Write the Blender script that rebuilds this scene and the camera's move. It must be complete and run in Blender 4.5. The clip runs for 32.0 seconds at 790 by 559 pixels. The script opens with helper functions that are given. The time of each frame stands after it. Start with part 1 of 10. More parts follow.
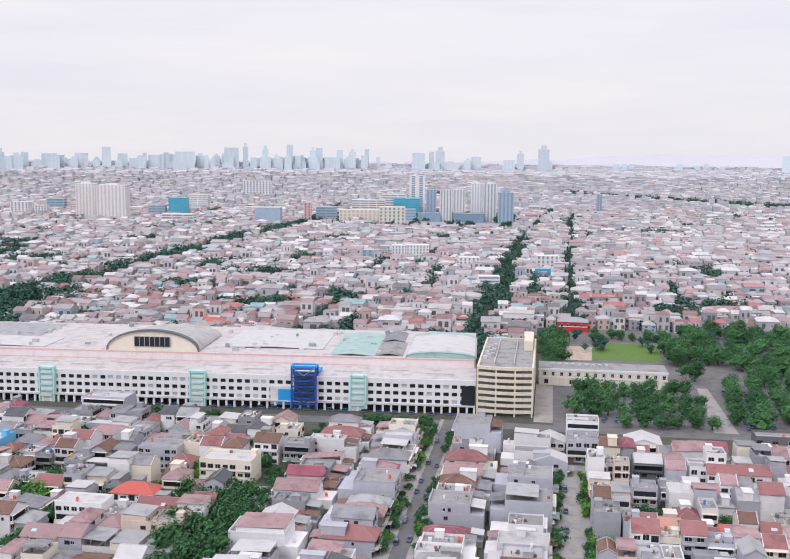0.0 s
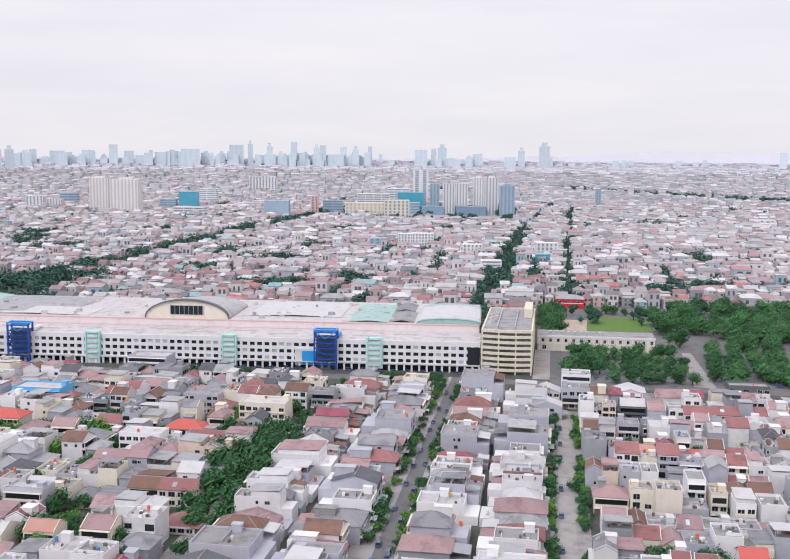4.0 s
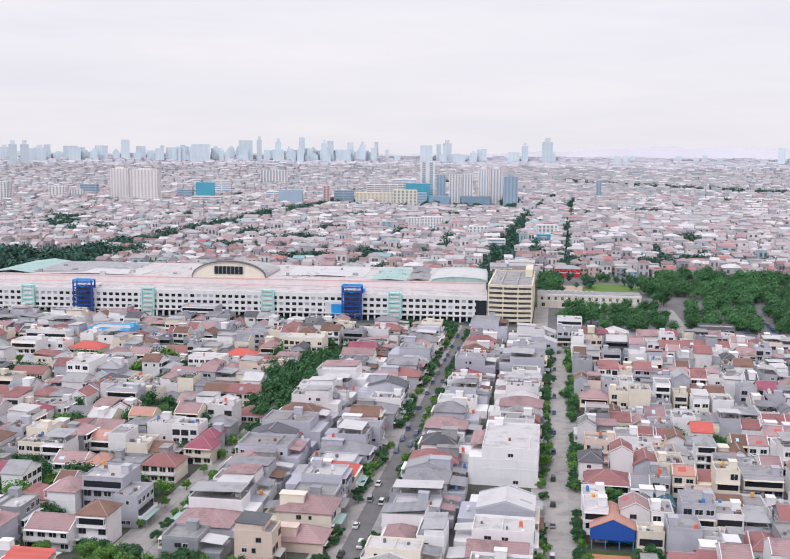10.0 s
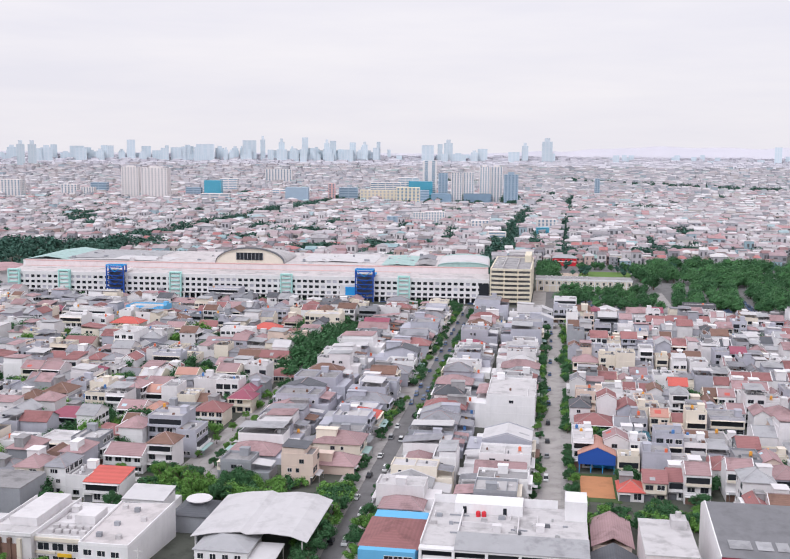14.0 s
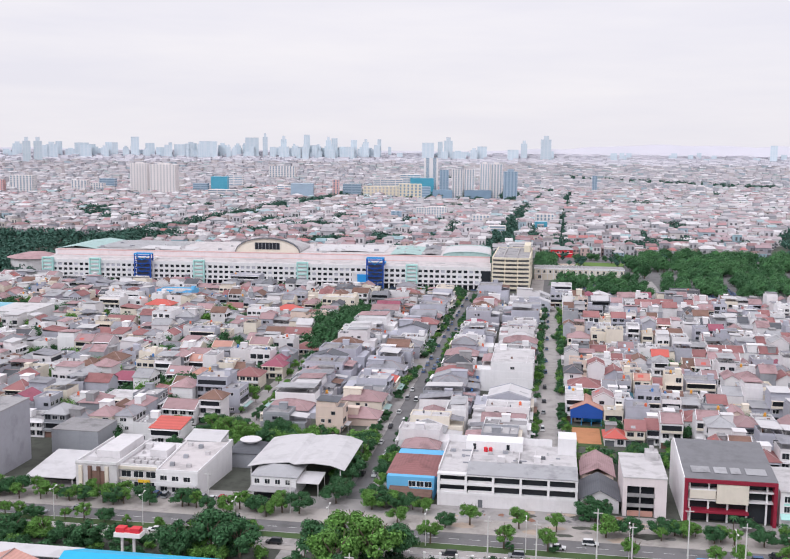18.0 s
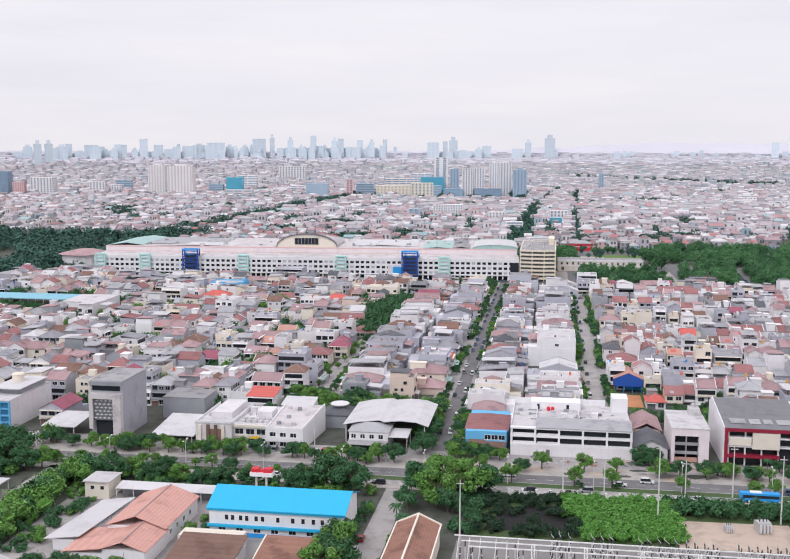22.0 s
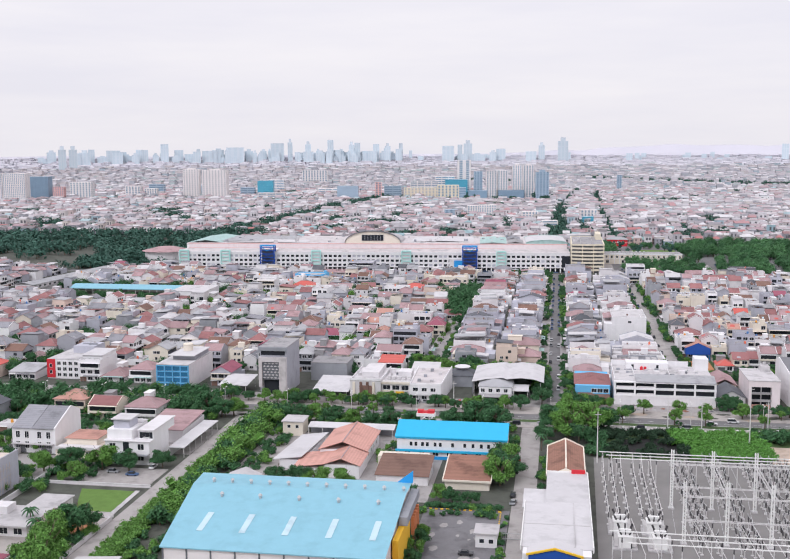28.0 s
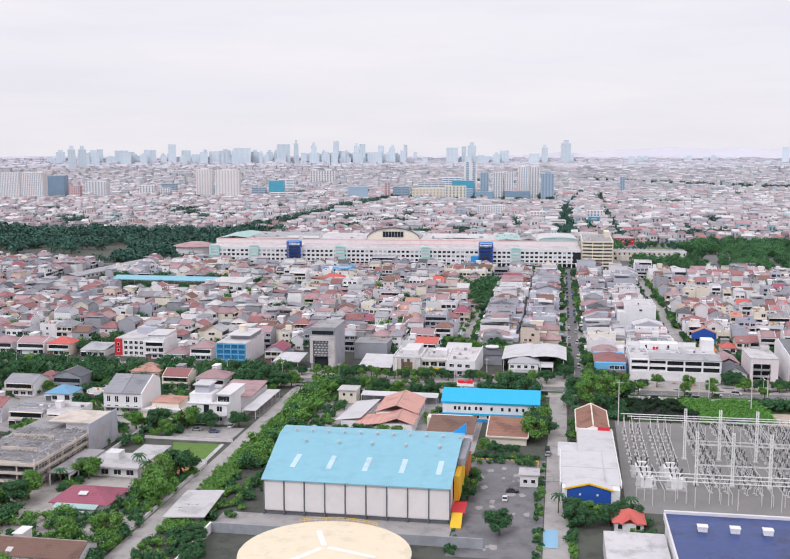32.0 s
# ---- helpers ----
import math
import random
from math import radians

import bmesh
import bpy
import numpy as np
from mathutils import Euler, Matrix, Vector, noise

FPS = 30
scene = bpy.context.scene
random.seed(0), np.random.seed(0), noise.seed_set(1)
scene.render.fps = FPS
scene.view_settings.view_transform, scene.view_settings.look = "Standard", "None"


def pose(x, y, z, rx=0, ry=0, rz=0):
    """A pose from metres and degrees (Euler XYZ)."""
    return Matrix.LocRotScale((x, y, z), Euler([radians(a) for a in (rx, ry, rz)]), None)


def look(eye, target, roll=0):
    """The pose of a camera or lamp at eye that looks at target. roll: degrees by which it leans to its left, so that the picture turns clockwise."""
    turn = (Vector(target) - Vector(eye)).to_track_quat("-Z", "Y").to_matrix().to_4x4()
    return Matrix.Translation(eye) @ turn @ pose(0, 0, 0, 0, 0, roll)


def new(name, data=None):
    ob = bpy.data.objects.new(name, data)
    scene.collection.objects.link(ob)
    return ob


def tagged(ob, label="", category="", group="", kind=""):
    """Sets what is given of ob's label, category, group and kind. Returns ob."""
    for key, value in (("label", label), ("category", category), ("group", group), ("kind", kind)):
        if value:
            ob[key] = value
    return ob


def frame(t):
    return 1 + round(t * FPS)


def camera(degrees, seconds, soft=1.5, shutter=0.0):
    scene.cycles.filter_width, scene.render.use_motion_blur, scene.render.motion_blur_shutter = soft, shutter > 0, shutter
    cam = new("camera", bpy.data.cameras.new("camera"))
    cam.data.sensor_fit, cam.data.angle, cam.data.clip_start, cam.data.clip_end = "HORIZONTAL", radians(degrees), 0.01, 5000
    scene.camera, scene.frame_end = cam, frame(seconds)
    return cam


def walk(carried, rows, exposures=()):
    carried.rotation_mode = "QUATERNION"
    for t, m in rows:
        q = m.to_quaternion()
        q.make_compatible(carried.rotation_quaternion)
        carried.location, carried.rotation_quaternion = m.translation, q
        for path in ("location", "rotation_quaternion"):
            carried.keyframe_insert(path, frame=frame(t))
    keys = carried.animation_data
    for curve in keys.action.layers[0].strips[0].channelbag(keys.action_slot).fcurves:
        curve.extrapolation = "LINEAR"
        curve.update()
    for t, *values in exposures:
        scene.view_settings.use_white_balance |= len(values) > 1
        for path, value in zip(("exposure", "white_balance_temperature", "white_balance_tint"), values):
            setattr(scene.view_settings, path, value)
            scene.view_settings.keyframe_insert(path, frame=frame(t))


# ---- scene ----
cam = camera(43.0, 32.0, soft=1.2)
# seconds, place in metres, then heading, tilt and lean in degrees
PATH = [
    (0.0, -0.11, -0.17, 138.63, 8.791, -7.268, -0.505),
    (0.5, 0.26, -7.57, 138.07, 8.794, -7.267, -0.494),
    (1.0, 0.60, -14.98, 137.11, 8.796, -7.261, -0.492),
    (1.5, 1.04, -22.47, 135.99, 8.808, -7.249, -0.490),
    (2.0, 1.30, -30.09, 134.90, 8.815, -7.247, -0.498),
    (2.5, 1.63, -37.58, 133.71, 8.817, -7.241, -0.496),
    (3.0, 1.83, -44.99, 132.42, 8.828, -7.260, -0.484),
    (3.5, 2.22, -52.82, 131.34, 8.844, -7.294, -0.461),
    (5.5, 3.42, -83.79, 126.06, 8.913, -7.350, -0.448),
    (6.0, 3.76, -91.17, 124.88, 8.930, -7.368, -0.474),
    (6.5, 4.19, -98.78, 123.93, 8.951, -7.398, -0.472),
    (7.0, 4.45, -106.14, 122.95, 8.962, -7.426, -0.472),
    (7.5, 4.85, -113.48, 121.75, 8.975, -7.429, -0.502),
    (8.0, 5.43, -120.96, 120.72, 9.004, -7.422, -0.503),
    (8.5, 5.94, -128.53, 119.74, 9.027, -7.439, -0.481),
    (9.0, 6.37, -135.87, 118.62, 9.049, -7.432, -0.475),
    (9.5, 6.80, -143.30, 117.52, 9.059, -7.420, -0.475),
    (10.0, 7.19, -150.81, 116.41, 9.067, -7.398, -0.461),
    (10.5, 7.60, -158.21, 115.29, 9.074, -7.384, -0.433),
    (11.0, 8.04, -165.72, 114.17, 9.085, -7.363, -0.434),
    (11.5, 8.45, -173.29, 113.27, 9.091, -7.345, -0.423),
    (12.0, 8.75, -180.33, 112.46, 9.091, -7.339, -0.424),
    (12.5, 9.12, -187.67, 112.09, 9.091, -7.333, -0.426),
    (13.0, 9.45, -194.76, 112.00, 9.101, -7.323, -0.399),
    (13.5, 9.55, -201.66, 111.86, 9.086, -7.330, -0.425),
    (14.0, 9.88, -208.84, 111.77, 9.090, -7.353, -0.423),
    (14.5, 10.02, -215.89, 111.72, 9.084, -7.382, -0.432),
    (16.5, 10.77, -244.69, 111.34, 9.049, -7.430, -0.489),
    (17.0, 10.94, -251.85, 111.31, 9.048, -7.450, -0.501),
    (17.5, 11.14, -258.99, 111.28, 9.042, -7.470, -0.522),
    (18.0, 11.19, -266.02, 111.29, 9.010, -7.490, -0.553),
    (18.5, 10.77, -273.16, 111.33, 8.983, -7.498, -0.464),
    (19.0, 9.51, -280.39, 111.33, 8.998, -7.511, -0.314),
    (19.5, 7.63, -286.84, 111.28, 9.003, -7.529, -0.184),
    (20.0, 4.95, -294.28, 111.30, 9.023, -7.550, -0.084),
    (20.5, 2.13, -300.60, 111.21, 9.012, -7.556, -0.093),
    (21.0, -1.22, -307.43, 111.17, 9.012, -7.536, -0.101),
    (21.5, -4.81, -314.16, 111.06, 9.018, -7.516, -0.087),
    (22.0, -8.57, -321.07, 111.16, 9.028, -7.493, -0.071),
    (22.5, -12.41, -327.86, 111.08, 9.045, -7.456, -0.059),
    (23.0, -16.22, -334.82, 111.19, 9.061, -7.447, -0.012),
    (23.5, -20.00, -341.83, 111.21, 9.079, -7.441, 0.040),
    (24.0, -23.79, -348.77, 111.26, 9.097, -7.456, 0.075),
    (24.5, -27.45, -355.91, 111.34, 9.121, -7.472, 0.120),
    (25.0, -30.90, -362.38, 111.44, 9.138, -7.482, 0.157),
    (25.5, -34.39, -369.58, 111.50, 9.170, -7.470, 0.198),
    (27.5, -45.66, -399.24, 111.51, 9.297, -7.323, 0.320),
    (28.0, -47.80, -406.27, 111.53, 9.313, -7.296, 0.312),
    (28.5, -49.75, -413.23, 111.51, 9.317, -7.271, 0.304),
    (29.0, -51.54, -420.04, 111.47, 9.318, -7.261, 0.278),
    (29.5, -53.21, -426.83, 111.42, 9.308, -7.256, 0.249),
    (30.0, -54.79, -433.71, 111.35, 9.312, -7.237, 0.207),
    (30.5, -56.16, -440.55, 111.28, 9.316, -7.222, 0.155),
    (31.0, -57.18, -447.52, 111.22, 9.319, -7.207, 0.095),
    (31.5, -57.96, -454.43, 111.20, 9.313, -7.208, 0.049),
    (32.0, -58.58, -461.43, 111.15, 9.302, -7.208, -0.004),
]


def eye_pose(x, y, z, yaw, pitch, roll):
    turn = Matrix.Rotation(radians(yaw), 4, "Z") @ Matrix.Rotation(radians(pitch), 4, "X") @ Matrix.Rotation(radians(roll), 4, "Y")
    return Matrix.Translation((x, y, z)) @ turn @ Matrix.Rotation(radians(90), 4, "X")


walk(cam, [(t, eye_pose(*r)) for t, *r in PATH])

# ---- light: a bright overcast sky ----
def set_world():
    w = bpy.data.worlds.new("overcast")
    scene.world = w
    w.use_nodes = True
    nt = w.node_tree
    nt.nodes.clear()
    N = nt.nodes.new
    out, bg = N("ShaderNodeOutputWorld"), N("ShaderNodeBackground")
    sky = N("ShaderNodeTexSky")
    sky.sky_type = "NISHITA"
    sky.sun_disc = False
    sky.sun_elevation, sky.sun_rotation = radians(45), radians(205)
    tc, sep = N("ShaderNodeTexCoord"), N("ShaderNodeSeparateXYZ")
    nt.links.new(tc.outputs["Generated"], sep.inputs[0])
    # an overcast sky is about three times as bright overhead as at the horizon
    lift = N("ShaderNodeMapRange")
    lift.inputs["From Min"].default_value, lift.inputs["From Max"].default_value = 0.0, 1.0
    lift.inputs["To Min"].default_value, lift.inputs["To Max"].default_value = SKY_LOW, SKY_TOP
    nt.links.new(sep.outputs["Z"], lift.inputs["Value"])
    # long flat banks of cloud
    mp = N("ShaderNodeMapping")
    mp.inputs["Scale"].default_value = (1.6, 1.6, 11.0)
    nt.links.new(tc.outputs["Generated"], mp.inputs["Vector"])
    nz = N("ShaderNodeTexNoise")
    nz.inputs["Scale"].default_value, nz.inputs["Detail"].default_value = 2.2, 5.0
    nz.inputs["Roughness"].default_value = 0.55
    nt.links.new(mp.outputs[0], nz.inputs["Vector"])
    ramp = N("ShaderNodeValToRGB")
    ramp.color_ramp.elements[0].position, ramp.color_ramp.elements[1].position = 0.32, 0.68
    ramp.color_ramp.elements[0].color = (0.916, 0.897, 0.985, 1)
    ramp.color_ramp.elements[1].color = (1.008, 0.976, 1.028, 1)
    nt.links.new(nz.outputs["Fac"], ramp.inputs["Fac"])
    mul = N("ShaderNodeVectorMath")
    mul.operation = "SCALE"
    nt.links.new(ramp.outputs["Color"], mul.inputs[0])
    nt.links.new(lift.outputs["Result"], mul.inputs["Scale"])
    # a little of the clear sky's blue comes through
    blue = N("ShaderNodeVectorMath")
    blue.operation = "SCALE"
    nt.links.new(sky.outputs["Color"], blue.inputs[0])
    blue.inputs["Scale"].default_value = 0.004
    add = N("ShaderNodeVectorMath")
    add.operation = "ADD"
    nt.links.new(mul.outputs[0], add.inputs[0])
    nt.links.new(blue.outputs[0], add.inputs[1])
    nt.links.new(add.outputs[0], bg.inputs["Color"])
    bg.inputs["Strength"].default_value = 1.0
    nt.links.new(bg.outputs[0], out.inputs["Surface"])


SKY_LOW, SKY_TOP = 0.85, 1.21
set_world()
sun = new("sun", bpy.data.lights.new("sun", "SUN"))
sun.data.energy, sun.data.angle, sun.data.color = 1.36, radians(26), (0.92, 0.948, 1.0)
sun.matrix_world = look((-70, -150, 165), (0, 0, 0))

# ---- materials ----
def mat(name, color, rough=0.85, var=0.12, size=3.0, streak=0.0, bump=0.0, grain=0.25, rows=0.0, cols=0.0, metal=0.0,
        spread=0.0, island=0.0, palette=None, pick="object", stain=0.0):
    """A surface: colour with mottling over `size` metres, fine grain, down-running streaks, ribs every `rows` metres of height
    or `cols` metres along x and y, and a spread of brightness from object to object or island to island."""
    m = bpy.data.materials.new(name)
    m.use_nodes = True
    nt = m.node_tree
    b = nt.nodes["Principled BSDF"]
    N, link = nt.nodes.new, nt.links.new

    def math_(op, a, v=None, w=None):
        n = N("ShaderNodeMath")
        n.operation = op
        for i, q in enumerate((a, v, w)):
            if q is None:
                continue
            if isinstance(q, (int, float)):
                n.inputs[i].default_value = q
            else:
                link(q, n.inputs[i])
        return n.outputs[0]

    def noise_(scale, detail=3.0, stretch=None, rough_=0.55):
        n = N("ShaderNodeTexNoise")
        n.inputs["Scale"].default_value, n.inputs["Detail"].default_value, n.inputs["Roughness"].default_value = scale, detail, rough_
        if stretch:
            mp = N("ShaderNodeMapping")
            mp.inputs["Scale"].default_value = stretch
            link(tc.outputs["Object"], mp.inputs["Vector"])
            link(mp.outputs[0], n.inputs["Vector"])
        else:
            link(tc.outputs["Object"], n.inputs["Vector"])
        return n.outputs["Fac"]

    tc = N("ShaderNodeTexCoord")
    oi, ge = N("ShaderNodeObjectInfo"), N("ShaderNodeNewGeometry")
    rnd = ge.outputs["Random Per Island"] if pick == "island" else oi.outputs["Random"]
    if palette:
        ramp = N("ShaderNodeValToRGB")
        ramp.color_ramp.interpolation = "CONSTANT"
        es = ramp.color_ramp.elements
        while len(es) < len(palette):
            es.new(0.5)
        total, at = sum(w for w, _ in palette), 0.0
        for e, (w, c) in zip(es, palette):
            e.position, e.color = at, (*c, 1)
            at += w / total
        link(rnd, ramp.inputs["Fac"])
        base = ramp.outputs["Color"]
    else:
        rgb = N("ShaderNodeRGB")
        rgb.outputs[0].default_value = (*color, 1)
        base = rgb.outputs[0]
    f = math_("MULTIPLY_ADD", noise_(1.0 / size), 2.2 * var, 1.0 - 1.1 * var)
    f = math_("MULTIPLY", f, math_("MULTIPLY_ADD", noise_(1.0 / grain, 2.0), 1.2 * var, 1.0 - 0.6 * var))
    if streak:
        s = noise_(0.9, 4.0, (1.0, 1.0, 0.07), 0.7)
        s = math_("MULTIPLY", math_("SUBTRACT", s, 0.46), 5.0)
        sn = N("ShaderNodeClamp")
        link(s, sn.inputs[0])
        f = math_("MULTIPLY", f, math_("MULTIPLY_ADD", sn.outputs[0], -streak, 1.0))
    if stain:
        s = math_("MULTIPLY", math_("SUBTRACT", noise_(0.16, 5.0, None, 0.65), 0.5), 7.0)
        sn = N("ShaderNodeClamp")
        link(s, sn.inputs[0])
        f = math_("MULTIPLY", f, math_("MULTIPLY_ADD", sn.outputs[0], -stain, 1.0))
    if spread or island:
        r2 = N("ShaderNodeTexWhiteNoise")
        r2.noise_dimensions = "1D"
        link(math_("MULTIPLY", ge.outputs["Random Per Island"] if island else oi.outputs["Random"], 91.7), r2.inputs["W"])
        k = island or spread
        f = math_("MULTIPLY", f, math_("MULTIPLY_ADD", r2.outputs["Value"], 2 * k, 1.0 - k))
    height = None
    if rows or cols:
        sp = N("ShaderNodeSeparateXYZ")
        link(tc.outputs["Object"], sp.inputs[0])
        if rows:
            ph = math_("FRACT", math_("MULTIPLY", sp.outputs["Z"], 1.0 / rows))
        else:
            ph = math_("FRACT", math_("MULTIPLY", math_("ADD", sp.outputs["X"], sp.outputs["Y"]), 1.0 / cols))
        height = math_("PINGPONG", ph, 0.5)
        f = math_("MULTIPLY", f, math_("MULTIPLY_ADD", height, 0.28, 0.93))
    mx = N("ShaderNodeVectorMath")
    mx.operation = "SCALE"
    link(base, mx.inputs[0])
    link(f, mx.inputs["Scale"])
    link(mx.outputs[0], b.inputs["Base Color"])
    b.inputs["Roughness"].default_value, b.inputs["Metallic"].default_value = rough, metal
    b.inputs["Specular IOR Level"].default_value = 0.3
    if bump or height is not None:
        bp = N("ShaderNodeBump")
        bp.inputs["Strength"].default_value = bump or 0.5
        bp.inputs["Distance"].default_value = 0.06
        link(height if height is not None else noise_(1.0 / grain, 3.0), bp.inputs["Height"])
        link(bp.outputs[0], b.inputs["Normal"])
    return m


M = {}


def add_mat(key, *a, **k):
    M[key] = mat(key, *a, **k)


add_mat("wall_white", (0.80, 0.785, 0.80), streak=0.04, stain=0.06, var=0.05, spread=0.06)
add_mat("wall_pale", (0.72, 0.695, 0.71), streak=0.04, stain=0.10, var=0.07, spread=0.08)
add_mat("wall_cream", (0.765, 0.695, 0.60), streak=0.04, stain=0.08, var=0.06, spread=0.06)
add_mat("wall_peach", (0.71, 0.57, 0.50), streak=0.04, stain=0.08, var=0.07, spread=0.06)
add_mat("wall_grey", (0.325, 0.335, 0.365), streak=0.04, stain=0.14, var=0.12, spread=0.12)
add_mat("wall_lilac", (0.465, 0.465, 0.53), streak=0.04, stain=0.12, var=0.1, spread=0.08)
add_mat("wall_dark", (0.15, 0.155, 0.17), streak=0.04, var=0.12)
add_mat("wall_sky", (0.15, 0.46, 0.74), streak=0.04, var=0.06)
add_mat("wall_orange", (0.72, 0.27, 0.13), streak=0.04, var=0.08)
add_mat("wall_yellow", (0.80, 0.46, 0.04), var=0.06, streak=0.04)
add_mat("concrete", (0.335, 0.325, 0.335), streak=0.1, var=0.16, stain=0.35, spread=0.1)
add_mat("concrete_pale", (0.54, 0.52, 0.53), var=0.12, stain=0.28, spread=0.1)
add_mat("roof_red", (0.31, 0.145, 0.145), var=0.16, rows=0.34, stain=0.28, spread=0.12)
add_mat("roof_pink", (0.385, 0.255, 0.265), var=0.16, rows=0.34, stain=0.32, spread=0.12)
add_mat("roof_bright", (0.58, 0.135, 0.115), var=0.1, rows=0.34, stain=0.12)
add_mat("roof_orange", (0.52, 0.285, 0.235), var=0.14, rows=0.34, stain=0.3, spread=0.08)
add_mat("roof_salmon", (0.60, 0.33, 0.28), var=0.12, rows=0.34, stain=0.25)
add_mat("roof_rust", (0.30, 0.155, 0.115), var=0.18, rows=0.34, stain=0.4)
add_mat("tank_cream", (0.76, 0.66, 0.50), var=0.06, stain=0.12)
add_mat("roof_brown", (0.21, 0.125, 0.10), var=0.16, rows=0.34, stain=0.3, spread=0.12)
add_mat("roof_maroon", (0.33, 0.105, 0.15), var=0.14, rows=0.34, stain=0.22)
add_mat("roof_grey", (0.27, 0.27, 0.295), var=0.15, rows=0.34, stain=0.3, spread=0.15)
add_mat("roof_dark", (0.115, 0.12, 0.135), var=0.15, rows=0.34, stain=0.2, spread=0.15)
add_mat("roof_white", (0.575, 0.56, 0.575), rough=0.6, var=0.07, stain=0.14, spread=0.06)
add_mat("roof_tin", (0.38, 0.38, 0.40), rough=0.55, var=0.12, stain=0.3, spread=0.12)
add_mat("roof_teal", (0.36, 0.52, 0.50), rough=0.55, var=0.08, cols=0.6, stain=0.2)
add_mat("roof_cyan", (0.03, 0.43, 0.70), rough=0.6, var=0.07, stain=0.06)
add_mat("roof_lightblue", (0.235, 0.48, 0.585), rough=0.6, var=0.07, stain=0.08)
add_mat("roof_navy", (0.030, 0.058, 0.20), rough=0.32, var=0.3, cols=0.7, stain=0.45)
add_mat("paint_blue", (0.022, 0.09, 0.40), rough=0.6, var=0.08)
add_mat("paint_sky", (0.03, 0.32, 0.72), rough=0.6, var=0.06)
add_mat("paint_mint", (0.46, 0.76, 0.72), rough=0.65, var=0.06)
add_mat("paint_red", (0.62, 0.035, 0.05), rough=0.55, var=0.08)
add_mat("paint_maroon", (0.28, 0.02, 0.045), rough=0.55, var=0.08)
add_mat("paint_white", (0.80, 0.79, 0.78), rough=0.6, var=0.05)
add_mat("paint_pink", (0.72, 0.44, 0.42), rough=0.8, var=0.06, streak=0.1)
add_mat("paint_yellow", (0.80, 0.50, 0.04), rough=0.6, var=0.05)
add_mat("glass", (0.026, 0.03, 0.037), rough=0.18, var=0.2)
add_mat("glass_blue", (0.05, 0.20, 0.36), rough=0.15, var=0.25)
add_mat("steel", (0.55, 0.55, 0.56), rough=0.45, var=0.08, metal=0.5)
add_mat("pole_grey", (0.62, 0.60, 0.60), rough=0.6, var=0.08)
add_mat("porcelain", (0.055, 0.05, 0.055), rough=0.3, var=0.1)
add_mat("asphalt", (0.175, 0.17, 0.175), var=0.2, size=7.0, grain=0.6, stain=0.25)
add_mat("road_pale", (0.385, 0.36, 0.35), var=0.16, size=6.0, grain=0.5, stain=0.25)
add_mat("paving", (0.36, 0.34, 0.335), var=0.16, size=5.0, grain=0.4, stain=0.25)
add_mat("sand", (0.50, 0.40, 0.33), var=0.14, size=6.0, stain=0.2)
add_mat("clay", (0.52, 0.24, 0.12), var=0.12, size=6.0, stain=0.15)
add_mat("grass", (0.065, 0.105, 0.04), rough=0.95, var=0.3, size=4.0, grain=0.3, bump=0.4)
add_mat("soil", (0.095, 0.10, 0.085), rough=0.95, var=0.25, size=9.0, grain=0.5, stain=0.3)
add_mat("gravel", (0.235, 0.225, 0.22), rough=0.95, var=0.16, size=9.0, grain=0.2, bump=0.3)
add_mat("bark", (0.13, 0.10, 0.075), rough=0.95, var=0.25, size=0.6, grain=0.1, bump=0.4)
add_mat("leaf", (0.046, 0.128, 0.052), rough=0.8, var=0.3, size=2.0, island=0.55, spread=0)
add_mat("leaf_light", (0.115, 0.25, 0.054), rough=0.8, var=0.3, size=2.0, island=0.5)
# leaves of distant woods, their colour turned bluish for haze
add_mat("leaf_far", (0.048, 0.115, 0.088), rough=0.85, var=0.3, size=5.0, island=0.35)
add_mat("water_tank", (0.70, 0.25, 0.10), rough=0.4, var=0.05,
        palette=[(4, (0.72, 0.16, 0.08)), (3, (0.75, 0.35, 0.06)), (4, (0.70, 0.71, 0.73)), (2, (0.08, 0.22, 0.50))])
add_mat("car_paint", (0.5, 0.5, 0.5), rough=0.25, var=0.02,
        palette=[(5, (0.72, 0.72, 0.73)), (4, (0.05, 0.05, 0.055)), (3, (0.33, 0.34, 0.36)), (1, (0.35, 0.03, 0.03)), (1, (0.10, 0.16, 0.30))])
add_mat("rubber", (0.02, 0.02, 0.02), rough=0.8, var=0.1)
add_mat("house_far_wall", (0.6, 0.6, 0.6), var=0.08, size=8.0, pick="island", streak=0.15,
        palette=[(5, (0.64, 0.61, 0.63)), (4, (0.48, 0.465, 0.495)), (3, (0.58, 0.53, 0.50)), (3, (0.33, 0.33, 0.365)), (1, (0.54, 0.41, 0.38)), (1, (0.33, 0.46, 0.52))])
add_mat("house_far_roof", (0.5, 0.3, 0.3), var=0.14, size=5.0, pick="island", rows=0.5, stain=0.2,
        palette=[(6, (0.375, 0.275, 0.295)), (4, (0.40, 0.34, 0.355)), (5, (0.38, 0.365, 0.385)), (4, (0.50, 0.475, 0.49)), (3, (0.64, 0.62, 0.63)), (3, (0.30, 0.185, 0.19)),
                 (3, (0.22, 0.20, 0.21)), (1, (0.44, 0.19, 0.19)), (1, (0.30, 0.42, 0.45))])
add_mat("tower_pale", (0.76, 0.72, 0.715), var=0.06, size=20, streak=0.1, spread=0.06)
add_mat("tower_blue", (0.36, 0.46, 0.56), rough=0.35, var=0.1, size=20, spread=0.1)
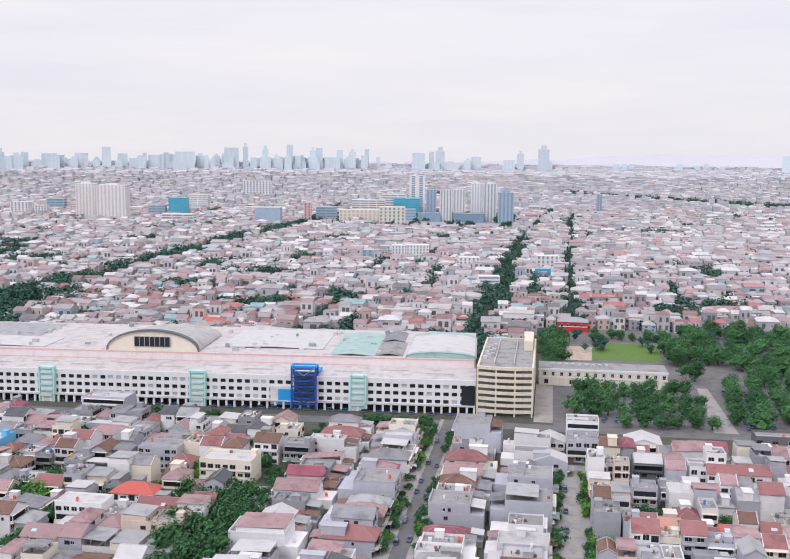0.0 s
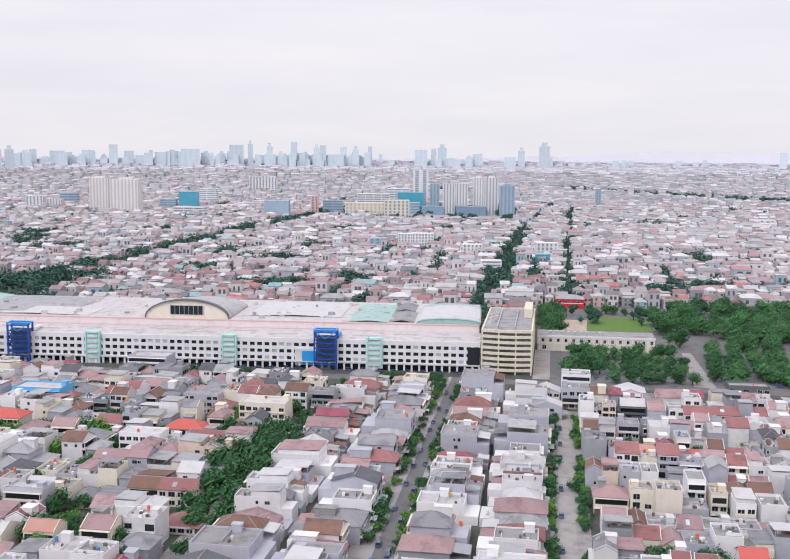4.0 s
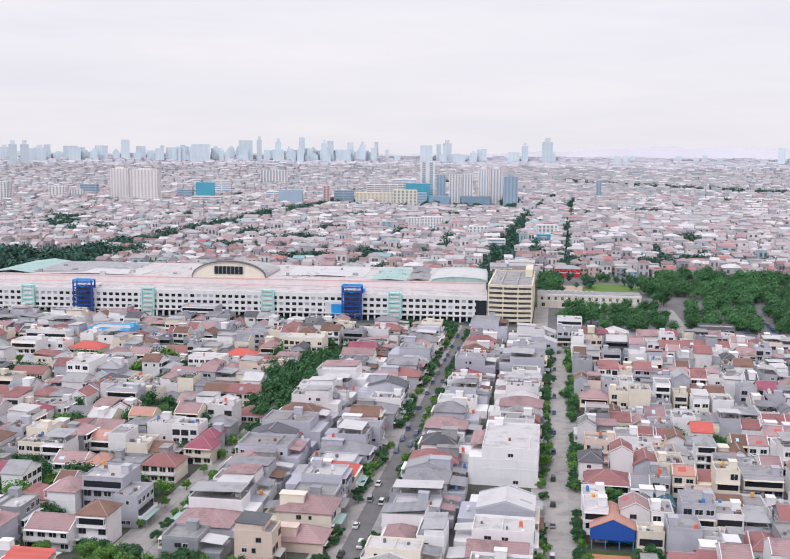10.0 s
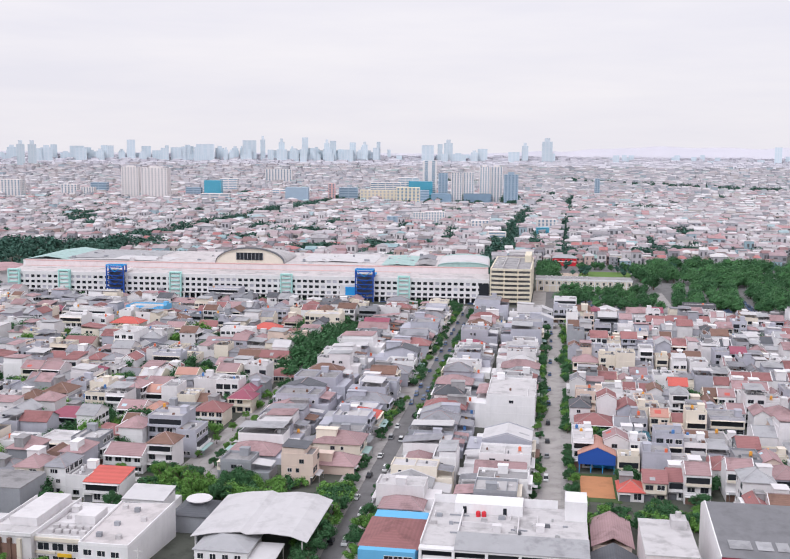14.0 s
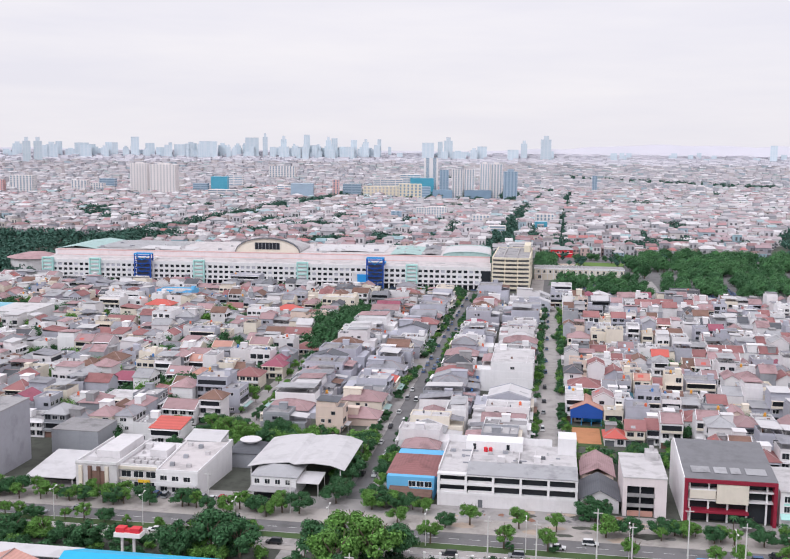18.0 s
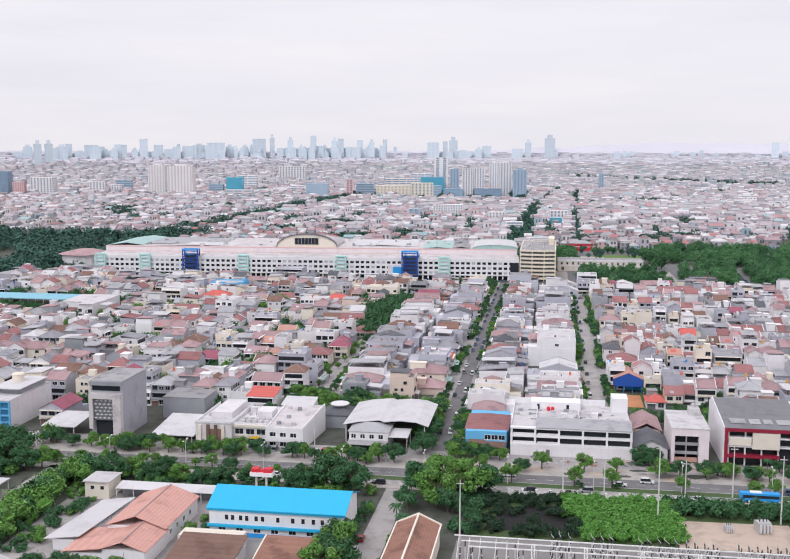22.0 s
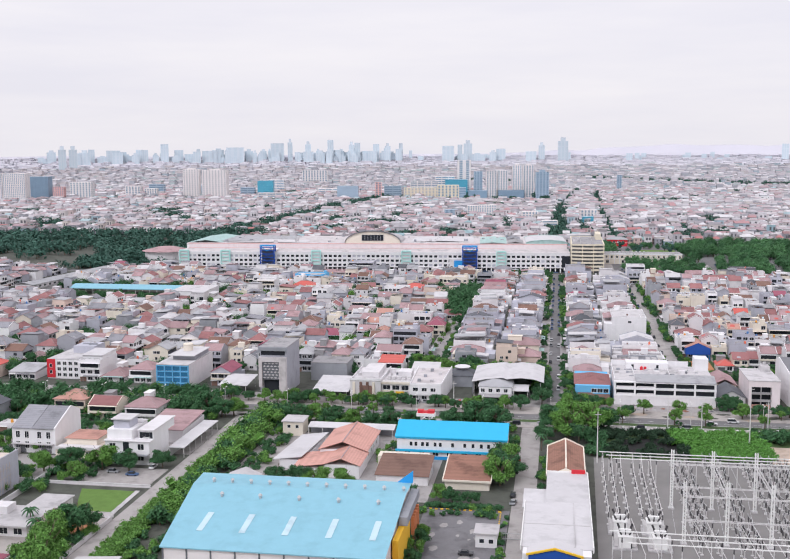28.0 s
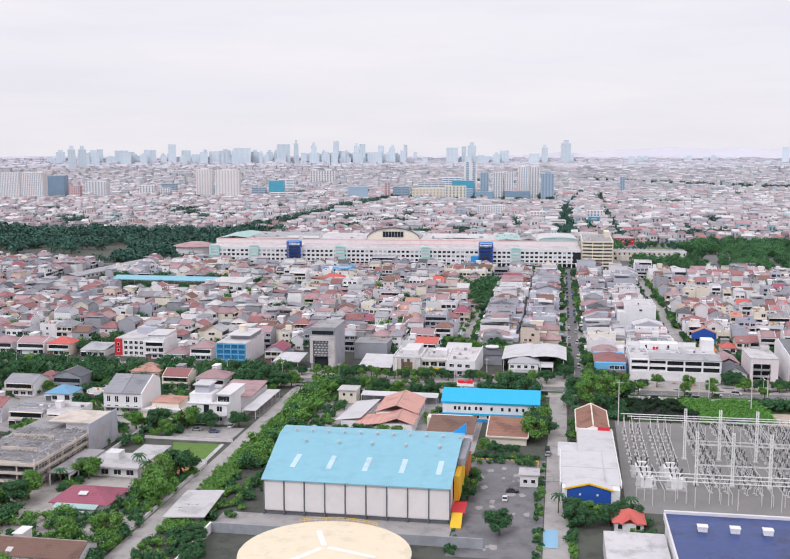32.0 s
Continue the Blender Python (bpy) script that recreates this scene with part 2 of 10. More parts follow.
# far window glass, lightened to carry distance haze in its colour
add_mat("tower_glass", (0.24, 0.34, 0.44), rough=0.2, var=0.15, size=12, spread=0.15)
add_mat("tower_teal", (0.10, 0.40, 0.54), rough=0.3, var=0.1, size=12)
# distance haze is painted into the skyline and hill colours
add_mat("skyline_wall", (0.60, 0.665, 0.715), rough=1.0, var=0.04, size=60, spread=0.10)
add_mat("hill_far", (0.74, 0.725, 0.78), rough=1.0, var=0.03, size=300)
add_mat("skyline_haze_glass", (0.55, 0.635, 0.69), rough=1.0, var=0.04, size=60, spread=0.1)
add_mat("parking_cream", (0.75, 0.68, 0.55), var=0.06, streak=0.12)
add_mat("terrace_pink", (0.58, 0.54, 0.545), var=0.1, stain=0.25)
add_mat("tower_shade", (0.48, 0.48, 0.51), rough=0.4, var=0.1, size=12)
# rim houses and outer ground: haze put into the base colours
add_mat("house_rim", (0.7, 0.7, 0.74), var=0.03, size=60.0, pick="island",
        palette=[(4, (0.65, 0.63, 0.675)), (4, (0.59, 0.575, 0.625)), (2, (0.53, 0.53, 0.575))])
add_mat("ground_haze", (0.38, 0.38, 0.41), var=0.1, size=60.0)
add_mat("wall_yellow_pale", (0.72, 0.65, 0.52), var=0.06, streak=0.04)
# outer quarters' palettes, low in contrast because haze is mixed into them
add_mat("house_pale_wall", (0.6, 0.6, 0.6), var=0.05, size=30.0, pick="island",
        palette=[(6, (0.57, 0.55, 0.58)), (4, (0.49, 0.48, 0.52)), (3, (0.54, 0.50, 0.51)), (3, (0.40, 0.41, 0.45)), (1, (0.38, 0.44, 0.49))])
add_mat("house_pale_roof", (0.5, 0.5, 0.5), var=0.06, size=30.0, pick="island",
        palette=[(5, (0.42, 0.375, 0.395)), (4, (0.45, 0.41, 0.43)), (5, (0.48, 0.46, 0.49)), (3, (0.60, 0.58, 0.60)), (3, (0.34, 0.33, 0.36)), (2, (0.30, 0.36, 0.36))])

add_mat("leaf_park", (0.072, 0.185, 0.072), rough=0.8, var=0.3, size=3.0, island=0.45)
add_mat("leaf_dark", (0.022, 0.05, 0.026), rough=0.85, var=0.3, size=2.0, island=0.4)
add_mat("leaf_fresh", (0.105, 0.27, 0.05), rough=0.75, var=0.3, size=2.0, island=0.35)
add_mat("lawn", (0.12, 0.21, 0.05), rough=0.95, var=0.22, size=3.0, grain=0.3, bump=0.3)
add_mat("roof_petrol", (0.045, 0.15, 0.20), var=0.14, rows=0.34, stain=0.2)
add_mat("roof_cap", (0.40, 0.31, 0.31), var=0.12, stain=0.2)
add_mat("roof_skyblue", (0.16, 0.36, 0.55), rough=0.6, var=0.1, rows=0.34, stain=0.2)
add_mat("roof_light_sheet", (0.50, 0.66, 0.73), rough=0.5, var=0.08, stain=0.15)
add_mat("asphalt_worn", (0.19, 0.185, 0.195), var=0.2, size=5.0, grain=0.5, stain=0.3)
add_mat("timber_grey", (0.33, 0.32, 0.33), rough=0.9, var=0.2, island=0.5)
add_mat("panel_white", (0.74, 0.70, 0.69), rough=0.7, var=0.06, stain=0.05, spread=0.03)
add_mat("wall_blush", (0.76, 0.68, 0.69), var=0.06, stain=0.08, streak=0.04)
add_mat("beam_cream", (0.60, 0.53, 0.47), var=0.14, stain=0.25)
add_mat("tarp_blue", (0.25, 0.45, 0.62), rough=0.6, var=0.1)
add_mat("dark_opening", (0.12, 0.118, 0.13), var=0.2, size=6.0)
add_mat("wall_slate", (0.385, 0.385, 0.43), var=0.1, stain=0.15)
add_mat("roof_slate", (0.20, 0.20, 0.215), var=0.1, stain=0.15)
add_mat("black_ground", (0.02, 0.02, 0.02), rough=0.9, var=0.4, size=1.5, grain=0.2, bump=0.6)
add_mat("dusty_paving", (0.42, 0.385, 0.365), var=0.16, size=5.0, grain=0.4, stain=0.25)
# middle-distance palettes, lightened by a thin haze put into the colour
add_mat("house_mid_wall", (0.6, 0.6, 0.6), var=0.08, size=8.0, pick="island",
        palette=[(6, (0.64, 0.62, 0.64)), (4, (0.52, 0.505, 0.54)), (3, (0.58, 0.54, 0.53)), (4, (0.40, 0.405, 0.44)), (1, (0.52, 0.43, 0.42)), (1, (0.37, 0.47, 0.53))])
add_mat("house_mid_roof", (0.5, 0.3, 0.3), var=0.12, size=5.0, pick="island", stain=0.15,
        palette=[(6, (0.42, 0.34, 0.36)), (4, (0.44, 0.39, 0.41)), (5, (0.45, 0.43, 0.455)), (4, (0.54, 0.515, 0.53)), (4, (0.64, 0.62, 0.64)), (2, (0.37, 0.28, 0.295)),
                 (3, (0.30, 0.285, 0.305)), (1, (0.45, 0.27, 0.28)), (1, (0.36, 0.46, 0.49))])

# ---- building blocks ----
class Shape:
    """Faces gathered for one mesh, each with the number of its material."""

    def __init__(self):
        self.v, self.f, self.m = [], [], []

    def face(self, pts, m=0):
        n = len(self.v)
        self.v += [tuple(p) for p in pts]
        self.f.append(tuple(range(n, n + len(pts))))
        self.m.append(m)
        return self

    def solid(self, pts, faces, m=0):
        n = len(self.v)
        self.v += [tuple(p) for p in pts]
        self.f += [tuple(n + i for i in q) for q in faces]
        self.m += [m] * len(faces)
        return self

    def box(self, x0, y0, z0, x1, y1, z1, m=0):
        p = [(x0, y0, z0), (x1, y0, z0), (x1, y1, z0), (x0, y1, z0), (x0, y0, z1), (x1, y0, z1), (x1, y1, z1), (x0, y1, z1)]
        return self.solid(p, [(0, 3, 2, 1), (4, 5, 6, 7), (0, 1, 5, 4), (1, 2, 6, 5), (2, 3, 7, 6), (3, 0, 4, 7)], m)

    def gable(self, x0, y0, x1, y1, z, h, along="x", over=0.5, thick=0.18, m=0):
        """A pitched roof slab with eaves that stand out; the ridge runs along x or y."""
        if along == "x":
            a0, a1, b0, b1, bm = x0 - over, x1 + over, y0, y1, (y0 + y1) / 2
            put = lambda a, b, c: (a, b, c)
        else:
            a0, a1, b0, b1, bm = y0 - over, y1 + over, x0, x1, (x0 + x1) / 2
            put = lambda a, b, c: (b, a, c)
        k = h / (bm - b0)
        lo, e0, e1 = z - over * k, b0 - over, b1 + over
        p = []
        for a in (a0, a1):
            p += [put(a, e0, lo), put(a, bm, z + h), put(a, e1, lo), put(a, e1, lo + thick), put(a, bm, z + h + thick), put(a, e0, lo + thick)]
        fs = [(5, 4, 10, 11), (4, 3, 9, 10), (0, 6, 7, 1), (1, 7, 8, 2), (0, 5, 11, 6), (2, 8, 9, 3), (0, 1, 4, 5), (1, 2, 3, 4), (6, 11, 10, 7), (7, 10, 9, 8)]
        return self.solid(p, fs, m)

    def gable_wall(self, x0, y0, x1, y1, z, h, along="x", t=0.15, m=0):
        """The two triangles of wall under a pitched roof."""
        for s in (0, 1):
            if along == "x":
                a = x0 if s == 0 else x1 - t
                q = [(a, y0, z), (a, y1, z), (a, (y0 + y1) / 2, z + h), (a + t, y0, z), (a + t, y1, z), (a + t, (y0 + y1) / 2, z + h)]
            else:
                a = y0 if s == 0 else y1 - t
                q = [(x0, a, z), (x1, a, z), ((x0 + x1) / 2, a, z + h), (x0, a + t, z), (x1, a + t, z), ((x0 + x1) / 2, a + t, z + h)]
            self.solid(q, [(0, 2, 1), (3, 4, 5), (0, 1, 4, 3), (1, 2, 5, 4), (2, 0, 3, 5)], m)
        return self

    def hip(self, x0, y0, x1, y1, z, h, over=0.5, thick=0.18, m=0):
        w, d = x1 - x0, y1 - y0
        r = min(w, d) / 2
        k = h / r
        lo = z - over * k
        X0, X1, Y0, Y1 = x0 - over, x1 + over, y0 - over, y1 + over
        if w >= d:
            ra, rb = (x0 + r, (y0 + y1) / 2, z + h), (x1 - r, (y0 + y1) / 2, z + h)
        else:
            ra, rb = ((x0 + x1) / 2, y0 + r, z + h), ((x0 + x1) / 2, y1 - r, z + h)
        p = [(X0, Y0, lo), (X1, Y0, lo), (X1, Y1, lo), (X0, Y1, lo), (X0, Y0, lo + thick), (X1, Y0, lo + thick), (X1, Y1, lo + thick), (X0, Y1, lo + thick), ra, rb]
        fs = [(0, 3, 2, 1), (0, 1, 5, 4), (1, 2, 6, 5), (2, 3, 7, 6), (3, 0, 4, 7)]
        if w >= d:
            fs += [(4, 5, 9, 8), (5, 6, 9), (6, 7, 8, 9), (7, 4, 8)]
        else:
            fs += [(4, 5, 8), (5, 6, 9, 8), (6, 7, 9), (7, 4, 8, 9)]
        return self.solid(p, fs, m)

    def slope(self, x0, y0, x1, y1, z0, z1, thick=0.15, m=0):
        """A slab that rises from z0 at y0 to z1 at y1."""
        p = [(x0, y0, z0), (x1, y0, z0), (x1, y1, z1), (x0, y1, z1)]
        p += [(a, b, c + thick) for a, b, c in p]
        return self.solid(p, [(0, 3, 2, 1), (4, 5, 6, 7), (0, 1, 5, 4), (1, 2, 6, 5), (2, 3, 7, 6), (3, 0, 4, 7)], m)

    def ring(self, cx, cy, z0, z1, r0, r1=None, n=10, m=0, cap=True):
        r1 = r0 if r1 is None else r1
        a = [2 * math.pi * i / n for i in range(n)]
        p = [(cx + r0 * math.cos(t), cy + r0 * math.sin(t), z0) for t in a] + [(cx + r1 * math.cos(t), cy + r1 * math.sin(t), z1) for t in a]
        fs = [(i, (i + 1) % n, n + (i + 1) % n, n + i) for i in range(n)]
        if cap:
            fs += [tuple(range(n - 1, -1, -1)), tuple(range(n, 2 * n))]
        return self.solid(p, fs, m)

    def beam(self, p, q, w=0.1, h=None, m=0):
        p, q = Vector(p), Vector(q)
        d = (q - p).normalized()
        u = d.cross(Vector((0, 0, 1)))
        u = Vector((1, 0, 0)) if u.length < 1e-4 else u.normalized()
        s = u.cross(d)
        h = w if h is None else h
        c = [p + u * a * w / 2 + s * b * h / 2 for a, b in ((-1, -1), (1, -1), (1, 1), (-1, 1))]
        c += [k + (q - p) for k in c]
        return self.solid(c, [(0, 3, 2, 1), (4, 5, 6, 7), (0, 1, 5, 4), (1, 2, 6, 5), (2, 3, 7, 6), (3, 0, 4, 7)], m)

    def weld(self):
        """Joins corners that lie in one place."""
        at, v, to = {}, [], []
        for p in self.v:
            k = tuple(round(c, 3) for c in p)
            if k not in at:
                at[k] = len(v)
                v.append(p)
            to.append(at[k])
        self.v, self.f = v, [tuple(to[i] for i in q) for q in self.f]
        return self

    def facade_box(self, x0, y0, x1, y1, z0, z1, n, rows, fx, fz, deep):
        """A block with rows of windows set back in its front and flanks, as one connected shell: m 0 wall, m 1 glass."""
        def lines(a, b, k, f):
            out = [a]
            for i in range(k):
                out += [a + (b - a) * (i + (1 - f) / 2) / k, a + (b - a) * (i + (1 + f) / 2) / k]
            return out + [b]
        m = max(1, round(n * (y1 - y0) / (x1 - x0)))
        zs = lines(z0, z1, rows, fz)
        for us, at, into in ((lines(x0, x1, n, fx), lambda u, z, d: (u, y0 + d, z), 1), (lines(y0, y1, m, fx), lambda u, z, d: (x0 + d, u, z), -1), (lines(y0, y1, m, fx), lambda u, z, d: (x1 - d, u, z), 1)):
            for i in range(len(us) - 1):
                for j in range(len(zs) - 1):
                    q = [(us[i], zs[j]), (us[i + 1], zs[j]), (us[i + 1], zs[j + 1]), (us[i], zs[j + 1])][::into]
                    p = [at(u, z, 0) for u, z in q]
                    if i % 2 and j % 2:
                        r = [at(u, z, deep) for u, z in q]
                        self.face(r, 1)
                        for e in range(4):
                            self.face([p[e], p[(e + 1) % 4], r[(e + 1) % 4], r[e]])
                    else:
                        self.face(p)
        self.face([(x1, y1, z0), (x0, y1, z0), (x0, y1, z1), (x1, y1, z1)])
        self.face([(x0, y0, z1), (x1, y0, z1), (x1, y1, z1), (x0, y1, z1)])
        return self.weld()

    def mesh(self, name, mats):
        me = bpy.data.meshes.new(name)
        me.from_pydata(self.v, [], self.f)
        for k in mats:
            me.materials.append(M[k])
        if len(mats) > 1:
            me.polygons.foreach_set("material_index", self.m)
        return me


class Batch:
    """Gathers many far pieces into one mesh; stands in for the thing that they would belong to."""

    def __init__(self):
        self.v, self.f, self.m, self.keys, self.base = [], [], [], [], Matrix()

    def take(self, shape, mats, m=None):
        t = self.base @ (m or Matrix())
        n = len(self.v)
        ids = []
        for k in mats:
            if k not in self.keys:
                self.keys.append(k)
            ids.append(self.keys.index(k))
        self.v += [tuple(t @ Vector(p)) for p in shape.v]
        self.f += [tuple(n + i for i in q) for q in shape.f]
        self.m += [ids[i] for i in shape.m]

    def flush(self, name, label, category, group=""):
        if not self.f:
            return
        s = Shape()
        s.v, s.f, s.m = self.v, self.f, self.m
        tagged(new(name, s.mesh(name, self.keys)), label, category, group, "stuff")


def part(name, shape, mats, parent=None, label=""):
    """One mesh object under a thing or a part; mats is a key of M or several."""
    if isinstance(parent, Batch):
        return parent.take(shape, (mats,) if isinstance(mats, str) else mats)
    me = shape if isinstance(shape, bpy.types.Mesh) else shape.mesh(name, (mats,) if isinstance(mats, str) else mats)
    ob = new(name, me)
    if parent:
        ob.parent = parent
    return tagged(ob, label)


def thing(name, x, y, z=0.0, rz=0.0, label="", category="", group="", kind="", scale=1.0):
    ob = new(name)
    ob.empty_display_size = 0.5
    ob.matrix_basis = pose(x, y, z, 0, 0, rz) @ Matrix.Scale(scale, 4)
    return tagged(ob, label, category, group, kind)


CACHE = {}


def shared(key, make):
    if key not in CACHE:
        CACHE[key] = make()
    return CACHE[key]


def window_shape(w, h, glass="glass", frame="paint_white"):
    """A window with a standing frame, sill and mullion; it faces -y and its middle foot is the origin."""
    def make():
        s = Shape()
        xs = [-w / 2 - 0.1, -w / 2] + ([-0.04, 0.04] if w > 1.3 else []) + [w / 2, w / 2 + 0.1]
        zs, yf = [-0.1, 0.0, h, h + 0.1], (-0.18, -0.1, -0.1, -0.1)
        for i in range(len(xs) - 1):
            for j in range(3):
                q = [(xs[i], yf[j], zs[j]), (xs[i + 1], yf[j], zs[j]), (xs[i + 1], yf[j + 1], zs[j + 1]), (xs[i], yf[j + 1], zs[j + 1])]
                if j == 1 and i % 2:            # a pane, set back in the frame
                    r = [(x, -0.03, z) for x, _, z in q]
                    s.face(r, 1)
                    for e in range(4):
                        s.face([q[e], q[(e + 1) % 4], r[(e + 1) % 4], r[e]])
                else:
                    s.face(q)
        for x in (xs[0], xs[-1]):
            s.face([(x, yf[j], zs[j]) for j in range(4)] + [(x, 0.02, zs[3]), (x, 0.02, zs[0])])
        for z, y in ((zs[0], yf[0]), (zs[3], yf[3])):
            s.face([(x, y, z) for x in xs] + [(xs[-1], 0.02, z), (xs[0], 0.02, z)])
        return s.weld()
    return shared(("win", w, h, glass, frame), make)


def window(parent, x, y, z, w, h, rz=0.0, glass="glass", frame="paint_white"):
    w, h = round(w, 1), round(h, 1)
    shp, m = window_shape(w, h, glass, frame), pose(x, y, z, 0, 0, rz)
    if isinstance(parent, Batch):
        return parent.take(shp, (frame, glass), m)
    ob = part("window", shared(("winmesh", w, h, glass, frame), lambda: shp.mesh("window", (frame, glass))), None, parent)
    ob.matrix_basis = m
    return ob


def put(parent, name, mesh, x=0, y=0, z=0, rz=0.0, label=""):
    ob = part(name, mesh, None, parent, label)
    ob.matrix_basis = pose(x, y, z, 0, 0, rz)
    return ob


# ---- houses ----
FLOOR = 3.2
SIDES = {"s": 0.0, "e": 90.0, "n": 180.0, "w": -90.0}
WALL_WORDS = {"wall_white": "white rendered", "wall_pale": "off-white rendered", "wall_cream": "cream rendered", "wall_peach": "peach rendered", "wall_grey": "grey cement-rendered",
              "wall_lilac": "bluish grey rendered", "wall_dark": "charcoal rendered", "wall_sky": "sky-blue rendered", "wall_orange": "orange rendered", "wall_slate": "slate grey rendered", "concrete": "bare concrete"}
ROOF_WORDS = {"roof_red": "a weathered red tile roof", "roof_pink": "a faded pinkish tile roof", "roof_bright": "a bright red tile roof", "roof_orange": "an orange tile roof",
              "roof_brown": "a dark brown tile roof", "roof_maroon": "a maroon tile roof", "roof_grey": "a grey tile roof", "roof_dark": "a charcoal tile roof",
              "roof_white": "a white sheet-metal roof", "roof_tin": "a grey sheet-metal roof", "concrete": "a flat concrete roof", "concrete_pale": "a flat pale roof",
              "roof_skyblue": "a sky-blue tile roof", "roof_teal": "a teal sheet-metal roof", "roof_navy": "a navy sheet roof", "roof_petrol": "a petrol-blue tile roof"}
COUNT_WORDS = {1: "one-storey", 2: "two-storey", 3: "three-storey", 4: "four-storey", 5: "five-storey"}
DONE = []


def house(x, y, side, w, d, floors, form, wall, roof, seed, detail=2, batch=None):
    """A town house. (x, y): the middle of its front; side: where the front looks; form: gable, ridge (ridge front to back), hip, flat, shed or deck."""
    rg = random.Random(seed)
    DONE.append({"s": (x - w / 2, y, x + w / 2, y + d), "n": (x - w / 2, y - d, x + w / 2, y), "e": (x - d, y - w / 2, x, y + w / 2), "w": (x, y - w / 2, x + d, y + w / 2)}[side])
    label = f"{WALL_WORDS.get(wall, 'rendered')} {COUNT_WORDS[floors]} town house with {ROOF_WORDS.get(roof, 'a flat roof')}"
    if batch:
        hs = batch
        hs.base = pose(x, y, 0, 0, 0, SIDES[side])
    else:
        hs = thing("house", x, y, 0, SIDES[side], label, "house", "town houses")
    h = floors * FLOOR + rg.uniform(-0.2, 0.5)
    b = Shape()
    x0, x1 = -w / 2, w / 2
    back = d
    low = 0.0
    if d > 15 and detail:                       # a lower rear part
        low = rg.uniform(4.0, 6.5)
        back = d - low
        b.box(x0, back, 0, x1, d, h - FLOOR * (1 if floors > 1 else 0.3))
    fore = 0.0
    if detail > 1 and rg.random() < 0.5 and floors > 1:   # the upper storeys stand back or out
        fore = rg.uniform(-1.0, 1.4)
        b.box(x0, 0, 0, x1, back, FLOOR)
        b.box(x0, fore, FLOOR, x1, back, h)
    else:
        b.box(x0, 0, 0, x1, back, h)
    for k in range(1, floors):                  # floor bands
        part("floor_band", Shape().box(x0 - 0.06, min(fore, 0) - 0.12, k * FLOOR - 0.16, x1 + 0.06, back + 0.05, k * FLOOR + 0.06), wall, hs)
    tiled = not roof.startswith(("roof_white", "roof_tin", "conc"))
    if form == "gable":
        rise = min(back * 0.27, 2.6)
        b.gable_wall(x0, fore, x1, back, h, rise, "x")
        upstand = detail > 1 and rg.random() < 0.6      # party walls that rise over the tiles
        rf = Shape().gable(x0, fore, x1, back, h, rise, "x", 0.12 if upstand else 0.45)
        if upstand:
            ym = (fore + back) / 2
            for e in (x0 - 0.05, x1 - 0.2):
                q = [(e, fore - 0.1, h - 0.3), (e, back + 0.1, h - 0.3), (e, back + 0.1, h + 0.42), (e, ym, h + rise + 0.5), (e, fore - 0.1, h + 0.42)]
                b.solid(q + [(p + 0.25, c, d_) for p, c, d_ in q], [(0, 4, 3, 2, 1), (5, 6, 7, 8, 9), (0, 5, 9, 4), (4, 9, 8, 3), (3, 8, 7, 2), (2, 7, 6, 1)])
        rf.box(x0, (fore + back) / 2 - 0.16, h + rise + 0.1, x1, (fore + back) / 2 + 0.16, h + rise + 0.3, 1)
        part("roof", rf, (roof, "roof_cap" if tiled else roof), hs)
    elif form == "ridge":
        rise = min(w * 0.3, 2.6)
        b.gable_wall(x0, fore, x1, back, h, rise, "y")
        rf = Shape().gable(x0, fore, x1, back, h, rise, "y", 0.45).box(-0.16, fore, h + rise + 0.1, 0.16, back, h + rise + 0.3, 1)
        part("roof", rf, (roof, "roof_cap" if tiled else roof), hs)
    elif form == "hip":
        rise = min(min(w, back - fore) * 0.29, 3.0)
        rf = Shape().hip(x0, fore, x1, back, h, rise, 0.6)
        r = min(w, back - fore) / 2
        lo = h - 0.6 * rise / r + 0.2
        tops = [(x0 + r, (fore + back) / 2), (x1 - r, (fore + back) / 2)] if w >= back - fore else [(0.0, fore + r), (0.0, back - r)]
        tops = [(p, q, h + rise + 0.05) for p, q in tops]
        rf.beam(*tops, 0.22, 0.16, 1)
        far_pair = ((0, 0), (1, 0), (1, 1), (0, 1)) if w < back - fore else ((0, 0), (0, 1), (1, 1), (1, 0))
        cn = {(0, 0): (x0 - 0.6, fore - 0.6, lo), (1, 0): (x1 + 0.6, fore - 0.6, lo), (1, 1): (x1 + 0.6, back + 0.6, lo), (0, 1): (x0 - 0.6, back + 0.6, lo)}
        for i, c in enumerate(far_pair):
            rf.beam(cn[c], tops[i // 2], 0.17, 0.12, 1)
        part("roof", rf, (roof, "roof_cap" if tiled else roof), hs)
    elif form == "shed":
        part("roof", Shape().slope(x0 - 0.3, fore - 0.5, x1 + 0.3, back + 0.2, h + 0.1, h + 0.1 + back * 0.13), roof, hs)
        b.box(x0, back - 0.2, h, x1, back, h + back * 0.13)
    else:
        t = 0.2                                 # a flat roof behind a parapet
        p = rg.uniform(0.5, 1.1)
        rim = Shape()
        for q in ((x0, fore, x1, fore + t), (x0, back - t, x1, back), (x0, fore + t, x0 + t, back - t), (x1 - t, fore + t, x1, back - t)):
            rim.box(q[0], q[1], h, q[2], q[3], h + p)
        rim.box(x0 - 0.08, fore - 0.08, h + p, x1 + 0.08, fore + t + 0.05, h + p + 0.1)
        part("parapet", rim, wall, hs)
        part("roof", Shape().box(x0 + t, fore + t, h + 0.004, x1 - t, back - t, h + 0.08), roof if roof.startswith("conc") else "concrete", hs)
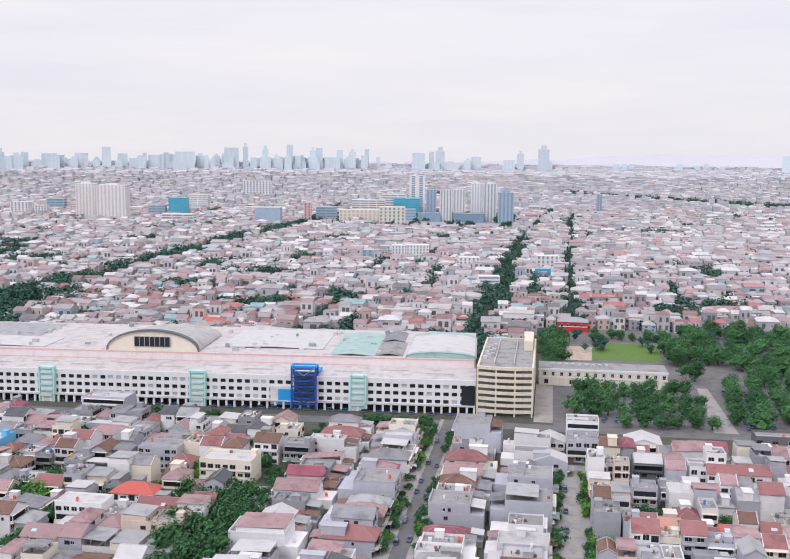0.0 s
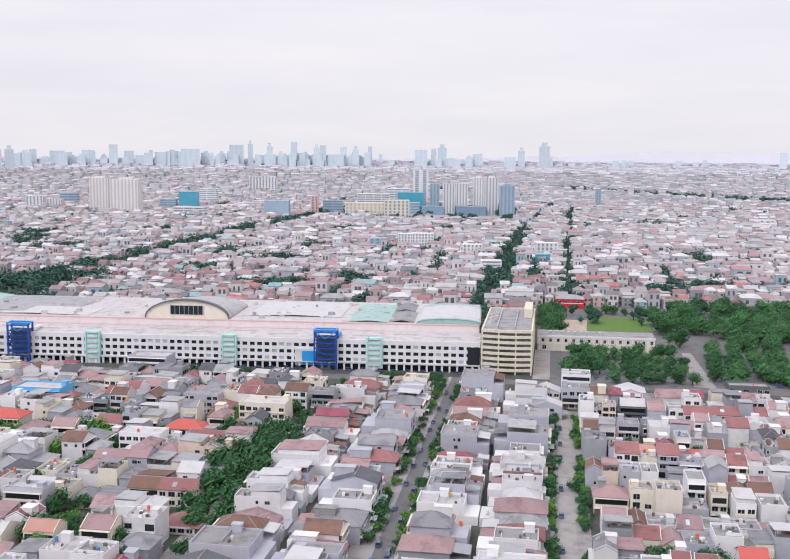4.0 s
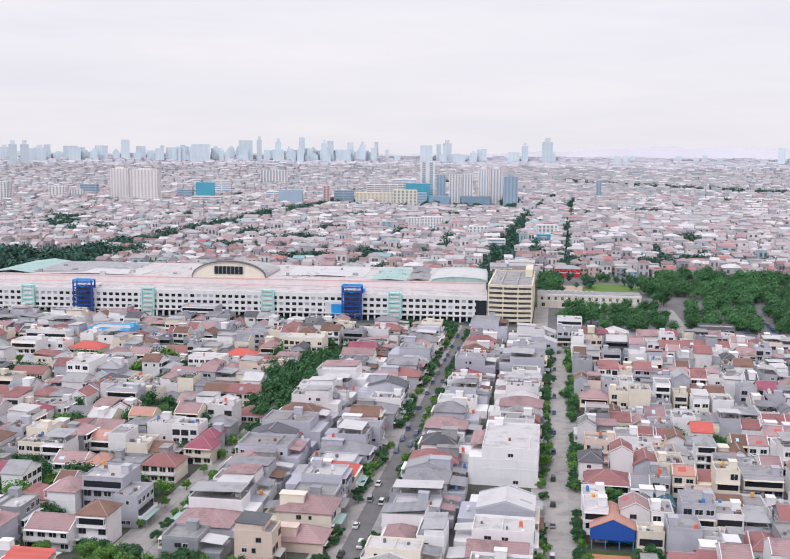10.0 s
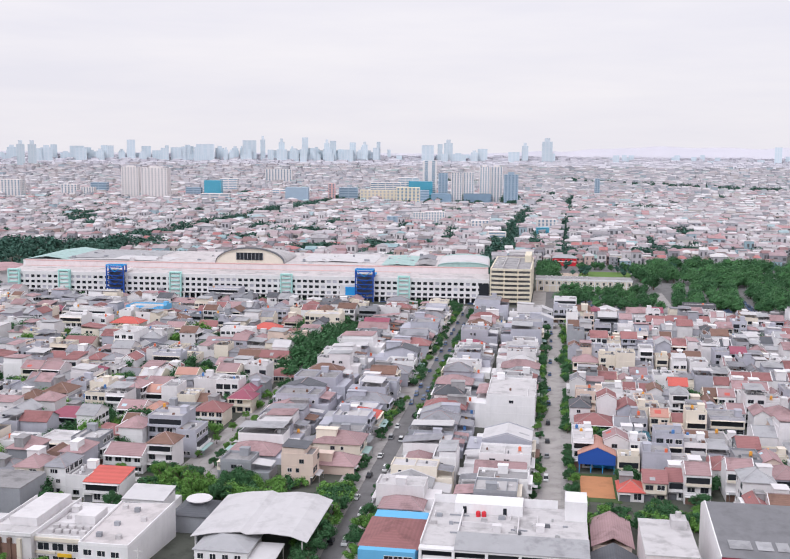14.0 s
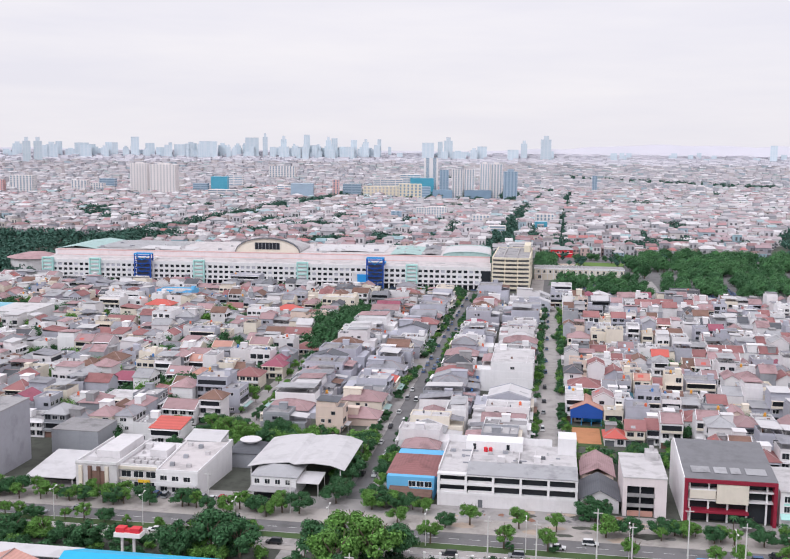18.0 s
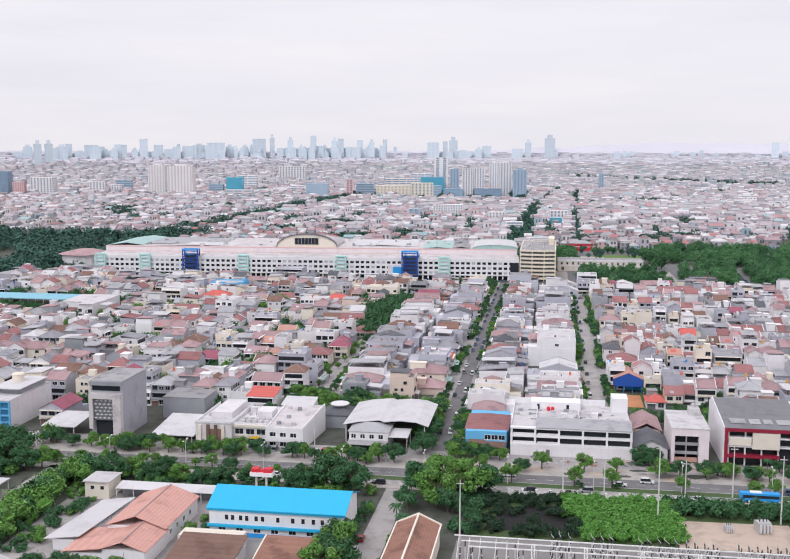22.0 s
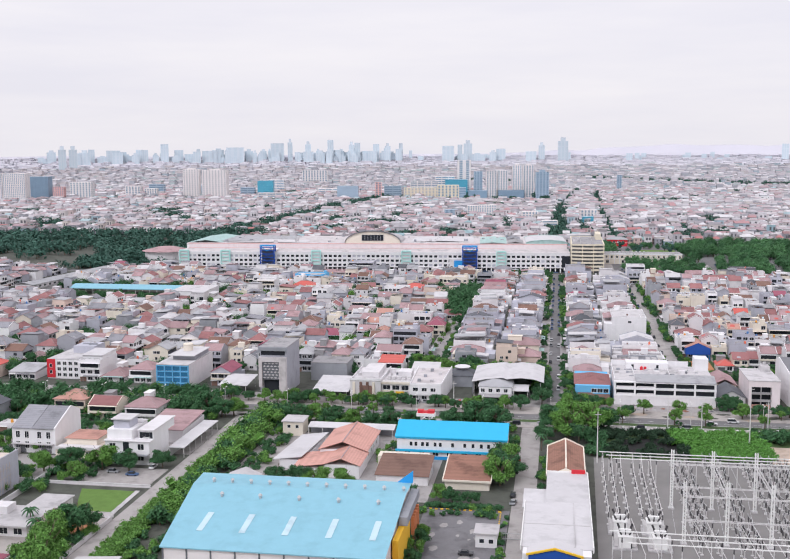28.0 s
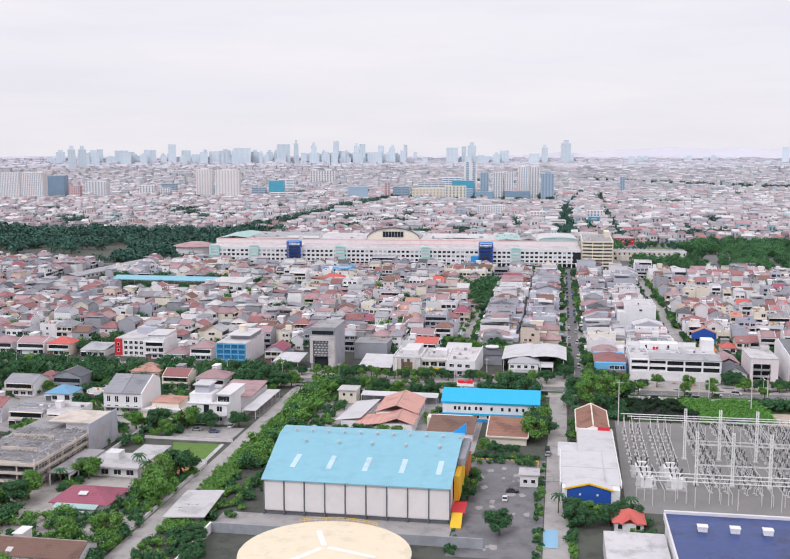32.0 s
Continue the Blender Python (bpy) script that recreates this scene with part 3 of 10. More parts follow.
        if detail > 1 and rg.random() < 0.85:   # coolers, racks and a low inner wall
            for i in range(rg.randint(4, 9) if batch else rg.randint(1, 3)):
                cx, cy, cw, ch = rg.uniform(x0 + 0.8, x1 - 1.6), rg.uniform(fore + 0.8, back - 1.8), rg.uniform(0.5, 1.4), rg.uniform(0.5, 1.2)
                part("cooler", Shape().box(cx, cy, h + 0.08, cx + cw, cy + cw * 0.8, h + 0.08 + ch), rg.choice(("concrete_pale", "wall_dark", "roof_brown", "wall_white")), hs)
            cy = rg.uniform(fore + 2, back - 2)
            part("inner_wall", Shape().box(x0 + t, cy, h + 0.08, x0 + w * rg.uniform(0.4, 0.9), cy + 0.15, h + rg.uniform(0.5, 1.2)), wall, hs)
        if form == "deck":                      # a covered terrace on part of it
            c = Shape()
            ya, yb = fore + (back - fore) * rg.uniform(0.0, 0.35), back - 0.2
            if rg.random() < 0.5:
                b.box(x0 + 0.25, ya + 0.8, h + 0.08, x1 - 0.25, yb, h + 2.5)
            else:
                for qx in (x0 + 0.4, x1 - 0.4):
                    for qy in (ya + 0.3, yb - 0.3):
                        c.box(qx - 0.07, qy - 0.07, h + 0.08, qx + 0.07, qy + 0.07, h + 2.5)
            c.slope(x0 - 0.1, ya, x1 + 0.1, yb + 0.1, h + 2.5, h + 3.0, 0.1)
            part("terrace_roof", c, roof if not roof.startswith("conc") else "roof_tin", hs)
        elif form == "flat" and detail > 1 and rg.random() < 0.6:   # a stair head
            sx = rg.choice((x0 + 0.4, x1 - 2.9))
            sy = rg.uniform(fore + 1, max(fore + 1.1, back - 4.5))
            part("stair_head", Shape().box(sx, sy, h + 0.08, sx + 2.5, sy + 3.2, h + 2.6).box(sx - 0.15, sy - 0.15, h + 2.6, sx + 2.65, sy + 3.35, h + 2.75), wall, hs)
    part("wall", b, wall, hs)
    if detail == 0:
        return hs
    # front openings
    n = max(1, int(w / 2.9))
    bal = rg.randint(1, floors - 1) if detail > 1 and floors > 1 and rg.random() < (0.9 if side == "s" else 0.6) else 0
    loggia = bal and rg.random() < 0.72          # a flat dark sheet for the shade behind the balcony
    for k in range(floors):
        yy = 0.0 if k == 0 else fore
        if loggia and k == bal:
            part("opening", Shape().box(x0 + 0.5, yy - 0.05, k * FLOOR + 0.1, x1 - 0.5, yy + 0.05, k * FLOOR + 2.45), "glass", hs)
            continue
        for i in range(n):
            wx = x0 + w * (i + 0.5) / n
            if k == 0 and i == 0:
                gw = min(3.4, w / n * 0.9)
                part("door", Shape().box(wx - gw / 2, -0.06, 0, wx + gw / 2, 0.1, 2.5, 0).box(wx - gw / 2 - 0.2, -0.9, 2.5, wx + gw / 2 + 0.2, 0.1, 2.7, 1), (rg.choice(("wall_dark", "glass", "roof_brown")), "paint_white"), hs)
                continue
            if detail == 1 and (i + k) % 2:
                continue
            if batch and rg.random() < 0.3:     # a flat dark sheet painted for the shade of a bay
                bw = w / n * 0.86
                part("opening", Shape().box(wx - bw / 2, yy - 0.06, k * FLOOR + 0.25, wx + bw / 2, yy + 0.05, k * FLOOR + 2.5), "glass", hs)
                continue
            if rg.random() < 0.14:
                continue
            window(hs, wx, yy, k * FLOOR + 0.8, min(2.3, w / n * 0.7), rg.choice((1.4, 1.6, 1.6, 2.0)), frame=rg.choice(("wall_pale", "paint_white", "wall_dark", "wall_pale")))
    if bal:
        k = bal
        yb = fore - 1.3
        s = Shape().box(x0 + 0.2, yb, k * FLOOR - 0.15, x1 - 0.2, fore, k * FLOOR)
        s.box(x0 + 0.2, yb, k * FLOOR, x1 - 0.2, yb + 0.1, k * FLOOR + 0.85)
        for e in (x0 + 0.2, x1 - 0.3):
            s.box(e, yb + 0.1, k * FLOOR, e + 0.1, fore, k * FLOOR + 0.85)
        if rg.random() < 0.6:
            s.box(x0 + 0.1, yb - 0.1, k * FLOOR + 2.75, x1 - 0.1, fore, k * FLOOR + 2.9)
            for e in (x0 + 0.25, x1 - 0.45):
                s.box(e, yb + 0.1, k * FLOOR + 0.85, e + 0.2, yb + 0.3, k * FLOOR + 2.75)
        part("balcony", s, rg.choice((wall, "wall_white", "wall_cream")), hs)
    if detail > 1:
        # a sheet canopy before the door
        if rg.random() < 0.5:
            out = 2.8 if side in "ew" else 1.3
            ca = x0 + rg.uniform(0.0, 0.3) * w
            cb = x1 - rg.uniform(0.0, 0.3) * w
            s = Shape().slope(ca, -out, cb, min(fore, 0) - 0.14, 2.75, 3.0, 0.08)
            for e in (ca + 0.1, cb - 0.2):
                s.box(e, -out + 0.1, 0, e + 0.1, -out + 0.2, 2.76)
            part("front_canopy", s, rg.choice(("roof_tin", "roof_white", "roof_brown", "roof_grey", "roof_teal", "roof_tin")), hs)
        if form in ("gable", "hip") and back - fore > 5:
            half = (back - fore) / 2
            if rg.random() < 0.34:              # a room that stands up through the rear of the roof
                ra = x0 + rg.uniform(0.05, 0.4) * w
                rb = min(x1 - 0.2, ra + rg.uniform(2.6, 4.5))
                top = h + rise + rg.uniform(0.5, 1.5)
                s = Shape().box(ra, fore + half * 1.1, h - 0.4, rb, back - 0.15, top).box(ra - 0.25, fore + half * 1.1 - 0.4, top, rb + 0.25, back + 0.1, top + 0.16)
                part("roof_room", s, rg.choice((wall, "wall_white", "wall_pale", "concrete")), hs)
            if form == "gable" and rg.random() < 0.4:   # a sheet or light laid over part of the tiles
                ra = x0 + rg.uniform(0.1, 0.55) * w
                fa = rg.uniform(0.1, 0.4)
                fb = fa + rg.uniform(0.2, 0.45)
                za, zb = h + rise * fa + 0.2, h + rise * fb + 0.2
                part("roof_sheet", Shape().slope(ra, fore + half * fa, ra + rg.uniform(0.9, 2.6), fore + half * fb, za, zb, 0.06), rg.choice(("roof_white", "roof_tin", "roof_light_sheet", "roof_bright")), hs)
        if low and rg.random() < 0.6:           # a lean-to over the rear part
            zr = h - FLOOR * (1 if floors > 1 else 0.3)
            ra = x0 + rg.uniform(0, 0.3) * w
            s = Shape().slope(ra, back + 0.1, x1 - rg.uniform(0, 0.25) * w, d + 0.3, zr + 2.5, zr + 1.9, 0.09)
            for e in (ra + 0.15, x1 - 0.35 * w):
                s.box(e, d - 0.3, zr, e + 0.12, d - 0.18, zr + 1.95)
            part("rear_canopy", s, rg.choice(("roof_tin", "roof_grey", "roof_white", "roof_brown", "roof_pink")), hs)
        if form in ("flat", "deck") and rg.random() < 0.55:     # rails, pipes and boards along the parapet
            s = Shape()
            zr = h + 1.1
            s.beam((x0 + 0.1, fore + 0.1, zr + 0.5), (x1 - 0.1, fore + 0.1, zr + 0.5), 0.07)
            for i in range(5):
                e = x0 + 0.1 + (w - 0.2) * i / 4
                s.beam((e, fore + 0.1, h + 0.4), (e, fore + 0.1, zr + 0.5), 0.06)
            part("roof_rail", s, rg.choice(("wall_dark", "steel", "paint_white")), hs)
    # a few openings on the flank that looks south
    if detail > 1 and side in "ew" and rg.random() < 0.7:
        sx, rz = (x0, -90.0) if side == "e" else (x1, 90.0)
        for k in range(floors):
            for j in range(rg.choice((0, 1, 1, 2))):
                window(hs, sx, 2 + (back - 4) * (j + rg.random()) / 2, k * FLOOR + 1.0, rg.choice((1.0, 1.4, 1.8)), 1.2, rz, frame=rg.choice(("wall_pale", "wall_dark")))
    if rg.random() < (0.5 if detail > 1 else 0.25):
        on = h + (0.08 if form in ("flat", "deck") else 0)
        if form in ("flat",):
            tx, ty, tz = rg.uniform(x0 + 1, x1 - 1), rg.uniform(max(fore, 0) + 1, back - 1), on
        elif low:
            tx, ty, tz = rg.uniform(x0 + 0.8, x1 - 0.8), d - low / 2, h - FLOOR * (1 if floors > 1 else 0.3)
        else:
            return hs
        tank = shared("tank", lambda: Shape().ring(0, 0, 0.5, 1.7, 0.55, 0.55, 10).ring(0, 0, 1.7, 1.95, 0.55, 0.25, 10)
                      .box(-0.5, -0.5, 0, -0.4, -0.4, 0.5).box(0.4, -0.5, 0, 0.5, -0.4, 0.5).box(-0.5, 0.4, 0, -0.4, 0.5, 0.5).box(0.4, 0.4, 0, 0.5, 0.5, 0.5))
        if batch:
            hs.take(tank, ("water_tank",), pose(tx, ty, tz))
        else:
            put(hs, "water_tank", shared("tank_mesh", lambda: tank.mesh("water_tank", ("water_tank",))), tx, ty, tz)
    return hs


def clutter(parent, x0, y0, x1, y1, z, n, seed):
    """Coolers, ducts, tanks and low kerbs on a large flat roof."""
    rg = random.Random(seed)
    for i in range(n):
        x, y, w = rg.uniform(x0, x1), rg.uniform(y0, y1), rg.uniform(0.6, 1.9)
        k = rg.random()
        if k < 0.5:
            part("cooler", Shape().box(x, y, z, x + w, y + 0.7 * w, z + 0.8).box(x + 0.1, y + 0.1, z + 0.8, x + w - 0.1, y + 0.7 * w - 0.1, z + 0.9), rg.choice(("concrete_pale", "steel", "wall_dark", "wall_grey")), parent)
        elif k < 0.75:
            part("duct", Shape().box(x, y, z, x + 3.5 * w, y + 0.35, z + 0.4), rg.choice(("steel", "wall_grey")), parent)
        elif k < 0.9:
            part("kerb", Shape().box(x, y, z, x + 0.2, y + 3.2 * w, z + 0.6), "wall_pale", parent)
        else:
            part("hatch", Shape().box(x, y, z, x + 2.2, y + 2.0, z + 1.7).box(x - 0.1, y - 0.1, z + 1.7, x + 2.3, y + 2.1, z + 1.85), "wall_pale", parent)


# ---- trees ----
def crown_mesh(key, lobes, leaves, rx, rz, leaf, material, seed):
    def make():
        rg = random.Random(seed)
        s = Shape()
        for i in range(lobes):
            a, u = rg.uniform(0, 2 * math.pi), rg.uniform(-0.75, 1.0)
            k = rg.uniform(0.35, 0.9) * math.sqrt(max(0.05, 1 - u * u * 0.7))
            c = Vector((rx * k * math.cos(a), rx * k * math.sin(a), rz * (1.0 + 0.75 * u)))
            r = rg.uniform(0.24, 0.42) * rx
            for j in range(leaves):
                d = Vector((rg.gauss(0, 1), rg.gauss(0, 1), rg.gauss(0.25, 0.9))).normalized()
                p = c + Vector((d.x * r, d.y * r, d.z * r * 0.75)) * rg.uniform(0.72, 1.05)
                nrm = (d + Vector((rg.gauss(0, 0.3), rg.gauss(0, 0.3), rg.gauss(0.2, 0.3)))).normalized()
                e = nrm.orthogonal().normalized()
                e.rotate(Matrix.Rotation(rg.uniform(0, 6.28), 3, nrm))
                g = nrm.cross(e)
                q = leaf * rg.uniform(0.6, 1.25)
                s.face([p - e * q, p - g * q * 0.6 + nrm * q * 0.15, p + e * q, p + g * q * 0.6 + nrm * q * 0.15])
            for j in range(5):                      # the shaded inside
                d = Vector((rg.gauss(0, 1), rg.gauss(0, 1), rg.gauss(0, 1))).normalized()
                e = d.orthogonal().normalized() * r * 0.75
                g = d.cross(e)
                s.face([c - e, c - g, c + e, c + g])
        return s.mesh("crown", (material,))
    return shared(("crown", key), make)


def trunk_mesh(key, h, r, seed):
    def make():
        rg = random.Random(seed)
        s = Shape()
        s.ring(0, 0, 0, h * 0.55, r, r * 0.7, 8)
        for i in range(6):
            a = 6.283 * i / 6 + rg.uniform(-0.4, 0.4)
            q = Vector((math.cos(a) * h * 0.3, math.sin(a) * h * 0.3, h * rg.uniform(0.75, 1.0)))
            s.beam((0, 0, h * rg.uniform(0.38, 0.52)), q, r * 0.6)
            s.beam(q, q + Vector((math.cos(a + 0.5) * h * 0.12, math.sin(a + 0.5) * h * 0.12, h * 0.15)), r * 0.3)
        return s.mesh("trunk", ("bark",))
    return shared(("trunk", key), make)


TREE_WORDS = {"broad": "broad green street tree with a dense rounded crown", "light": "young street tree with a light yellow-green crown",
              "bush": "low dark green shrub with dense leaves", "palm": "palm tree with long drooping green fronds"}


JOINED = {"garden shrubs": "green garden shrubs and hedges between houses", "shrubs": "overgrown green shrubs on rough ground", "hedge": "dense light green hedge along the side road", "orchard trees": "rows of small round green trees",
          "trees along the mall road": "dark green trees along the mall road", "street trees": "green street trees among the far houses"}
WOODS = {}


def palm_mesh():
    def make():
        s = Shape()
        for i in range(16):
            a, up = 6.283 * i / 16, 0.9 if i % 2 else 0.35
            for k in range(7):
                t0, t1 = k / 7, (k + 1) / 7
                def at(t):
                    return Vector((math.cos(a) * 2.6 * t, math.sin(a) * 2.6 * t, up * 2.0 * t - 2.2 * t * t))
                p, q = at(t0), at(t1)
                sd = Vector((-math.sin(a), math.cos(a), 0)) * 0.42 * (1 - 0.6 * t0)
                s.face([p, p + sd + Vector((0, 0, -0.25)), q + sd * 0.8 + Vector((0, 0, -0.25)), q])
                s.face([p, q, q - sd * 0.8 + Vector((0, 0, -0.25)), p - sd + Vector((0, 0, -0.25))])
        return s.mesh("crown", ("leaf",))
    return shared("palm", make)


def tree(x, y, h, kind="broad", seed=None, z=0.0, group="street trees"):
    seed = int(abs(x * 31 + y * 17)) if seed is None else seed
    v = seed % 4
    if (group in JOINED and group != "street trees") or (group == "boulevard trees" and x < -195) or group == "hedge trees" or y > (190 if x > -118 else 105):
        WOODS.setdefault((group, "leaf_light" if kind == "light" else "leaf"), []).append((x, y, h * 0.58))
        return None
    ob = thing("bush" if kind == "bush" else "palm_tree" if kind == "palm" else "tree", x, y, z, (seed * 47) % 360, TREE_WORDS[kind], "tree", group, scale=h / 8.0)
    if kind == "bush":
        put(ob, "stem", trunk_mesh(("b", 0), 3.0, 0.2, 3))
        put(ob, "crown", crown_mesh(("bush", v), 10, 120, 4.2, 2.6, 0.31, "leaf", 60 + v), 0, 0, 0.2)
    elif kind == "palm":
        put(ob, "trunk", shared("palm_trunk", lambda: Shape().ring(0, 0, 0, 6.5, 0.2, 0.13, 8).mesh("trunk", ("bark",))))
        put(ob, "crown", palm_mesh(), 0, 0, 6.4)
    else:
        put(ob, "trunk", trunk_mesh((kind, v), 6.0, 0.28, 10 + v))
        if kind == "broad":
            put(ob, "crown", crown_mesh(("broad", v), 19, 150, 4.3, 2.6, 0.25, ("leaf", "leaf", "leaf_light", "leaf")[v], 20 + v), 0, 0, 1.3)
        else:
            put(ob, "crown", crown_mesh(("light", v), 14, 120, 3.3, 2.3, 0.22, "leaf_light", 40 + v), 0, 0, 2.0)
    return ob


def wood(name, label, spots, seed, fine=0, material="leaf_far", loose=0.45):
    """Tree crowns that merge in the distance: leaf clumps over trunks, joined."""
    rg = random.Random(seed)
    s, tr = Shape(), Shape()
    for x, y, r in spots:
        px, py, k, z = far_place(x, y)
        r *= k
        tr.ring(px, py, z, z + 0.7 * r, 0.08 * r, 0.05 * r, 5)
        n = min(3 * fine, int(90 + 70 * r)) if fine else (130 if y < 1000 else 70)
        lobes = [Vector((rg.gauss(0, loose), rg.gauss(0, loose), rg.uniform(-0.25, 0.45))) for i in range(7)]
        for c in lobes if fine else ():             # the dense inside of each lobe
            m = Vector((px, py, z + r * 0.72)) + c * r
            for e, g in ((Vector((0.42, 0, 0.1)), Vector((0, 0.42, 0.1))), (Vector((0.42, 0.1, 0)), Vector((0, 0.1, 0.36))), (Vector((0.1, 0.42, 0)), Vector((0.1, 0, 0.36)))):
                s.face([m - e * r, m - g * r, m + e * r, m + g * r])
        for j in range(n):
            d = Vector((rg.gauss(0, 1), rg.gauss(0, 1), rg.gauss(0.35, 0.8))).normalized()
            c = lobes[j % 7]
            p = Vector((px, py, z + r * 0.72)) + (c + d * rg.uniform(0.42, 0.62)) * r
            nr = (d + Vector((rg.gauss(0, 0.25), rg.gauss(0, 0.25), rg.gauss(0.2, 0.25)))).normalized()
            e = nr.orthogonal().normalized()
            e.rotate(Matrix.Rotation(rg.uniform(0, 6.28), 3, nr))
            g = nr.cross(e)
            q = r * rg.uniform(0.12, 0.24) if not fine else rg.uniform(0.22, 0.44) * (0.62 + 0.12 * r)
            s.face([p - e * q, p - g * q * 0.7, p + e * q, p + g * q * 0.7])
    t = thing(name, 0, 0, 0, 0, label, "trees", "", "stuff")
    tagged(part("crowns", s, material, t), kind="stuff")
    tagged(part("trunks", tr, "bark", t), kind="stuff")


# ---- vehicles ----
def car(x, y, rz, kind="car", batch=None):
    big = kind == "van"
    if batch:
        ob = batch
        ob.base = pose(x, y, 0.09, 0, 0, rz)
    else:
        ob = thing("car", x, y, 0.09, rz, "parked van with dark windows on the asphalt" if big else "parked car with dark windows on the asphalt", "car", "cars")

    def body():
        L, W, H = (4.6, 1.75, 1.8) if big else (4.3, 1.72, 1.45)
        s = Shape()
        s.solid([(-L / 2, -W / 2, 0.3), (L / 2, -W / 2, 0.3), (L / 2, W / 2, 0.3), (-L / 2, W / 2, 0.3),
                 (-L / 2, -W / 2, 0.85), (L / 2, -W / 2, 0.8), (L / 2, W / 2, 0.8), (-L / 2, W / 2, 0.85)],
                [(0, 3, 2, 1), (4, 5, 6, 7), (0, 1, 5, 4), (1, 2, 6, 5), (2, 3, 7, 6), (3, 0, 4, 7)])
        a, b_, c, d_ = (-L / 2 + 0.1, -L / 2 + 0.35, 0.7, 1.35) if big else (-L / 2 + 0.5, -L / 2 + 1.0, 0.35, 1.0)
        s.solid([(b_, -W / 2 + 0.2, H), (c, -W / 2 + 0.2, H), (c, W / 2 - 0.2, H), (b_, W / 2 - 0.2, H),
                 (b_, -W / 2 + 0.2, H - 0.06), (c, -W / 2 + 0.2, H - 0.06), (c, W / 2 - 0.2, H - 0.06), (b_, W / 2 - 0.2, H - 0.06)],
                [(0, 1, 2, 3), (4, 7, 6, 5), (0, 4, 5, 1), (1, 5, 6, 2), (2, 6, 7, 3), (3, 7, 4, 0)])
        return s, (a, b_, c, d_, W, H)

    me, (a, b_, c, d_, W, H) = shared(("car", kind), body)
    if batch:
        ob.take(me, ("car_paint",))
    else:
        put(ob, "body", shared(("car_mesh", kind), lambda: me.mesh("body", ("car_paint",))))

    def cabin():
        s = Shape()
        s.solid([(a, -W / 2 + 0.06, 0.82), (d_, -W / 2 + 0.06, 0.8), (d_, W / 2 - 0.06, 0.8), (a, W / 2 - 0.06, 0.82),
                 (b_, -W / 2 + 0.2, H - 0.03), (c, -W / 2 + 0.2, H - 0.03), (c, W / 2 - 0.2, H - 0.03), (b_, W / 2 - 0.2, H - 0.03)],
                [(0, 1, 5, 4), (1, 2, 6, 5), (2, 3, 7, 6), (3, 0, 4, 7)])
        return s
    gl = shared(("cabin", kind), cabin)
    if batch:
        return ob.take(gl, ("glass",))
    put(ob, "window_band", shared(("cabin_mesh", kind), lambda: gl.mesh("window_band", ("glass",))))

    def wheels():
        s = Shape()
        for k in range(10):
            t0, t1 = 6.283 * k / 10, 6.283 * (k + 1) / 10
            p = [(0.31 * math.cos(t), e, 0.31 * math.sin(t)) for t in (t0, t1) for e in (-0.1, 0.1)]
            s.face([p[0], p[1], p[3], p[2]]).face([(0, -0.1, 0), p[0], p[2]]).face([(0, 0.1, 0), p[3], p[1]])
        return s.mesh("wheel", ("rubber",))
    for wx in (-1.35, 1.35):
        for wy in (-0.78, 0.78):
            put(ob, "wheel", shared("wheel", wheels), wx, wy, 0.31)
    return ob

# ---- ground: one sheet, drawn together towards the horizon beyond 2.6 km ----
HUB, EYE_H, NEAR_R, SPAN = (0.0, -150.0), 120.0, 2600.0, 1850.0


def far_place(x, y):
    """Where a distant place stands in the drawn-together distance, its scale there, and its ground height."""
    dx, dy = x - HUB[0], y - HUB[1]
    r = math.hypot(dx, dy)
    if r <= NEAR_R:
        return x, y, 1.0, 0.0
    d = NEAR_R + SPAN * (1 - math.exp(-(r - NEAR_R) / SPAN))
    k = d / r
    return HUB[0] + dx * k, HUB[1] + dy * k, k, EYE_H * (1 - k)


def make_ground():
    rs = [0, 150, 300, 500, 800, 1200, 1700, 2200, 2600, 2900, 3300, 3800, 4500, 5500, 7000, 9000, 12000, 16000]
    n, v, fs, far = 96, [], [], []
    for r in rs:
        for i in range(n):
            a = 2 * math.pi * i / n
            px, py, k, z = far_place(HUB[0] + r * math.sin(a), HUB[1] + r * math.cos(a))
            v.append((px, py, z))
    for j in range(len(rs) - 1):
        for i in range(n):
            k = (i + 1) % n
            q = (j * n + i, (j + 1) * n + i, (j + 1) * n + k, j * n + k)
            fs.append(q[::-1])
            # outer rings take the ground colour with haze in it
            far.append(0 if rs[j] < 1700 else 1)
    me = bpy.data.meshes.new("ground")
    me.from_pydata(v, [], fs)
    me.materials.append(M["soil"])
    me.materials.append(M["ground_haze"])
    me.polygons.foreach_set("material_index", far)
    tagged(new("ground", me), "bare brown town ground between houses and roads", "ground", kind="structure")


make_ground()


def flat(name, pts, z, material, label, category, t=0.12):
    """A level slab over the corners pts, its top at z."""
    n = len(pts)
    s = Shape()
    s.solid([(*p, z - t) for p in pts] + [(*p, z) for p in pts],
            [tuple(range(n, 2 * n))] + [(i, (i + 1) % n, n + (i + 1) % n, n + i) for i in range(n)])
    return tagged(part(name, s, material), label, category, kind="structure")


def street(name, a, b, w, z, material, label, category="road"):
    d = (Vector(b) - Vector(a)).normalized()
    n = Vector((-d.y, d.x)) * w / 2
    return flat(name, [tuple(Vector(a) - n), tuple(Vector(b) - n), tuple(Vector(b) + n), tuple(Vector(a) + n)], z, material, label, category)


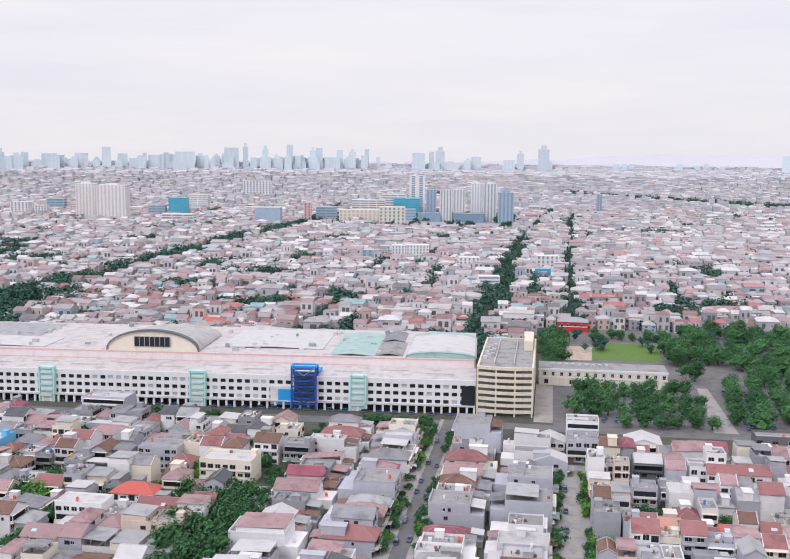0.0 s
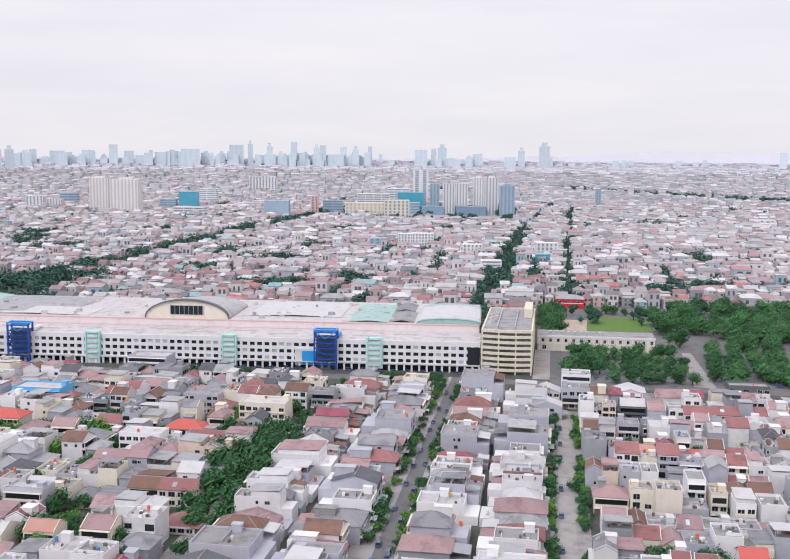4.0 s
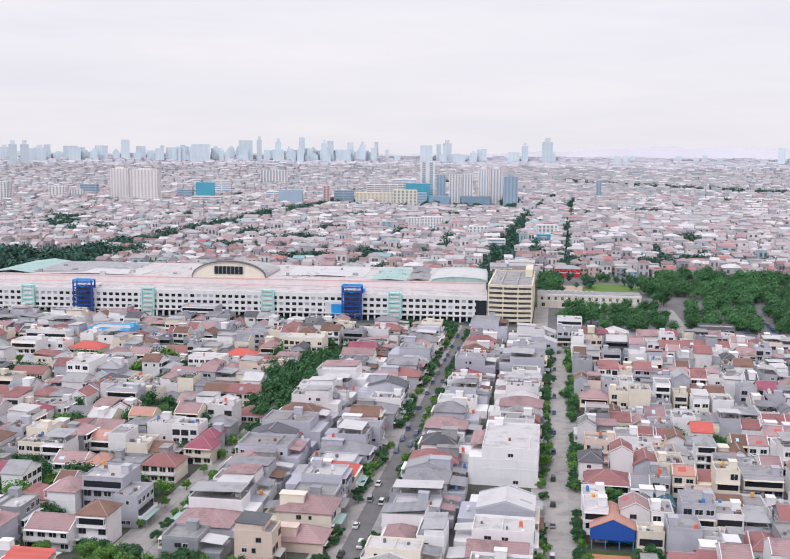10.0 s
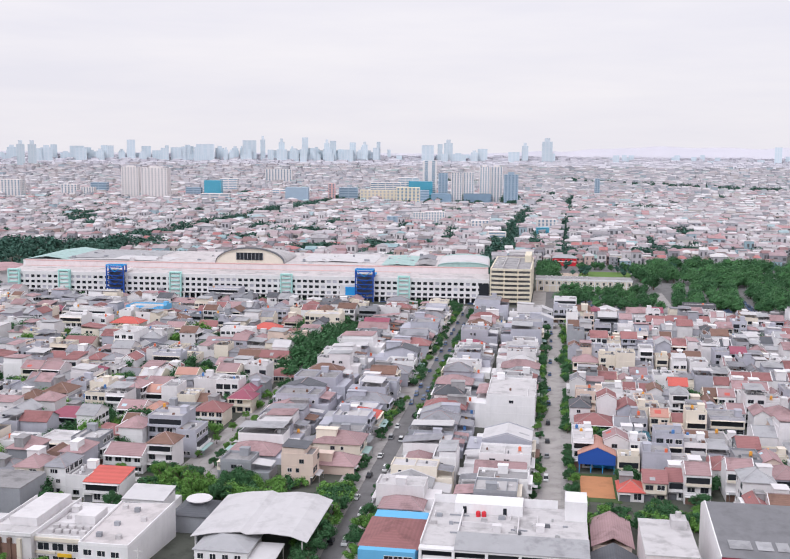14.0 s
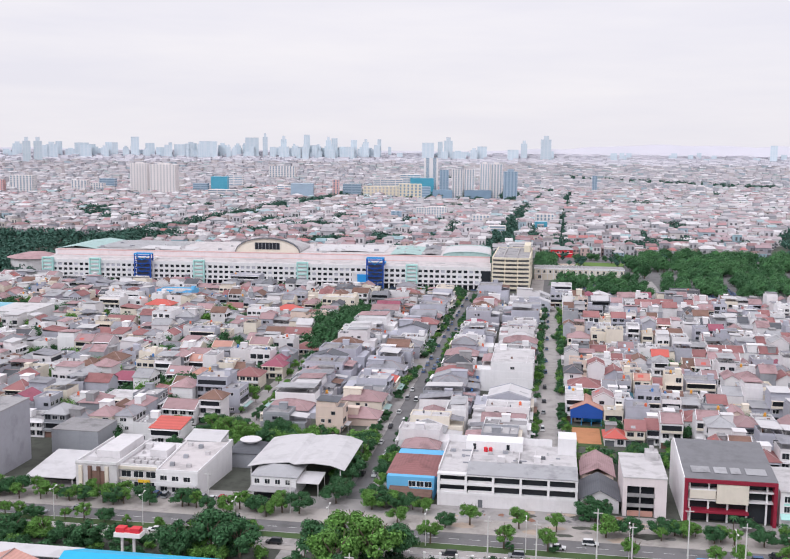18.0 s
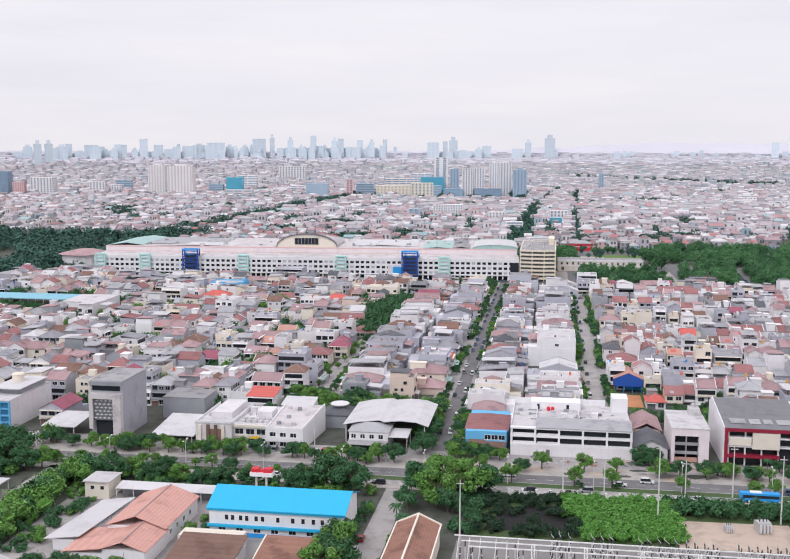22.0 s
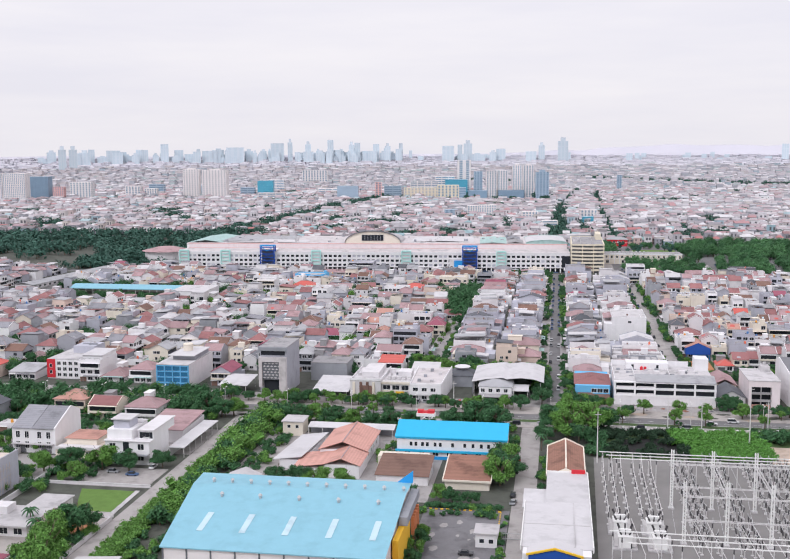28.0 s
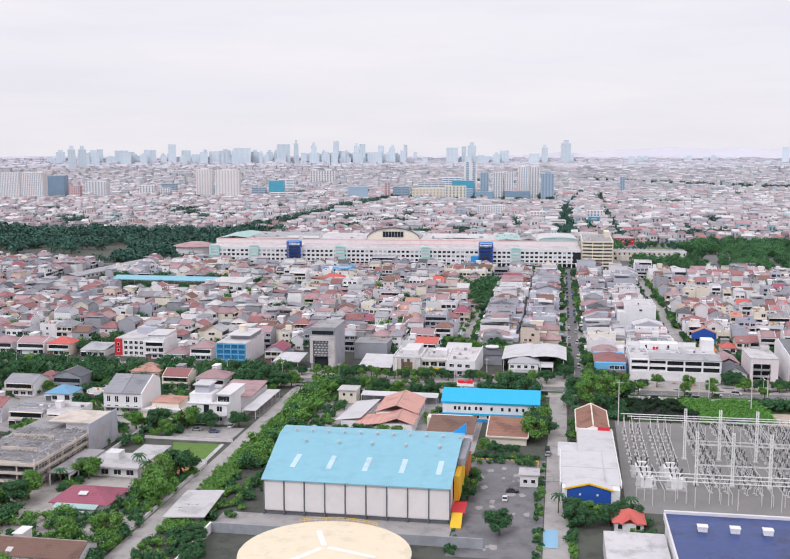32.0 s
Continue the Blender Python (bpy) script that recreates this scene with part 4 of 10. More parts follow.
# residential streets that run to the mall, with pavements
STREETS = [("A", 11.0, 79, 440, 6.0, "road_pale"), ("B", -49.0, 21, 508, 6.0, "asphalt"), ("C", -111.5, 72, 385, 5.0, "paving")]
for nm, sx, ya, yb, sw, mt in STREETS:
    street(f"road_{nm.lower()}", (sx, ya), (sx, yb), sw, 0.06, mt, "narrow pale residential street between the houses")
    for e in (-1, 1):
        street(f"pavement_{nm.lower()}_{'west' if e < 0 else 'east'}", (sx + e * (sw / 2 + 0.9), ya), (sx + e * (sw / 2 + 0.9), yb), 1.8, 0.16, "paving", "narrow pavement along a residential street", "pavement")
for nm, x0, x1, ya, yb in (("a", 1.5, 19.0, 76, 442), ("b", -60.5, -38.5, 30, 500), ("c", -119.0, -102.0, 72, 390)):
    flat(f"front_yards_{nm}", [(x0, ya), (x1, ya), (x1, yb), (x0, yb)], 0.035, "paving", "paved front yards along a residential street", "yard")
# the boulevard with its median and verges
flat("boulevard_far_lane", [(-420, 4.8), (260, 4.8), (260, 13.7), (-420, 13.7)], 0.06, "asphalt", "far carriageway of a wide asphalt boulevard", "road")
flat("boulevard_near_lane", [(-420, -4.6), (260, -4.6), (260, 0.6), (-420, 0.6)], 0.06, "road_pale", "near carriageway of a wide asphalt boulevard", "road")
flat("median", [(-420, 0.6), (260, 0.6), (260, 4.8), (-420, 4.8)], 0.2, "grass", "raised grass median between two carriageways", "median")
for e, y in (("far", 4.8), ("near", 0.4)):
    flat(f"kerb_{e}", [(-420, y), (260, y), (260, y + 0.2), (-420, y + 0.2)], 0.24, "concrete_pale", "pale concrete kerb along the median", "kerb")
for e, y in (("far", 9.25), ("near", -2.0)):     # dashed lane line
    s = Shape()
    for i in range(110):
        s.box(-418 + i * 6.0, y - 0.07, 0.062, -415 + i * 6.0, y + 0.07, 0.068)
    tagged(part(f"lane_line_{e}", s, "paint_white"), "dashed white lane line on the boulevard", "marking", kind="structure")
flat("verge_far", [(-420, 13.7), (260, 13.7), (260, 25.5), (-420, 25.5)], 0.18, "dusty_paving", "dusty paved verge with street trees along the boulevard", "verge")
flat("forecourt", [(-420, 25.5), (260, 25.5), (260, 36), (-420, 36)], 0.14, "paving", "paved forecourts in front of the boulevard buildings", "pavement")
flat("pavement_near", [(-172, -7.4), (260, -7.4), (260, -4.6), (-172, -4.6)], 0.2, "dusty_paving", "pavement with a white fence along the boulevard", "pavement")
# the road in front of the mall
flat("mall_road", [(-620, 494), (-405, 494), (-405, 486), (-36, 508), (260, 508), (260, 496), (-36, 496), (-405, 474), (-620, 482)], 0.07, "asphalt", "asphalt road in front of the shopping mall", "road")
# the side road south of the boulevard and the access road to the factory yard
street("side_road", (-178.5, -2), (-176.5, -330), 7.2, 0.06, "road_pale", "narrow asphalt side road beside a hedge")
street("access_road", (-57.5, -4), (-57.5, -330), 7.5, 0.06, "road_pale", "concrete access road into the factory yard")
flat("factory_yard", [(-88, -196), (-61.6, -196), (-61.6, -104), (-88, -104)], 0.05, "asphalt_worn", "grey asphalt yard with pale worn patches", "yard")
flat("substation_yard", [(-36, -153), (130, -153), (130, -44), (-34, -44)], 0.10, "gravel", "grey gravel yard of an electrical substation", "yard")

rg = random.Random(21)
for i in range(26):                     # pale worn patches on the yard
    x, y, a = rg.uniform(-85, -65), rg.uniform(-190, -112), rg.uniform(0.5, 1.7)
    n = rg.randint(6, 9)
    flat("yard_patch", [(x + a * rg.uniform(0.6, 1.3) * math.cos(6.283 * k / n), y + 1.5 * a * rg.uniform(0.6, 1.3) * math.sin(6.283 * k / n)) for k in range(n)], 0.056 + 0.0004 * i, "paving", "pale worn patch on the asphalt yard", "patch", 0.004)

# ---- the shopping mall ----
def make_mall():
    mall = thing("shopping_mall", -37, 523, 0, 3.7, "long white shopping mall with blue stair towers and an arched roof", "mall")
    L0, H = -369.0, 17.4
    pitch, ww, wh = 4.5, 2.9, 2.1
    # bodies behind the front
    part("body", Shape().box(L0, 0.9, 0, 0, 27, H - 0.4).box(L0, 27.3, 0, -1, 112, 23.4), "wall_pale", mall)
    front, n = Shape(), int(-L0 / pitch)
    sills = (4.9, 9.0, 13.1)
    for a, b in ((4.0, sills[0]), (sills[0] + wh, sills[1]), (sills[1] + wh, sills[2]), (sills[2] + wh, H + 0.6)):
        front.box(L0, 0.0, a, 0, 0.88, b)
    for i in range(n + 1):
        x = -i * pitch
        for s in sills:
            front.box(max(L0, x - (pitch - ww) / 2), 0.02, s, min(0, x + (pitch - ww) / 2), 0.86, s + wh)
    part("front_wall", front, "wall_white", mall)
    pane = Shape().box(-ww / 2, 0.62, 0, ww / 2, 0.86, wh).mesh("window", ("glass",))
    closed = Shape().box(-ww / 2, 0.5, 0, ww / 2, 0.86, wh).mesh("window", ("wall_lilac",))
    rg = random.Random(5)
    for i in range(n):
        x = -(i + 0.5) * pitch
        for k, s in enumerate(sills):
            put(mall, "window", closed if (rg.random() < 0.12 or (k == 2 and i > 24 and i % 9 > 5)) else pane, x, 0, s)
    # the arcade at street level
    for i in range(0, n + 1):
        put(mall, "pier", shared("mall_pier", lambda: Shape().box(-0.55, -2.2, 0, 0.55, -1.2, 4.0).mesh("pier", ("wall_white",))), -i * pitch + (0.6 if i == 0 else 0) * -1)
    part("arcade_roof", Shape().box(L0, -2.6, 4.0, 0, 0.0, 4.5), "concrete_pale", mall)
    bay = Shape().box(-2.2, 0.5, 0, 2.2, 0.88, 3.9).mesh("shop_front", ("glass",))
    for i in range(n):
        put(mall, "shop_front", bay, -(i + 0.5) * pitch)
    part("terrace_roof", Shape().slope(L0, 0.9, 0, 27, H - 0.3, H + 1.2, 0.3), "terrace_pink", mall)
    up = Shape().box(L0 + 2, 27, H, -1, 27.3, 23.8)
    for i in range(42):
        up.box(-2 - i * 8.8, 26.8, H + 1.2, -1.4 - i * 8.8, 27.0, 23.3)
    part("upper_wall", up, "wall_blush", mall)
    part("red_cornice", Shape().box(L0 + 2, 26.7, 23.0, -1, 27.4, 23.7).box(L0 + 2, 26.75, 18.9, -60, 27, 19.2), "paint_pink", mall, "faded red painted cornice")
    part("roof", Shape().box(L0, 27.4, 23.42, -1, 112, 23.6), "terrace_pink", mall)
    for x0, y0, x1, y1, z, mt in ((-83, 30, -58, 98, 1.0, "roof_teal"), (-362, 40, -270, 105, 0.9, "roof_tin"), (-150, 45, -90, 100, 0.9, "roof_white"), (-330, 32, -252, 60, 0.7, "roof_white"), (-57, 32, -42, 70, 1.3, "concrete"), (-57, 74, -44, 104, 1.6, "roof_grey"), (-368, 32, -335, 108, 2.2, "roof_teal")):
        part("sheet_roof", Shape().gable(x0, y0, x1, y1, 23.7, z, "y", 0.3), mt, mall)
    # the shallow vault over the hall at one end
    v = Shape()
    for i in range(10):
        a0, a1 = math.pi * i / 10, math.pi * (i + 1) / 10
        xa, xb = -20 - 20 * math.cos(a0), -20 - 20 * math.cos(a1)
        za, zb = 23.6 + 3.4 * math.sin(a0) ** 0.8, 23.6 + 3.4 * math.sin(a1) ** 0.8
        v.face([(xa, 29, za), (xb, 29, zb), (xb, 92, zb), (xa, 92, za)], 0)
        v.face([(xa, 29, 23.6), (xb, 29, 23.6), (xb, 29, zb), (xa, 29, za)], 1)
        v.face([(xa, 28.4, za + 0.1), (xb, 28.4, zb + 0.1), (xb, 33, zb + 0.1), (xa, 33, za + 0.1)], 1)
        v.face([(xa, 86, za + 0.1), (xb, 86, zb + 0.1), (xb, 93, zb + 0.1), (xa, 93, za + 0.1)], 1)
    part("vault", v, ("roof_white", "roof_teal"), mall, "shallow white vaulted roof with green edges")
    # the arched gable with its long window
    cx, hw, y0, rise = -186.0, 27.0, 28.5, 11.5
    g, rim, back = Shape(), Shape(), Shape()
    pts = [(cx + hw * math.cos(math.pi * i / 24), 23.6 + rise * math.sin(math.pi * i / 24)) for i in range(25)]
    pts = [(x, z) for x, z in pts]
    for (xa, za), (xb, zb) in zip(pts, pts[1:]):
        g.face([(xa, y0, 23.6), (xa, y0, za), (xb, y0, zb), (xb, y0, 23.6)])
        rim.solid([(xa, y0 - 1.2, za), (xb, y0 - 1.2, zb), (xb, y0 + 2.5, zb), (xa, y0 + 2.5, za), (xa, y0 - 1.2, za + 0.9), (xb, y0 - 1.2, zb + 0.9), (xb, y0 + 2.5, zb + 0.9), (xa, y0 + 2.5, za + 0.9)],
                  [(0, 1, 2, 3), (4, 7, 6, 5), (0, 4, 5, 1), (2, 6, 7, 3)])
        back.face([(xa, y0 + 0.2, za + 0.3), (xb, y0 + 0.2, zb + 0.3), (xb, y0 + 52, zb * 0.55 + 11), (xa, y0 + 52, za * 0.55 + 11)])
    part("arched_gable", g, "wall_cream", mall)
    part("arch_rim", rim, "wall_dark", mall, "dark curved rim of the arched gable")
    part("arched_roof", back, "concrete_pale", mall)
    ga = part("arch_window", Shape().box(cx - 10.5, y0 - 0.5, 26.2, cx + 10.5, y0 + 0.1, 31.8), "glass", mall)
    for i in range(8):
        part("mullion", shared("mull", lambda: Shape().box(-0.16, -0.2, 0, 0.16, 0.0, 5.6).mesh("mullion", ("wall_grey",))), None, ga).matrix_basis = pose(cx - 10.5 + i * 3, y0 - 0.5, 26.2)
    # stair towers
    for tx in (-92.0, -282.0):
        w, d, h = 14.0, 4.6, 23.6
        # the dark block paints the shaded inside of the open frame
        tw = part("stair_tower", Shape().box(tx - w / 2 + 0.9, -0.9, 0, tx + w / 2 - 0.9, 2.2, h - 3.6), "wall_dark", mall, "blue open stair tower with braced frame")
        f = Shape()
        for q in (-w / 2, w / 2 - 0.9):
            f.box(tx + q, -d, 0, tx + q + 0.9, -d + 1.0, h).box(tx + q, 1.4, 0, tx + q + 0.9, 2.4, h)
        part("column_frame", f, "paint_blue", tw)
        for k in range(7):
            z = 3.0 + k * 3.2
            part("landing", Shape().box(tx - w / 2 + 1.2, -d + 0.1, z, tx + w / 2 - 1.2, 0.5, z + 0.55), "paint_blue", tw)
        for k in range(4):
            za, zb = (4.0 + k * 5.0, 8.6 + k * 5.0)
            part("brace", Shape().beam((tx - w / 2 + 0.6, -d - 0.1, zb), (tx, -d - 0.1, za), 0.5).beam((tx, -d - 0.1, za), (tx + w / 2 - 0.6, -d - 0.1, zb), 0.5), "paint_sky" if k == 3 else "paint_blue", tw)
        part("top_frame", Shape().box(tx - w / 2, -d, h, tx + w / 2, -d + 1, h + 0.8).box(tx - w / 2, 1.4, h, tx + w / 2, 2.4, h + 0.8).box(tx - w / 2, -d + 1, h, tx - w / 2 + 1, 1.4, h + 0.8)
             .box(tx + w / 2 - 1, -d + 1, h, tx + w / 2, 1.4, h + 0.8), "paint_sky", tw)
        part("side_frame", Shape().box(tx + w / 2 - 1.5, 2.45, 18.9, tx + w / 2 + 0.3, 14, 20.2), "paint_sky" if tx > -100 else "paint_white", tw)
    for tx in (-63.0, -151.0, -236.0, -323.0, -363.0):
        w, h = 9.0, 19.6
        tw = part("stair_tower", Shape().box(tx - w / 2 + 0.8, -1.8, 0, tx + w / 2 - 0.8, 1.0, h - 1.6), "wall_pale", mall, "mint-green stair tower")
        part("column_frame", Shape().box(tx - w / 2, -2.6, 0, tx - w / 2 + 0.8, 1, h).box(tx + w / 2 - 0.8, -2.6, 0, tx + w / 2, 1, h).box(tx - w / 2 + 1.2, -2.6, h - 1.2, tx + w / 2 - 1.2, 1.0, h), "paint_mint", tw)
        for k in range(5):
            part("landing", Shape().box(tx - w / 2 + 1.2, -2.7, 3 + k * 3.2, tx + w / 2 - 1.2, -1.8, 4.0 + k * 3.2), "paint_mint", tw)
    part("billboard", Shape().box(-106.5, -1.6, 2.4, -98, -0.02, 10.6), "paint_sky", mall, "square light-blue billboard").data.materials[0] = M["paint_sky"]
    part("billboard_frame", Shape().box(-111, -0.8, 2.0, -98, -0.01, 12.0), "wall_pale", mall)
    part("end_glazing", Shape().box(-7.5, -0.6, 3.6, -0.3, -0.02, 15.0), "glass", mall, "dark glass corner of the front")
    # plant on the roof
    for i in range(46):
        x, y = rg.uniform(L0 + 6, -46), rg.uniform(30, 105)
        if abs(x - cx) < 32 and y < 85:
            continue
        w = rg.uniform(1.2, 4.0)
        part("plant_box", Shape().box(x, y, 23.6, x + w, y + rg.uniform(1.2, 3), 23.6 + rg.uniform(1.0, 2.4)), rg.choice(("steel", "concrete_pale", "roof_white", "wall_grey")), mall)
    for i in range(14):
        x = -12 - i * 25.0
        part("roof_pipe", Shape().beam((x, 12 + 6 * (i % 2), H + 1.2), (x - 16, 12 + 6 * (i % 2), H + 1.2), 0.35), "steel", mall)
    # low red-roofed pavilion at the far end
    pv = thing("pavilion", -437, 548, 0, 3.7, "low round pavilion with a faded red roof beside the mall", "pavilion")
    part("wall", Shape().ring(0, 0, 0, 14, 21, 21, 20), "wall_pale", pv)
    part("roof", Shape().ring(0, 0, 14, 17.5, 24, 9, 20), "roof_pink", pv)


make_mall()


def make_parking():
    p = thing("parking_garage", -21.5, 520, 0, 0, "cream multi-storey car park with open decks beside the mall", "car park")
    W, D, N, fh = 15.0, 86.0, 8, 3.3
    # solid charcoal block standing in for the shade between the decks
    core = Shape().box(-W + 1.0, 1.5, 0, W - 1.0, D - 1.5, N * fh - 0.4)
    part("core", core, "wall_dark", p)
    for k in range(1, N + 1):
        s = Shape()
        z = k * fh
        # the front is folded in shallow bays
        for a, b, ya, yb in ((-W, -W / 3, 0.9, -0.9), (-W / 3, W / 3, -0.9, -0.9), (W / 3, W, -0.9, 0.9)):
            s.solid([(a, ya, z - 1.35), (b, yb, z - 1.35), (b, yb + 1.2, z - 1.35), (a, ya + 1.2, z - 1.35), (a, ya, z + 0.25), (b, yb, z + 0.25), (b, yb + 1.2, z + 0.25), (a, ya + 1.2, z + 0.25)],
                    [(0, 3, 2, 1), (4, 5, 6, 7), (0, 1, 5, 4), (1, 2, 6, 5), (2, 3, 7, 6), (3, 0, 4, 7)])
        s.box(-W, 2.1, z - 1.35, -W + 1, D, z + 0.25).box(W - 1, 2.1, z - 1.35, W, D, z + 0.25).box(-W + 1, D - 1, z - 1.35, W - 1, D, z + 0.25)
        part("parapet", s, "parking_cream", p)
    for x in (-W + 0.2, -W / 3, W / 3, W - 0.9):
        part("column", Shape().box(x - 0.1, 0.5 if abs(x) > 8 else -0.4, 0, x + 0.7, 1.4, N * fh), "parking_cream", p)
    part("top_deck", Shape().box(-W + 1, 1.6, N * fh - 0.35, W - 1, D - 1.2, N * fh - 0.2), "concrete", p)
    for x in (-6.5, 4.0):
        part("ramp_wall", Shape().box(x, 8, N * fh - 0.2, x + 0.5, D - 10, N * fh + 1.0), "concrete_pale", p)
    for i in range(9):
        part("deck_shed", Shape().box(-13 + (i % 3) * 1.8, 22 + i * 4.4, N * fh - 0.2, -11 + (i % 3) * 1.8, 24.6 + i * 4.4, N * fh + 1.4), "concrete_pale", p)
    part("stair_head", Shape().box(8.5, 50, N * fh - 0.2, 13.5, D - 4, N * fh + 5.2), "parking_cream", p)
    low = thing("low_building", 33, 598, 0, 0.6, "long low cream building with a row of windows beside the park", "building")
    part("wall", Shape().box(-37.5, 0, 0, 38, 21, 10), "wall_cream", low)
    part("roof", Shape().box(-37.7, -0.2, 10, 38.2, 21.2, 10.4), "concrete", low)
    part("cornice", Shape().box(-37.9, -0.5, 9.2, 38.4, -0.02, 10.5).box(-37.9, -0.4, 5.0, 38.4, -0.02, 5.4), "wall_white", low)
    for i in range(15):
        window(low, -34 + i * 5.0, 0, 6.1, 1.6, 2.2)
        if i % 3 == 0:
            window(low, -33 + i * 5.0, 0, 1.2, 2.4, 2.6)
        part("pilaster", Shape().box(-36.6 + i * 5.0, -0.3, 0, -36.0 + i * 5.0, -0.01, 9.2), "wall_white", low)
    for i in range(9):
        part("roof_tank", Shape().box(-30 + i * 4, 8, 10.4, -28.2 + i * 4, 11, 11.8), "steel", low)


make_parking()

# ---- the housing between the boulevard and the mall: houses placed one by one to fit the camera's view ----
house(26.9, 178.3, "s", 14.2, 14.0, 2, "hip", "wall_pale", "roof_red", 100)
house(25.9, 213.8, "s", 11.3, 12.0, 3, "flat", "wall_peach", "concrete", 101)
house(26.5, 273.5, "s", 8.7, 11.0, 2, "gable", "wall_white", "roof_pink", 102)
house(37.1, 159.1, "s", 7.2, 10.0, 2, "hip", "wall_pale", "roof_dark", 103)
house(43.5, 160.3, "s", 5.5, 10.0, 2, "hip", "wall_pale", "roof_petrol", 104)
house(37.0, 133.2, "s", 7.5, 9.0, 2, "flat", "wall_cream", "concrete", 105)
house(36.3, 110.5, "s", 8.0, 10.0, 1, "hip", "wall_pale", "roof_bright", 106)
house(43.8, 111.7, "s", 7.3, 11.0, 2, "gable", "wall_cream", "roof_red", 107)
house(51.1, 114.8, "s", 6.2, 11.0, 2, "gable", "wall_white", "roof_red", 108)
house(57.0, 111.3, "s", 8.3, 12.0, 3, "gable", "wall_white", "roof_pink", 109)
house(70.9, 116.3, "s", 8.8, 11.0, 3, "gable", "wall_white", "roof_pink", 110)
house(77.2, 111.9, "s", 6.3, 10.0, 2, "gable", "wall_cream", "roof_brown", 111)
house(51.3, 143.7, "s", 9.6, 12.0, 4, "flat", "wall_lilac", "concrete", 112)
house(65.1, 178.3, "s", 7.7, 10.0, 4, "flat", "wall_cream", "concrete", 113)
house(51.8, 181.6, "s", 7.5, 9.0, 3, "gable", "wall_cream", "roof_orange", 114)
house(59.9, 187.2, "s", 6.4, 9.0, 2, "gable", "wall_cream", "roof_red", 115)
house(65.0, 236.5, "s", 7.8, 10.0, 3, "gable", "wall_pale", "roof_bright", 116)
house(77.3, 183.4, "s", 13.0, 14.0, 3, "flat", "wall_lilac", "concrete", 117)
house(76.3, 221.7, "s", 4.6, 10.0, 2, "ridge", "wall_white", "roof_brown", 118)
house(85.0, 231.2, "s", 7.6, 10.0, 2, "gable", "wall_white", "roof_pink", 119)
house(91.6, 235.6, "s", 6.8, 10.0, 3, "gable", "wall_white", "roof_pink", 120)
house(99.1, 236.3, "s", 8.3, 10.0, 3, "gable", "wall_white", "roof_pink", 121)
house(44.2, 238.1, "s", 6.2, 10.0, 2, "gable", "wall_pale", "roof_red", 122)
house(51.7, 238.0, "s", 7.0, 10.0, 2, "gable", "wall_pale", "roof_red", 123)
house(3.6, 115.2, "e", 11.0, 23.1, 2, "ridge", "wall_pale", "roof_pink", 124)
house(-29.3, 119.1, "w", 13.0, 8.7, 3, "deck", "wall_white", "roof_tin", 125)
house(-38.6, 123.3, "w", 12.0, 7.7, 2, "hip", "wall_white", "roof_pink", 126)
house(3.6, 146.9, "e", 15.0, 23.1, 3, "gable", "wall_lilac", "roof_white", 127)
house(3.6, 205.6, "e", 33.0, 24.1, 4, "flat", "wall_white", "concrete_pale", 128)
house(3.0, 164.0, "e", 17.0, 21.0, 1, "gable", "wall_white", "roof_white", 182)
house(-41.8, 176.0, "w", 13.0, 21.8, 2, "hip", "wall_lilac", "roof_grey", 129)
house(-41.8, 197.5, "w", 11.0, 21.8, 2, "hip", "wall_lilac", "roof_red", 130)
house(-41.8, 242.7, "w", 12.0, 21.8, 2, "hip", "wall_grey", "roof_pink", 131)
house(-41.8, 283.2, "w", 12.0, 21.8, 2, "flat", "wall_white", "concrete_pale", 132)
house(3.6, 282.1, "e", 12.0, 23.1, 2, "hip", "wall_pale", "roof_pink", 133)
house(3.6, 368.2, "e", 14.0, 23.1, 3, "deck", "wall_lilac", "roof_tin", 135)
house(-41.8, 406.7, "w", 13.0, 21.8, 2, "ridge", "wall_pale", "roof_pink", 136)
house(3.6, 399.0, "e", 15.0, 23.1, 3, "flat", "wall_lilac", "concrete", 137)
house(-41.8, 463.0, "w", 18.0, 21.8, 4, "flat", "wall_lilac", "concrete", 138)
house(10.1, 430.2, "e", 12.0, 14.9, 2, "gable", "wall_lilac", "roof_white", 139)
house(17.0, 446.4, "s", 14.1, 14.0, 3, "flat", "wall_lilac", "roof_white", 140)
house(2.2, 455.0, "s", 14.0, 18.0, 2, "ridge", "wall_white", "roof_white", 441)
house(17.6, 467.5, "s", 15.0, 18.0, 4, "flat", "wall_white", "roof_white", 442)
house(45.0, 456.5, "s", 16.0, 20.0, 2, "ridge", "wall_white", "roof_white", 443)
house(31.5, 404.7, "s", 6.2, 10.0, 4, "flat", "wall_peach", "concrete", 141)
house(43.3, 418.7, "s", 12.4, 12.0, 3, "gable", "wall_dark", "roof_white", 142)
house(63.4, 415.5, "s", 7.5, 12.0, 3, "flat", "wall_white", "concrete", 143)
house(72.4, 408.1, "s", 12.6, 12.0, 3, "gable", "wall_white", "roof_red", 144)
house(84.9, 409.7, "s", 12.1, 12.0, 3, "gable", "wall_white", "roof_red", 145)
house(26.7, 295.8, "s", 12.4, 11.0, 2, "hip", "wall_cream", "roof_pink", 147)
house(37.3, 294.2, "s", 8.2, 11.0, 3, "flat", "wall_cream", "concrete", 148)
house(-104.5, 321.6, "w", 14.0, 23.5, 3, "deck", "wall_white", "roof_pink", 149)
